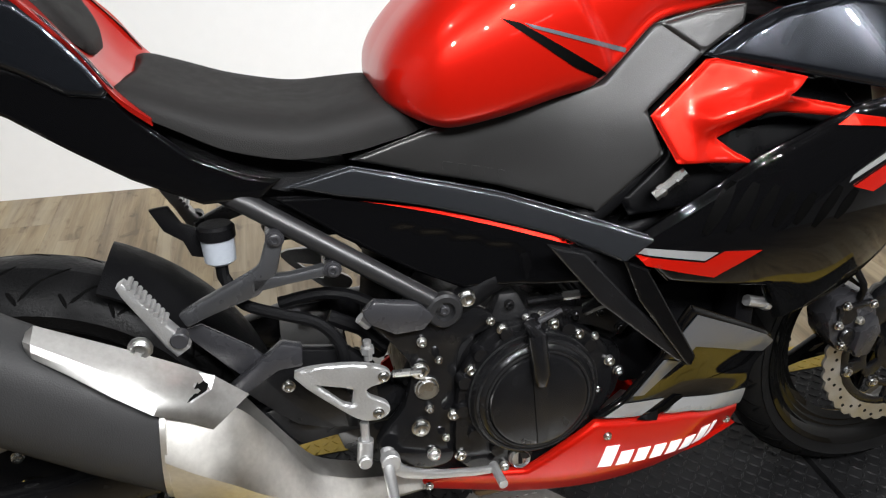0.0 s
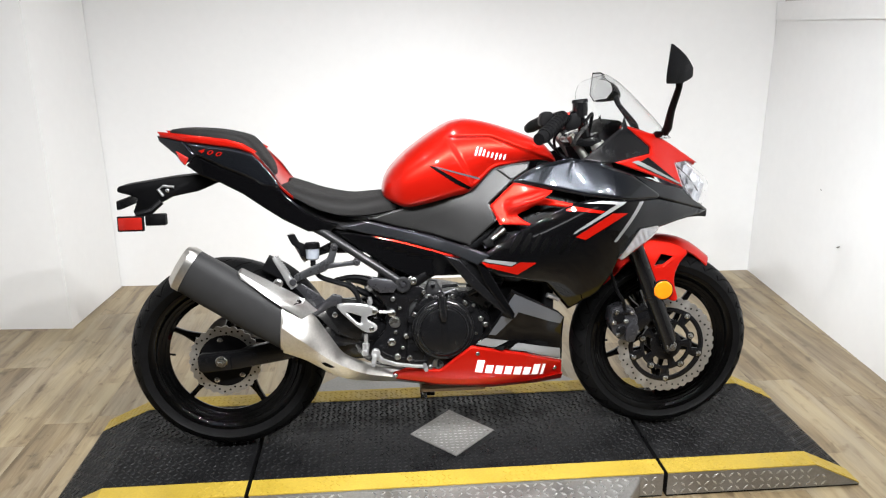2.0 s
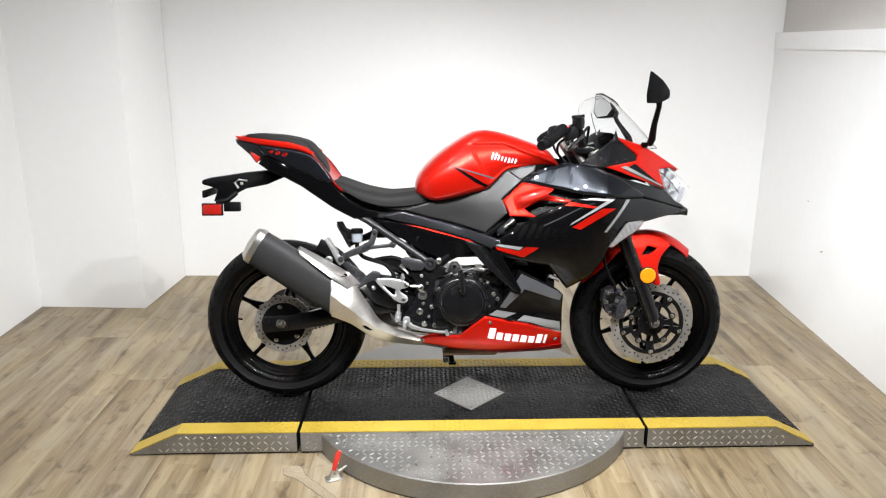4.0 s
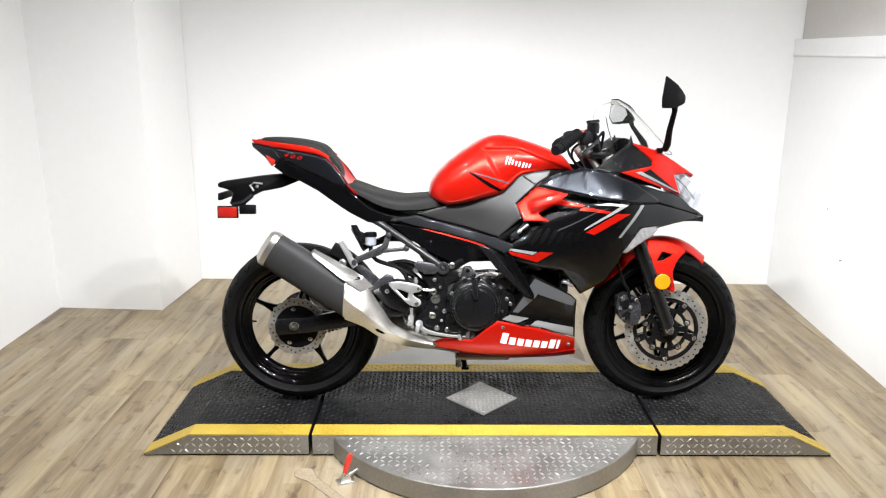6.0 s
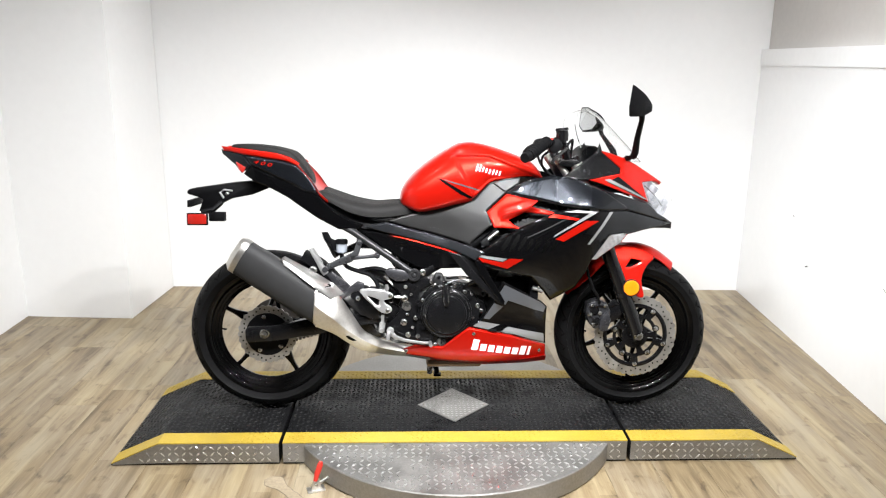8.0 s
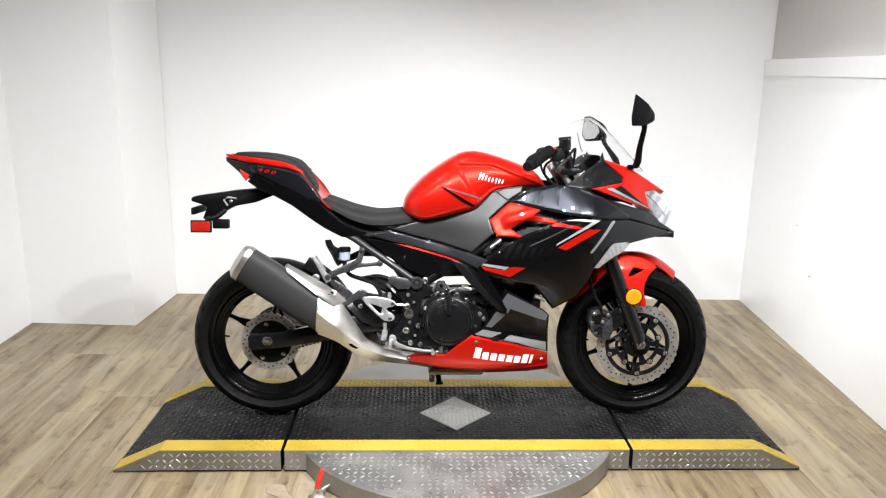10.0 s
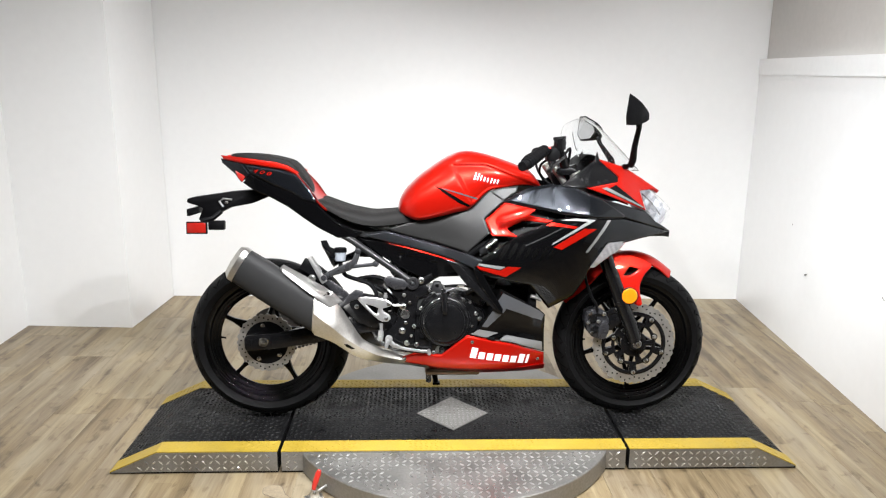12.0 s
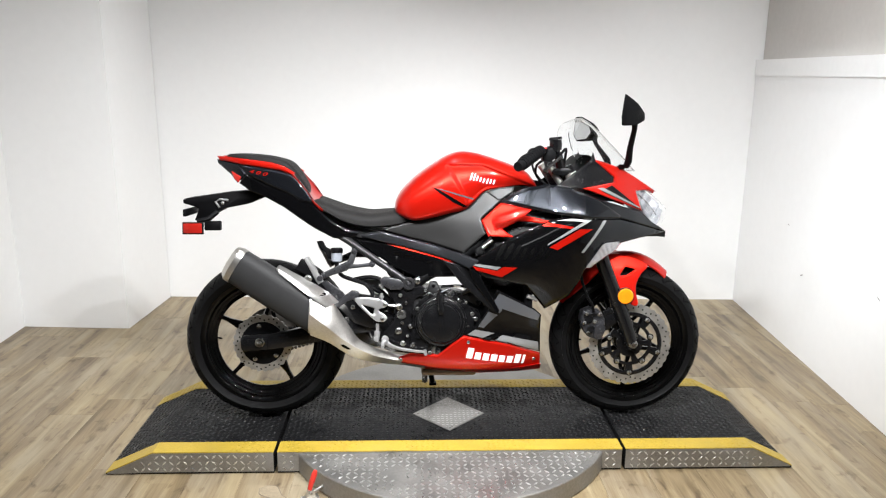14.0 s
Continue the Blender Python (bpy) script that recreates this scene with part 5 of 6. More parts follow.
caliper = part("brake_caliper", prism([(1.176, 0.385), (1.183, 0.425), (1.215, 0.436), (1.252, 0.424), (1.268, 0.39), (1.262, 0.338), (1.236, 0.318), (1.205, 0.328), (1.186, 0.352)], -0.116, -0.06, 0.006), M_GUN, bike, "dark grey front brake caliper")
part("caliper_plate", prism([(1.222, 0.335), (1.226, 0.372), (1.252, 0.396), (1.266, 0.366), (1.253, 0.324), (1.228, 0.322)], -0.132, -0.114, 0.003), M_GUN, caliper, "flat grey cover plate")
part("piston_housing", merge(disc((1.205, -0.114, 0.398), (0, -1, 0), 0.017, 0.010, 20, 0.003), disc((1.213, -0.114, 0.358), (0, -1, 0), 0.015, 0.010, 20, 0.003)), M_COVER, caliper)
part("caliper_rib", prism([(1.184, 0.415), (1.246, 0.421), (1.244, 0.412), (1.186, 0.405)], -0.124, -0.112, 0.002), M_COVER, caliper)
for x, z in ((1.188, 0.384), (1.201, 0.345), (1.226, 0.388), (1.245, 0.415), (1.236, 0.326), (1.196, 0.418)):
    part("caliper_bolt", bolt((x, -0.122, z), -1, 0.006, 0.008), M_BOLT, caliper)
hose = part("brake_hose", tube([(1.222, -0.118, 0.425), (1.212, -0.13, 0.455), (1.192, -0.125, 0.49), (1.175, -0.11, 0.55), (1.165, -0.09, 0.65)], 0.0055, 8, 4), M_MATT, bike, "black rubber brake hose")
part("caliper_bracket", prism([(1.25, 0.39), (1.27, 0.41), (1.318, 0.42), (1.325, 0.39), (1.28, 0.35), (1.265, 0.35)], -0.108, -0.092, 0.003), M_COVER, caliper)
part("caliper_bracket", prism([(1.255, 0.402), (1.262, 0.425), (1.285, 0.44), (1.30, 0.42)], -0.112, -0.10, 0.003), M_COVER, caliper)


def arch(c, r_of, w_of, a0, a1, steps=26, cross=9, thick=0.004):
    """A mudguard: an arc over a wheel with a curved cross-section."""
    rings = []
    for k in range(steps + 1):
        a = a0 + (a1 - a0) * k / steps
        t = k / steps
        r, w = r_of(t), w_of(t)
        up = [(c.x + math.cos(a) * (r - 0.028 * v * v), w * v, c.z + math.sin(a) * (r - 0.028 * v * v)) for v in (j / (cross - 1) * 2 - 1 for j in range(cross))]
        dn = [(c.x + math.cos(a) * (r - 0.028 * v * v - thick), w * v * 0.98, c.z + math.sin(a) * (r - 0.028 * v * v - thick)) for v in (1 - j / (cross - 1) * 2 for j in range(cross))]
        rings.append(up + dn)
    return loft(rings)


guard = part("front_mudguard", arch(FA, lambda t: 0.309 + 0.036 * math.sin(math.pi * min(1, t * 1.35)) ** 1.2 - 0.003 * t, lambda t: 0.020 + 0.048 * math.sin(math.pi * (0.06 + 0.80 * t)) ** 0.7 - 0.02 * t, radians(60), radians(150)), M_RED, bike, "red front mudguard")
for side in (-1, 1):
    part("side_wing", sheet(rounded([(1.266, 0.628), (1.32, 0.636), (1.40, 0.618), (1.44, 0.588), (1.405, 0.566), (1.374, 0.51), (1.392, 0.446), (1.361, 0.445), (1.325, 0.495), (1.276, 0.545), (1.266, 0.548), (1.284, 0.589)], 3), lambda x, z: 0.082 + 0.34 * max(0.0, 0.58 - z) - 0.5 * max(0.0, z - 0.58), 0.004, 0.012, [[(1.322, 0.553), (1.346, 0.586), (1.384, 0.577), (1.35, 0.556)]], 0.005, side), M_RED, guard, "red mudguard side wing")
    part("side_reflector", disc((1.334, side * 0.128, 0.486), (0, side, 0), 0.029, 0.012, 28, 0.003), M_AMBER, guard, "round amber side reflector")
    part("reflector_rim", lathe([(0.029, 0), (0.032, 0.002), (0.032, 0.009), (0.029, 0.010)], (1.334, side * 0.127, 0.486), (0, side, 0), 28), M_MATT, guard)

# rear end: swingarm, hugger, chain
for side in (-1, 1):
    arm = part("swingarm", prism([(-0.070, 0.332), (-0.058, 0.341), (0.05, 0.350), (0.19, 0.378), (0.36, 0.425), (0.47, 0.43), (0.50, 0.40), (0.47, 0.365), (0.33, 0.345), (0.18, 0.312), (0.05, 0.292), (-0.058, 0.283), (-0.068, 0.290)], side * 0.128 - 0.016, side * 0.128 + 0.016, 0.006), M_COVER, bike, "black box-section swingarm")
    part("axle_plate", prism([(-0.045, 0.333), (0.028, 0.338), (0.028, 0.293), (-0.045, 0.290)], side * 0.146 - 0.003, side * 0.146 + 0.003, 0.001), M_COVER, arm)
    part("axle_nut", merge(disc((0.002, side * 0.149, 0.319), (0, side, 0), 0.0175, 0.003, 24), disc((0.002, side * 0.152, 0.319), (0, side, 0), 0.0125, 0.009, 6), disc((0.002, side * 0.162, 0.319), (0, side, 0), 0.006, 0.006, 16)), M_BOLT, arm, "zinc axle nut")
part("hugger", arch(RA, lambda t: 0.330, lambda t: 0.078, radians(18), radians(66), 18), M_MATT, bike, "matt black rear mudguard")
# Block sized to close a gap in the camera's view.
part("swingarm_bridge", box(0.33, -0.02, 0.275, 0.43, 0.11, 0.42, 0.012), M_COVER, bike, "black block between the swingarm beams, sized to the camera's view")
part("sprocket", lathe([(0.03, 0.070), (0.09, 0.068), (0.098, 0.070), (0.098, 0.075), (0.09, 0.077), (0.03, 0.075)], RA, (0, 1, 0), 44), M_CHAIN, bike, "steel rear sprocket")
links = []
for k in range(34):
    t = (k + 0.5) / 34
    links.append(disc((0.5 * t, 0.066, 0.214 + 0.146 * t), (0, 1, 0), 0.0065, 0.014, 8))
tagged(part("drive_chain", merge(*links), M_CHAIN, bike, "oiled drive chain"), kind="stuff")

# exhaust
AX = Vector((0.262, 0, -0.172)).normalized()
UPX = Vector((-AX.z, 0, AX.x))
muf0, muf1 = Vector((-0.060, -0.160, 0.607)), Vector((0.200, -0.160, 0.436))
FACETS = [(0.2, 1.0), (0.72, 0.93), (1.0, 0.62), (1.0, 0.05), (0.86, -0.42), (0.5, -0.93), (0.1, -1.0), (-0.6, -1.0), (-0.95, -0.6), (-0.95, 0.5), (-0.6, 0.95)]


def facet_ring(c, hh, hw, soft=3, axis_up=None):
    """A faceted muffler section round c: outer flank upright, its lower facet tucked in."""
    up = axis_up or UPX
    ring = rounded(FACETS, soft)
    return [Vector(c) + Vector((0, -u * hw, 0)) + up * (v * hh) for u, v in ring]


muffler = part("muffler", loft([facet_ring(muf0 - AX * 0.004, 0.060, 0.048), facet_ring(muf0, 0.064, 0.052), facet_ring(muf0.lerp(muf1, 0.25), 0.067, 0.056), facet_ring(muf0.lerp(muf1, 0.8), 0.066, 0.057), facet_ring(Vector((0.199, -0.160, 0.4400)), 0.072, 0.0575, 3, Vector((0.10, 0, 0.995)))]), M_MUF, bike, "black-coated muffler with bare steel ends", 30)
part("end_cap", loft([facet_ring(muf0 + AX * 0.006, 0.0665, 0.0545), facet_ring(muf0 - AX * 0.014, 0.066, 0.054), facet_ring(muf0 - AX * 0.030 + UPX * 0.004, 0.054, 0.042), facet_ring(muf0 - AX * 0.032 + UPX * 0.004, 0.042, 0.032), facet_ring(muf0 - AX * 0.012, 0.040, 0.030)]), M_STEEL, muffler, "bare steel end cap", 30)
part("outlet", tube([muf0 - AX * 0.034 + Vector((0, 0.005, 0)), muf0 - AX * 0.008 + Vector((0, 0.005, 0))], 0.024, 20), M_HOLLOW_SHADE, muffler, "near-black plug for the outlet's inner shade")
# the collector: upper edge, outer crease and lower edge at each station, and its inner flank
COLLECTOR = [
    ((0.206, -0.192, 0.511), (0.199, -0.221, 0.445), (0.195, -0.186, 0.364), -0.11),
    ((0.240, -0.186, 0.492), (0.228, -0.218, 0.421), (0.226, -0.184, 0.352), -0.11),
    ((0.279, -0.173, 0.470), (0.262, -0.211, 0.394), (0.264, -0.180, 0.334), -0.11),
    ((0.304, -0.160, 0.431), (0.296, -0.201, 0.363), (0.300, -0.169, 0.307), -0.108),
    ((0.330, -0.152, 0.386), (0.330, -0.189, 0.336), (0.335, -0.156, 0.282), -0.105),
    ((0.358, -0.146, 0.341), (0.366, -0.174, 0.311), (0.372, -0.141, 0.264), -0.10),
    ((0.402, -0.136, 0.313), (0.413, -0.154, 0.285), (0.420, -0.121, 0.251), -0.09),
    ((0.452, -0.120, 0.293), (0.462, -0.134, 0.268), (0.468, -0.106, 0.241), -0.08),
    ((0.520, -0.098, 0.273), (0.525, -0.110, 0.252), (0.530, -0.088, 0.231), -0.06),
    ((0.640, -0.070, 0.249), (0.640, -0.086, 0.228), (0.640, -0.068, 0.206), -0.04),
]


def collector_rings():
    rows = smooth_stations([(*u, *c, *l, y) for u, c, l, y in COLLECTOR], 4)
    rings = []
    for row in rows:
        u, c, l, y = Vector(row[0:3]), Vector(row[3:6]), Vector(row[6:9]), row[9]
        out = Vector((0, -0.06 * (u - l).length, 0.0))
        inner = (u - l) * 0.12
        rings.append([u, u.lerp(c, 0.08) + out * 0.25, u.lerp(c, 0.5) + out * 0.55, u.lerp(c, 0.92) + out * 0.2, c, c.lerp(l, 0.5) + out * 0.35, c.lerp(l, 0.9) + out * 0.15, l,
                      Vector((l.x, y, l.z)) + inner, Vector((u.x, y, u.z)) - inner])
    return rings


mid = part("mid_pipe", loft(collector_rings()), M_STEEL, muffler, "brushed stainless collector with a pressed crease", 28)
part("pipe_slot", lay_on(mid, [(0.300, 0.330), (0.312, 0.331), (0.338, 0.312), (0.326, 0.310), (0.310, 0.318)], 0.001), M_HOLLOW_SHADE, muffler, "near-black patch for the pipe slot's shade", 0)
part("clamp_band", loft([facet_ring(Vector((0.198 + s, -0.160, 0.4400 - 0.4 * s)), 0.0735, 0.0590, 4, Vector((0.10, 0, 0.995))) for s in (-0.003, 0.003)]), M_STEEL, muffler, "steel seam band", 24)
# heat shield: a bright lip below, a crease and a flank up to its inner edge
LIP = [(0.083, -0.194, 0.592), (0.090, -0.201, 0.584), (0.12, -0.209, 0.565), (0.16, -0.219, 0.536), (0.198, -0.2235, 0.508), (0.226, -0.2085, 0.486), (0.252, -0.197, 0.462), (0.276, -0.186, 0.444)]
TOP = [(0.084, -0.181, 0.606), (0.092, -0.179, 0.611), (0.13, -0.176, 0.590), (0.18, -0.172, 0.562), (0.225, -0.168, 0.535), (0.262, -0.165, 0.510), (0.294, -0.160, 0.478)]
sections = []
for p, q in zip(LIP, TOP):
    p, q = Vector(p), Vector(q)
    crease = p.lerp(q, 0.40) + Vector((0, -0.006, 0.004)) * min(1.0, (0.33 - p.x) / 0.11)
    o = [p, p.lerp(crease, 0.5) + Vector((0, -0.0015, 0)), crease, crease.lerp(q, 0.5), q]
    sections.append(o + [v + Vector((-0.001, 0.003, -0.002)) for v in reversed(o)])
shield = part("heat_shield", loft(sections), M_SHIELD, muffler, "brushed steel heat shield with a bright lip", 22)
part("slot_rim", lay_on(shield, [(0.2265, 0.5025), (0.2430, 0.5215), (0.2600, 0.5145), (0.2545, 0.5030)], 0.0007), M_ALU, muffler, "bright rim of the slot", 0)
part("shield_slot", lay_on(shield, [(0.2305, 0.5045), (0.2435, 0.5175), (0.2540, 0.5120), (0.2500, 0.5050)], 0.0014), M_HOLLOW_SHADE, muffler, "near-black patch for the shield slot's shade", 0)
part("hanger_bolt", bolt((0.187, -0.165, 0.561), -1, 0.011, 0.010), M_BOLT, muffler)

# passenger peg brackets and brake reservoir
def bar(points, wide, deep, y, bevel=0.003):
    """A flat cast bar along points in x and z."""
    left, right = [], []
    for i, p in enumerate(points):
        a, b = Vector(points[max(i - 1, 0)]), Vector(points[min(i + 1, len(points) - 1)])
        d = (b - a).normalized()
        w = wide[i] if isinstance(wide, (list, tuple)) else wide
        left.append((p[0] - d.y * w, p[1] + d.x * w))
        right.append((p[0] + d.y * w, p[1] - d.x * w))
    return prism(left + right[::-1], y - deep / 2, y + deep / 2, bevel)


for side in (-1, 1):
    y = side * 0.112
    hanger = part("peg_bracket", bar([(0.345, 0.652), (0.333, 0.615), (0.312, 0.597), (0.255, 0.575), (0.228, 0.563)], [0.010, 0.011, 0.015, 0.011, 0.010], 0.016, y, 0.0045), M_CAST, bike, "gunmetal forked pillion-peg bracket")
    part("arm", bar([(0.312, 0.598), (0.355, 0.600), (0.408, 0.606)], [0.010, 0.006, 0.007], 0.016, y, 0.003), M_CAST, hanger)
    for x, z in ((0.345, 0.654), (0.408, 0.607)):
        part("bracket_bolt", merge(tube([(x, side * 0.085, z), (x, side * 0.122, z)], 0.011, 16), bolt((x, side * 0.122, z), side, 0.007, 0.006)), M_GUN, hanger)
    peg = part("pillion_peg", loft([oct_ring(c, d, hh, hw, 16, 0.32) for c, hh, hw, d in (((0.230, side * 0.150, 0.545), 0.0100, 0.0095, (-1, 0, 1.6)), ((0.221, side * 0.150, 0.560), 0.0112, 0.0105, (-1, 0, 1.6)), ((0.205, side * 0.152, 0.587), 0.0080, 0.0110, (-1, 0, 1.6)), ((0.183, side * 0.152, 0.625), 0.0068, 0.0105, (-1, 0, 1.6)), ((0.177, side * 0.152, 0.635), 0.0048, 0.0090, (-1, 0, 1.6)))]), M_ALU, hanger, "cast aluminium folding peg")
    teeth = []
    for k in range(9):
        p = Vector((0.2165 - 0.0037 * k, side * 0.152, 0.586 + 0.0060 * k))
        teeth.append(tube([p + Vector((0, -0.012, 0)), p + Vector((0, 0.012, 0))], 0.0032, 6))
    part("peg_teeth", merge(*teeth), M_ALU, peg)
    part("pivot", disc((0.228, side * 0.150, 0.562), (0, side, 0), 0.010, 0.016, 14), M_GUN, peg)
reservoir = part("brake_reservoir", lathe([(0, 0), (0.014, 0.0), (0.019, 0.004), (0.0205, 0.034), (0, 0.034)], (0.277, -0.062, 0.610), (0, 0, 1), 24), M_MILKY, bike, "milky plastic rear brake reservoir")
part("cap", lathe([(0, 0.034), (0.0225, 0.034), (0.0225, 0.047), (0.019, 0.051), (0, 0.051)], (0.277, -0.062, 0.610), (0, 0, 1), 24), M_MATT, reservoir, "black cap")
part("holder", prism([(0.204, 0.685), (0.226, 0.687), (0.238, 0.664), (0.256, 0.655), (0.258, 0.618), (0.244, 0.622), (0.237, 0.642), (0.217, 0.657)], -0.060, -0.052, 0.001), M_MATT, reservoir)
part("neck", tube([(0.277, -0.062, 0.610), (0.277, -0.062, 0.592), (0.283, -0.066, 0.58)], 0.008, 10), M_MATT, reservoir)
part("reservoir_hose", tube([(0.283, -0.066, 0.58), (0.30, -0.09, 0.562), (0.345, -0.105, 0.548), (0.385, -0.115, 0.535), (0.408, -0.12, 0.505), (0.412, -0.12, 0.465), (0.42, -0.11, 0.43)], 0.0075, 10, 5), M_MATT, bike, "black rubber brake hose")

# frame, pivot plates, levers and engine
for side in (-1, 1):
    part("seat_rail", tube([(0.285, side * 0.086, 0.71), (0.32, side * 0.102, 0.692), (0.535, side * 0.128, 0.545)], 0.0125, 16), M_RAIL, bike, "satin dark steel seat rail tube")
    part("rail_joint", lathe([(0.010, 0.0), (0.021, 0.0), (0.023, 0.003), (0.023, 0.014), (0.020, 0.017), (0.013, 0.017), (0.011, 0.010), (0.0, 0.010)], (0.540, side * 0.124, 0.539), (0, side, 0), 28), M_RAIL, bike, "round eye at the end of the rail")
    part("joint_bolt", bolt((0.540, side * 0.134, 0.539), side, 0.006, 0.005), M_GUN, bike)
    part("main_frame", tube([(0.50, side * 0.095, 0.42), (0.56, side * 0.11, 0.53), (0.70, side * 0.125, 0.62), (0.88, side * 0.11, 0.74), (1.05, side * 0.06, 0.86)], 0.018, 14, 3), M_MATT, bike, "black trellis frame tube")
    part("main_frame", tube([(0.56, side * 0.11, 0.53), (0.62, side * 0.115, 0.575), (0.74, side * 0.118, 0.60), (0.84, side * 0.115, 0.63), (1.0, side * 0.07, 0.76)], 0.014, 12, 3), M_MATT, bike, "black trellis frame tube")
    plate = part("pivot_plate", prism(rounded([(0.445, 0.53), (0.458, 0.548), (0.552, 0.545), (0.61, 0.52), (0.605, 0.50), (0.56, 0.485), (0.555, 0.44), (0.548, 0.36), (0.55, 0.30), (0.50, 0.295), (0.465, 0.33), (0.44, 0.345), (0.455, 0.37), (0.485, 0.40), (0.498, 0.46), (0.475, 0.495)]), side * 0.118 - 0.009, side * 0.118 + 0.009, 0.003), M_COVER, bike, "black frame pivot plate")
    part("cover_plate", prism([(0.436, 0.552), (0.452, 0.566), (0.506, 0.556), (0.528, 0.536), (0.512, 0.518), (0.476, 0.517), (0.444, 0.536)], side * 0.134 - 0.008, side * 0.134 + 0.008, 0.004), M_GUN, plate)
    for x, z, r in ((0.506, 0.455, 0.010), (0.503, 0.368, 0.0105), (0.516, 0.396, 0.005), (0.519, 0.322, 0.008), (0.571, 0.549, 0.010), (0.51, 0.496, 0.0055)):
        part("plate_bolt", bolt((x, side * 0.128, z), side, r, 0.009), M_BOLT, plate)
    part("pivot_cap", merge(disc((0.514, side * 0.127, 0.427), (0, side, 0), 0.017, 0.005, 28), disc((0.514, side * 0.132, 0.427), (0, side, 0), 0.0135, 0.003, 28)), M_BOLT, plate, "bright pivot cap")
    heel_line = rounded([(0.335, 0.488), (0.37, 0.493), (0.425, 0.489), (0.458, 0.478), (0.468, 0.466), (0.458, 0.455), (0.432, 0.452), (0.434, 0.44), (0.458, 0.428), (0.464, 0.414), (0.452, 0.402), (0.425, 0.403), (0.40, 0.425)], 3)
    heel = part("heel_guard", sheet(heel_line, lambda x, z: 0.148, 0.006, 0.007, [[(0.372, 0.467), (0.40, 0.459), (0.418, 0.452), (0.414, 0.43), (0.404, 0.434)]], 0.003, side), M_ALU, bike, "bright cast aluminium heel guard", 40)
    for x, z in ((0.456, 0.466), (0.446, 0.414)):
        part("guard_bolt", bolt((x, side * 0.148, z), side, 0.006, 0.005), M_BOLT, heel)
    part("foot_peg", tube([(0.455, side * 0.135, 0.345), (0.452, side * 0.16, 0.335), (0.45, side * 0.215, 0.33), (0.45, side * 0.235, 0.331)], [0.0095, 0.0078, 0.0068, 0.0055], 12), M_ALU, bike, "bare aluminium rider's foot peg")
part("lever_joint", tube([(0.468, -0.14, 0.463), (0.505, -0.14, 0.46)], 0.005, 8), M_BOLT, bike)
pedal = part("brake_pedal", bar([(0.452, 0.338), (0.475, 0.318), (0.51, 0.307), (0.57, 0.298), (0.597, 0.297)], [0.010, 0.0075, 0.0052, 0.0045, 0.0045], 0.009, -0.152, 0.002), M_ALU, bike, "bare aluminium brake pedal")
part("toe_pad", tube([(0.598, -0.145, 0.298), (0.600, -0.186, 0.296)], 0.0065, 10), M_ALU, pedal)
part("pedal_pivot", disc((0.456, -0.148, 0.342), (0, -1, 0), 0.013, 0.014, 18), M_ALU, pedal)
part("brake_cylinder", merge(tube([(0.428, -0.135, 0.395), (0.428, -0.135, 0.365)], 0.006, 8), tube([(0.428, -0.135, 0.368), (0.424, -0.137, 0.335)], 0.0105, 12), disc((0.424, -0.146, 0.342), (0, -1, 0), 0.009, 0.006, 12)), M_ALU, bike, "bright brake master cylinder")
part("link_cover", prism([(0.268, 0.462), (0.337, 0.514), (0.362, 0.506), (0.360, 0.478), (0.330, 0.477), (0.283, 0.448)], -0.116, -0.098, 0.004), M_GUN, bike, "dark grey cast link cover")
guard_plate = part("heel_backing", prism([(0.285, 0.452), (0.318, 0.484), (0.36, 0.500), (0.42, 0.490), (0.452, 0.46), (0.452, 0.40), (0.425, 0.372), (0.385, 0.378), (0.345, 0.392), (0.31, 0.425)], -0.112, -0.094, 0.003), M_COVER, bike, "black guard behind the heel plate")
# Added plate, shaped to fill a gap in the camera's view.
part("lower_guard", prism([(0.400, 0.392), (0.45, 0.400), (0.53, 0.385), (0.53, 0.278), (0.47, 0.285), (0.425, 0.305), (0.402, 0.330), (0.394, 0.356)], -0.094, -0.082, 0.003), M_COVER, bike, "black plate added to close the gap behind the pedal")
part("guard_screw", bolt((0.339, -0.112, 0.452), -1, 0.007, 0.006), M_BOLT, guard_plate)
part("inner_guard", prism([(0.22, 0.54), (0.245, 0.545), (0.30, 0.505), (0.315, 0.488), (0.285, 0.465), (0.262, 0.49)], -0.096, -0.088, 0.002), M_GUN, bike, "dark grey inner guard")
part("linkage", tube([(0.40, -0.07, 0.52), (0.44, -0.075, 0.50), (0.47, -0.08, 0.47)], 0.010, 10), M_MATT, bike, "black suspension linkage")
part("linkage_bolt", merge(tube([(0.442, -0.115, 0.502), (0.442, -0.115, 0.474)], 0.0055, 8), tube([(0.442, -0.115, 0.493), (0.442, -0.115, 0.484)], 0.009, 6), tube([(0.436, -0.112, 0.534), (0.447, -0.112, 0.522)], 0.008, 8)), M_ALU, bike, "bright linkage bolt")
part("wiring", tube([(0.34, -0.06, 0.545), (0.40, -0.07, 0.555), (0.45, -0.08, 0.54), (0.49, -0.09, 0.50)], 0.008, 8, 4), M_MATT, bike, "black wiring loom")

block = part("crankcase", prism(rounded([(0.50, 0.30), (0.535, 0.275), (0.67, 0.262), (0.74, 0.30), (0.80, 0.36), (0.80, 0.44), (0.73, 0.465), (0.62, 0.485), (0.55, 0.485), (0.52, 0.43)]), -0.112, 0.112, 0.012), M_ENGINE, bike, "black engine crankcase")
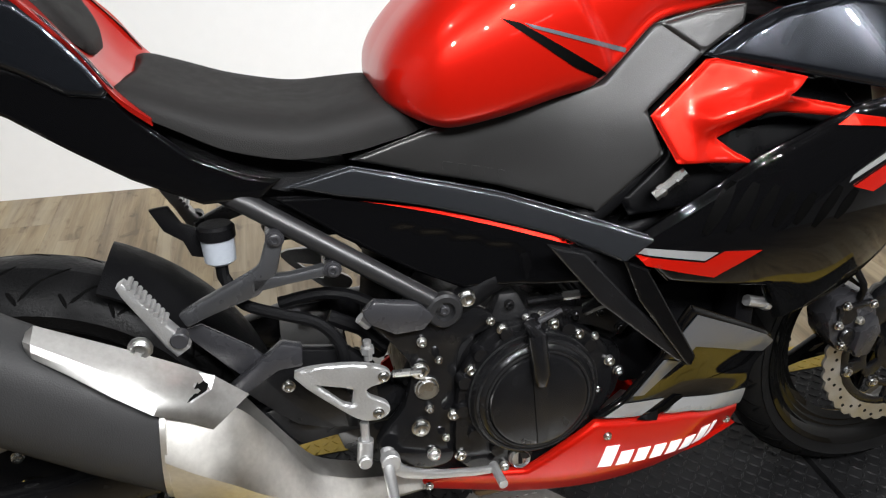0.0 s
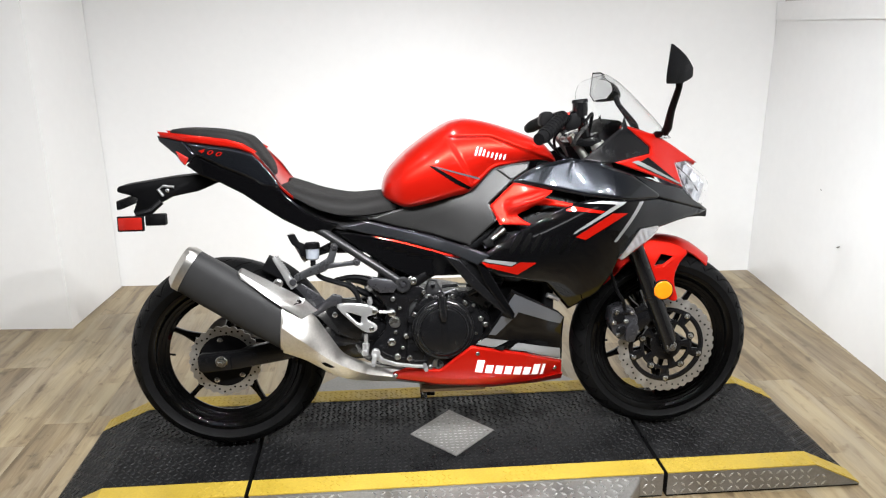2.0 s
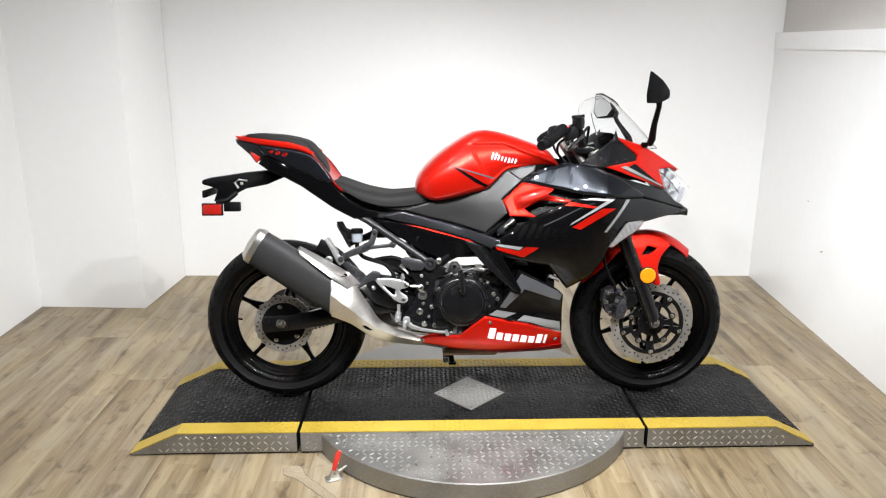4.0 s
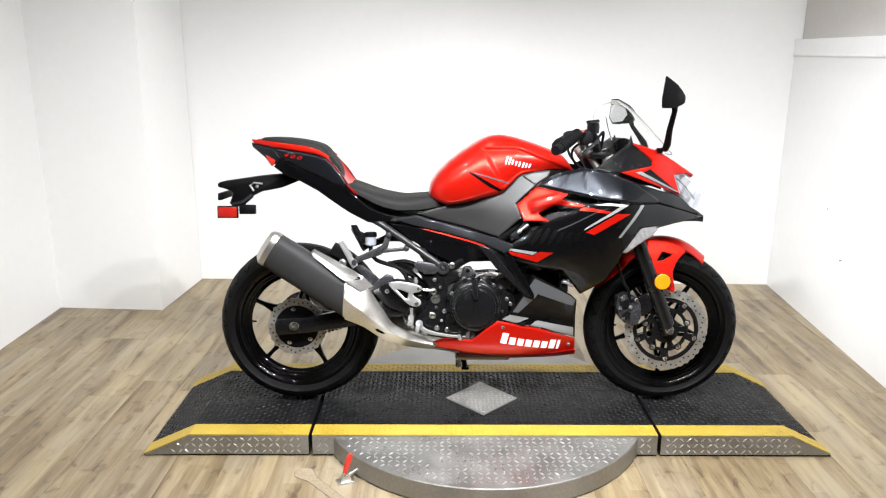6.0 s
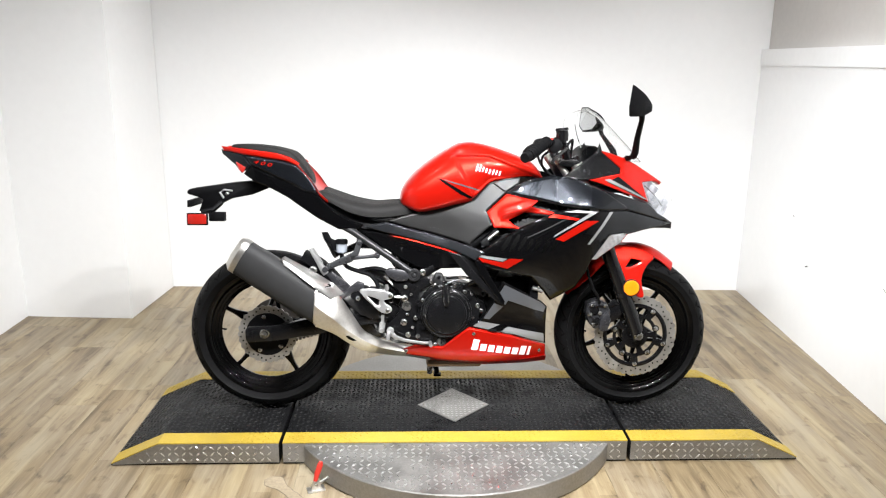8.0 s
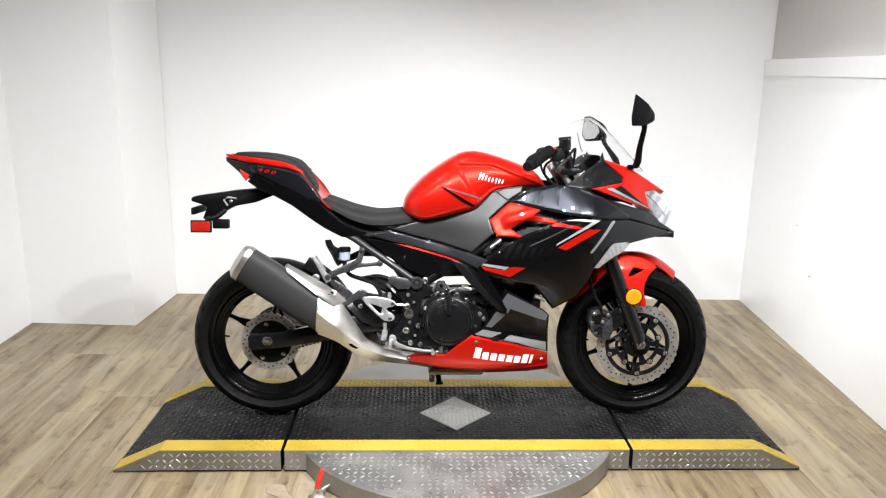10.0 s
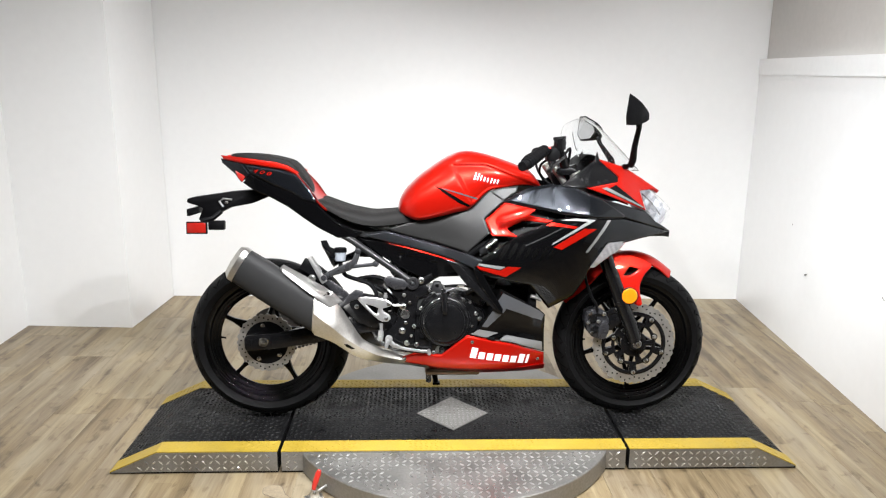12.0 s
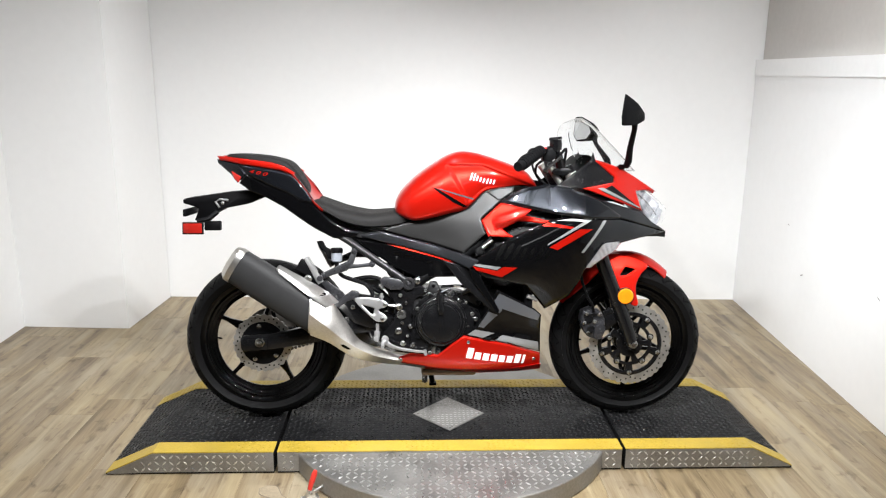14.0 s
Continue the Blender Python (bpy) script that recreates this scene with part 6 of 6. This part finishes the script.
part("cylinder_block", prism(rounded([(0.762, 0.45), (0.80, 0.43), (0.87, 0.60), (0.84, 0.66), (0.75, 0.69), (0.745, 0.62), (0.765, 0.55)]), -0.10, 0.10, 0.01), M_ENGINE, bike, "black cylinder block")
for k in range(7):
    t = k / 6
    part("fin", prism([(0.755 - 0.01 * t, 0.47 + 0.10 * t), (0.80 + 0.045 * t, 0.455 + 0.10 * t), (0.802 + 0.045 * t, 0.460 + 0.10 * t), (0.757 - 0.01 * t, 0.476 + 0.10 * t)], -0.108, 0.108, 0.0008), M_ENGINE, block)
side_case = part("side_case", prism(rounded([(0.545, 0.31), (0.58, 0.28), (0.67, 0.272), (0.73, 0.305), (0.775, 0.375), (0.775, 0.44), (0.735, 0.485), (0.67, 0.505), (0.605, 0.505), (0.563, 0.46), (0.55, 0.40)]), -0.138, -0.108, 0.006), M_COVER, bike, "satin black engine side case")
CC = (0.655, 0.405)
part("clutch_cover", lathe([(0, 0.036), (0.062, 0.036), (0.0665, 0.034), (0.069, 0.030), (0.0745, 0.030), (0.078, 0.026), (0.086, 0.022), (0.0915, 0.010), (0.0925, 0.0)], (CC[0], -0.136, CC[1]), (0, -1, 0), 64), M_COVER, side_case, "round black clutch cover", 30)
for r in (0.071, 0.0815, 0.0895):
    part("cover_ring", lathe([(r - 0.0016, 0), (r - 0.001, 0.002), (r + 0.001, 0.002), (r + 0.0016, 0)], (CC[0], -0.136 - (0.030 if r < 0.075 else 0.024 if r < 0.085 else 0.013), CC[1]), (0, -1, 0), 64), M_ENGINE, side_case)
part("cover_rib", prism([(0.640, 0.502), (0.662, 0.502), (0.667, 0.345), (0.652, 0.340)], -0.1745, -0.165, 0.002), M_COVER, side_case)
part("release_post", tube([(0.650, -0.150, 0.512), (0.651, -0.166, 0.500), (0.654, -0.178, 0.452), (0.655, -0.176, 0.436)], [0.011, 0.0135, 0.0125, 0.008], 16), M_COVER, side_case, "black clutch release post")
for x, z in ((0.615, 0.502), (0.685, 0.499), (0.72, 0.479), (0.731, 0.457), (0.767, 0.43), (0.781, 0.412), (0.571, 0.449), (0.546, 0.386), (0.554, 0.319), (0.616, 0.288), (0.697, 0.30)):
    part("case_bolt", bolt((x, -0.137, z), -1, 0.0065, 0.008), M_BOLT, side_case)
part("oil_filler_cap", merge(disc((0.638, -0.137, 0.299), (0, -1, 0), 0.016, 0.006, 28), lathe([(0.011, 0.006), (0.0135, 0.010), (0.0155, 0.006)], (0.638, -0.137, 0.299), (0, -1, 0), 28)), M_BOLT, side_case, "bright oil sight ring")
part("sight_slot", box(0.6355, -0.1450, 0.291, 0.6405, -0.1425, 0.307), M_MATT, side_case)
part("case_fin", prism([(0.640, 0.512), (0.735, 0.505), (0.735, 0.509), (0.640, 0.516)], -0.122, -0.10, 0.0008), M_ENGINE, side_case)
for k in range(12):
    a = radians(35 + 25.5 * k)
    c = (CC[0] + math.cos(a) * 0.098, CC[1] + math.sin(a) * 0.098)
    part("cover_boss", tube([(c[0], -0.128, c[1]), (c[0], -0.146, c[1])], [0.0105, 0.009], 12), M_COVER, side_case)
for x, z, r in ((0.745, 0.47, 0.005), (0.752, 0.386, 0.0055), (0.60, 0.515, 0.005), (0.648, 0.512, 0.0045), (0.585, 0.475, 0.005), (0.575, 0.345, 0.005), (0.735, 0.345, 0.005), (0.53, 0.47, 0.0045), (0.535, 0.35, 0.0045)):
    part("case_screw", bolt((x, -0.134, z), -1, r, 0.007), M_BOLT, side_case)
part("upper_case", prism([(0.60, 0.505), (0.615, 0.545), (0.64, 0.545), (0.655, 0.515), (0.74, 0.508), (0.79, 0.515), (0.815, 0.485), (0.79, 0.455), (0.745, 0.478), (0.68, 0.495)], -0.124, -0.098, 0.005), M_ENGINE, bike, "black cylinder base casting")
for x, z in ((0.628, 0.53), (0.672, 0.507), (0.72, 0.500), (0.756, 0.500), (0.79, 0.495), (0.786, 0.472)):
    part("base_bolt", bolt((x, -0.124, z), -1, 0.0055, 0.009), M_BOLT if x in (0.672, 0.79) else M_COVER, bike)
part("water_pipe", tube([(0.735, -0.118, 0.50), (0.765, -0.128, 0.515), (0.80, -0.125, 0.50), (0.815, -0.115, 0.46)], 0.009, 10, 4), M_COVER, bike, "black water pipe")
part("clutch_arm", merge(disc((0.651, -0.152, 0.503), (0, -0.4, 1), 0.010, 0.012, 14), tube([(0.651, -0.155, 0.512), (0.690, -0.150, 0.524)], 0.004, 8)), M_GUN, bike, "small clutch release arm")
part("sensor_lead", tube([(0.655, -0.12, 0.527), (0.70, -0.125, 0.53), (0.74, -0.12, 0.527), (0.77, -0.11, 0.52)], 0.005, 8, 3), M_MATT, bike, "black sensor lead")
part("lead_clip", tube([(0.70, -0.126, 0.5305), (0.725, -0.124, 0.5295)], 0.0062, 8), M_BOLT, bike)
part("coolant_hose", tube([(0.59, -0.09, 0.47), (0.57, -0.115, 0.43), (0.565, -0.12, 0.39), (0.575, -0.115, 0.34)], 0.011, 10, 4), M_MATT, bike, "black coolant hose")
for side in (-1, 1):
    part("header_pipe", tube([(0.84, 0.035 * side, 0.55), (0.90, 0.04 * side, 0.50), (0.915, 0.04 * side, 0.40), (0.87, 0.035 * side, 0.27), (0.78, 0.03 * side, 0.215)], 0.018, 12, 4), M_STEEL, bike, "heat-stained header pipe")
part("radiator", box(0.955, -0.14, 0.42, 0.985, 0.14, 0.66, 0.006), M_MATT, bike, "black radiator core")
# Added box, no real part: it hides the far belly pan in the gap.
part("radiator_shroud", box(0.79, -0.105, 0.36, 0.95, 0.105, 0.52, 0.02), M_MATT, bike, "plain black box added to block the gap before the engine")
part("airbox", box(0.58, -0.085, 0.60, 0.90, 0.085, 0.80, 0.03), M_MATT, bike, "black airbox under the tank")
part("battery_box", box(0.33, -0.07, 0.625, 0.58, 0.07, 0.72, 0.02), M_MATT, bike, "black battery box")
part("shock_absorber", tube([(0.50, 0.02, 0.60), (0.485, 0.02, 0.46), (0.475, 0.02, 0.38)], [0.026, 0.028, 0.02], 14), M_MATT, bike, "black rear shock absorber")
part("duct_sensor", merge(tube([(0.80, -0.168, 0.670), (0.836, -0.174, 0.699)], 0.0075, 10), tube([(0.806, -0.169, 0.675), (0.812, -0.170, 0.680)], 0.0092, 10), tube([(0.824, -0.172, 0.689), (0.830, -0.173, 0.694)], 0.0092, 10)), M_BOLT, bike, "bright tube in the fairing gap")
part("clip_unit", merge(tube([(0.962, -0.150, 0.497), (0.992, -0.146, 0.487)], 0.008, 10), tube([(0.992, -0.146, 0.487), (1.0, -0.145, 0.484)], 0.010, 10)), M_ALU, bike, "bright radiator cap")
# bars and cockpit
part("head_tube", tube([(1.17, 0, 0.72), (1.085, 0, 0.93)], 0.032, 18), M_MATT, bike, "black steering head")
part("top_yoke", prism(rounded([(1.05, 0.925), (1.06, 0.955), (1.13, 0.95), (1.14, 0.925)]), -0.125, 0.125, 0.006), M_COVER, bike, "dark top yoke")
part("lower_yoke", prism(rounded([(1.13, 0.77), (1.14, 0.80), (1.21, 0.79), (1.22, 0.765)]), -0.125, 0.125, 0.006), M_MATT, bike, "black lower yoke")
for side in (-1, 1):
    fw, gy, gz = (0.075, 0.0, 0.0) if side > 0 else (-0.028, 0.045, 0.018)
    riser = part("handlebar", tube([(1.085, side * 0.115, 0.955), (1.07, side * 0.125, 0.998), (1.045 + fw * 0.2, side * 0.15, 1.010 + gz * 0.6), (0.932 + fw, side * (0.315 + gy), 0.966)], [0.018, 0.016, 0.011, 0.011], 12, 4), M_COVER, bike, "black clip-on handlebar")
    part("grip", tube([(1.006 + fw * 0.45, side * (0.205 + gy * 0.2), 0.995 + gz), (0.938 + fw * 0.95, side * (0.305 + gy), 0.9685)], [0.0195, 0.0195], 16), M_MATT, riser, "ribbed black rubber grip")
    for k in range(8):
        t = 0.08 + k * 0.115
        p = Vector((1.006 + fw * (0.45 + 0.5 * t) - 0.068 * t, side * (0.205 + 0.10 * t + gy * (0.2 + 0.8 * t)), 0.995 + gz - (0.0265 + gz) * t))
        d = Vector((-0.068 + fw * 0.5, side * (0.10 + 0.8 * gy), -0.0265 - gz)).normalized()
        part("grip_rib", tube([p, p + d * 0.004], 0.0208, 12), M_MATT, riser)
    part("bar_end", tube([(0.938 + fw * 0.95, side * (0.305 + gy), 0.9685), (0.924 + fw * 1.05, side * (0.326 + gy), 0.962)], [0.0175, 0.016], 16), M_MATT, riser, "black bar-end weight")
    part("bar_clamp", tube([(1.046, side * 0.095, 0.957), (1.096, side * 0.095, 0.886)], [0.0125, 0.0125], 14), M_STEEL, riser, "bright steel clamp tube")
    part("switch_box", prism(rounded([(1.005, 0.975), (1.01, 1.018), (1.045, 1.026), (1.058, 0.995), (1.04, 0.975)]), side * 0.165 - 0.022, side * 0.165 + 0.022, 0.005), M_MATT, riser, "black switch box")
    part("lever", tube([(1.062, side * 0.165, 1.0), (1.065, side * 0.20, 0.99), (1.03 + fw, side * (0.29 + gy), 0.962), (1.012 + fw, side * (0.325 + gy), 0.946)], [0.008, 0.007, 0.006, 0.006], 8, 4), M_COVER, riser, "black hand lever")
part("start_switch", box(1.0, -0.19, 1.016, 1.018, -0.17, 1.024, 0.002), M_HANDLE, bike, "red kill switch")
mc = part("brake_fluid_reservoir", tube([(1.056, -0.172, 1.015), (1.054, -0.173, 1.035), (1.053, -0.173, 1.052)], [0.019, 0.022, 0.021], 18), M_COVER, bike, "black front brake reservoir")
part("cap", tube([(1.053, -0.173, 1.052), (1.052, -0.173, 1.061)], [0.0235, 0.0215], 18), M_MATT, mc)
part("cable", tube([(1.075, -0.16, 1.0), (1.095, -0.15, 1.02), (1.098, -0.12, 0.98), (1.095, -0.09, 0.92), (1.09, -0.07, 0.87)], 0.005, 8, 4), M_MATT, bike, "black control cable")
part("cable", tube([(1.05, 0.16, 1.0), (1.02, 0.13, 0.97), (1.03, 0.09, 0.92), (1.08, 0.06, 0.87)], 0.005, 8, 4), M_MATT, bike, "black control cable")
part("cable", tube([(1.04, -0.14, 0.99), (1.00, -0.12, 0.965), (0.998, -0.10, 0.93), (1.02, -0.08, 0.90)], 0.0045, 8, 4), M_MATT, bike, "black control cable")
for side in (-1, 1):
    part("fork_cap", disc((1.112, side * 0.098, 0.945), (-0.36, 0, 0.93), 0.022, 0.014, 18), M_COVER, bike, "black fork cap")
part("ignition_lock", disc((1.09, 0, 0.952), (-0.3, 0, 0.95), 0.022, 0.02, 18), M_GUN, bike, "ignition lock")
part("dash", prism(rounded([(1.125, 0.93), (1.145, 0.985), (1.175, 1.005), (1.205, 1.0), (1.23, 0.95), (1.19, 0.905)]), -0.075, 0.075, 0.006), M_MATT, bike, "black instrument pod")
part("dash_screen", prism([(1.134, 0.94), (1.149, 0.982), (1.153, 0.980), (1.138, 0.938)], -0.06, 0.06, 0.001), M_COVER, bike, "dark instrument display")
part("cockpit_tray", box(1.0, -0.15, 0.835, 1.28, 0.15, 0.86, 0.008), M_MATT, bike, "black cockpit tray")
# number plate hanger
hang = part("plate_hanger", prism([(-0.285, 0.832), (-0.276, 0.838), (-0.13, 0.86), (-0.045, 0.868), (0.015, 0.845), (-0.05, 0.818), (-0.13, 0.803), (-0.19, 0.772), (-0.215, 0.755), (-0.245, 0.757), (-0.228, 0.80), (-0.245, 0.808), (-0.285, 0.82)], -0.028, 0.028, 0.004), M_MATT, bike, "matt black plate hanger")
part("hanger_arm", tube([(-0.16, -0.03, 0.79), (-0.185, -0.05, 0.765), (-0.225, -0.055, 0.755)], 0.010, 8), M_MATT, hang)
part("plate_carrier", box(-0.262, -0.10, 0.775, -0.25, 0.10, 0.80, 0.002), M_MATT, hang)
part("indicator_block", box(-0.20, -1 * 0.045 - 0.012, 0.723, -0.142, -1 * 0.045 + 0.012, 0.757, 0.004), M_MATT, hang, "black block behind the reflector")
part("reflector_frame", box(-0.272, -0.078, 0.710, -0.198, -0.066, 0.754, 0.002), M_MATT, hang)
part("rear_reflector", box(-0.268, -1 * 0.075 - 0.007, 0.714, -0.202, -1 * 0.075 + 0.007, 0.750, 0.003), M_REDLENS, hang, "red rectangular side reflector")
for side in (-1, 1):
    part("edge_trim", tube([(-0.12, side * 0.030, 0.832), (-0.15, side * 0.031, 0.836), (-0.165, side * 0.031, 0.826), (-0.152, side * 0.031, 0.806)], 0.004, 6), M_ALU, hang, "pale edge trim")
    part("hanger_screw", bolt((-0.14, side * 0.028, 0.822), side, 0.005, 0.004), M_BOLT, hang)
# side stand
stand = part("side_stand", tube([(0.60, 0.11, 0.255), (0.62, 0.17, 0.14), (0.635, 0.215, 0.055)], [0.013, 0.012, 0.011], 12), M_MATT, bike, "black side stand, folded out")
part("stand_foot", prism([(0.622, 0.040), (0.652, 0.040), (0.652, 0.050), (0.622, 0.050)], 0.20, 0.235, 0.002), M_MATT, stand)
part("drain_bolt", merge(disc((0.60, -0.02, 0.165), (0, 0, -1), 0.012, 0.02, 6)), M_BOLT, bike)

# ---- the body's refit ----
# Remaps body points, placed for a steeper lean, to fit the camera's view.
NOT_REFIT = ("rear_wheel", "front_wheel", "fork_leg", "front_mudguard", "brake_caliper", "brake_hose", "swingarm", "hugger", "sprocket", "drive_chain", "mirror", "windscreen", "head_tube", "top_yoke", "lower_yoke", "side_stand", "handlebar", "brake_fluid_reservoir", "cable", "fork_cap")


def refit_body(co):
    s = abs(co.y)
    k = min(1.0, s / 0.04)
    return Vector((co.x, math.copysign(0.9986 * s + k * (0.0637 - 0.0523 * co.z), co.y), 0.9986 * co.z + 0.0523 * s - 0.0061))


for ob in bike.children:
    if ob.name.split(".")[0] not in NOT_REFIT:
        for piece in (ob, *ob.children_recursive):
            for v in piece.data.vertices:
                v.co = refit_body(v.co)
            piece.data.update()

# ---- floor planks ----
PW, PL = 0.178, 1.22
plank_meshes = []
for w in (PW,):
    x, y, z, e = (w - 0.0006) / 2, (PL - 0.0006) / 2, 0.004, 0.0005
    rings = [[(-x, -y, -z), (x, -y, -z), (x, y, -z), (-x, y, -z)], [(-x, -y, -e), (x, -y, -e), (x, y, -e), (-x, y, -e)], [(-x + e, -y + e, 0), (x - e, -y + e, 0), (x - e, y - e, 0), (-x + e, y - e, 0)]]
    plank_meshes.append(mesh_of("plank", loft(rings), M_PLANK, 0))
rnd = random.Random(4)
col = 0
x = -1.9
while x < 3.2:
    y = -3.6 - rnd.random() * PL
    while y < 1.95:
        ob = new("plank", plank_meshes[0])
        ob.parent = floor
        ob.location = (x, y + PL / 2, 0)
        y += PL
    x += PW
    col += 1
rest = []
for i, (xa, xb, ya, yb) in enumerate(((-4.7, -1.99, -7.3, 2.0), (3.3, 5.7, -7.3, 2.0), (-1.99, 3.3, -7.3, -3.4))):
    rest.append(([(xa, ya, -0.0035), (xb, ya, -0.0035), (xb, yb, -0.0035), (xa, yb, -0.0035)], [(0, 1, 2, 3)]))
tagged(part("outer_planks", merge(*rest), M_PLANK, floor, "", 0), kind="stuff")
# a pale dried spill on the planks before the platform, with a darker rim
def spill(grow):
    left, right = [], []
    for k in range(25):
        t = k / 24
        x, y = 0.055 + 0.20 * t, -0.400 - 0.22 * t
        w = (0.016 + 0.027 * math.exp(-((t - 0.10) / 0.11) ** 2) + 0.006 * noise.noise(Vector((k * 0.4, 3.1, 0.2)))) * math.sin(math.pi * (0.06 + 0.88 * t)) ** 0.4 + grow
        left.append((x + 0.745 * w, y + 0.667 * w))
        right.append((x - 0.745 * w, y - 0.667 * w))
    return left + right[::-1]


def puddle(outline, z):
    return loft([[(x, y, z - 0.001) for x, y in outline], [(x, y, z) for x, y in outline]])


part("spill_rim", puddle(spill(0.0028), 0.0006), M_RIMSTAIN, floor, "greyish rim of a dried spill", 0)
part("spill_stain", puddle(spill(0.0), 0.0010), M_STAIN, floor, "pale dried spill", 0)
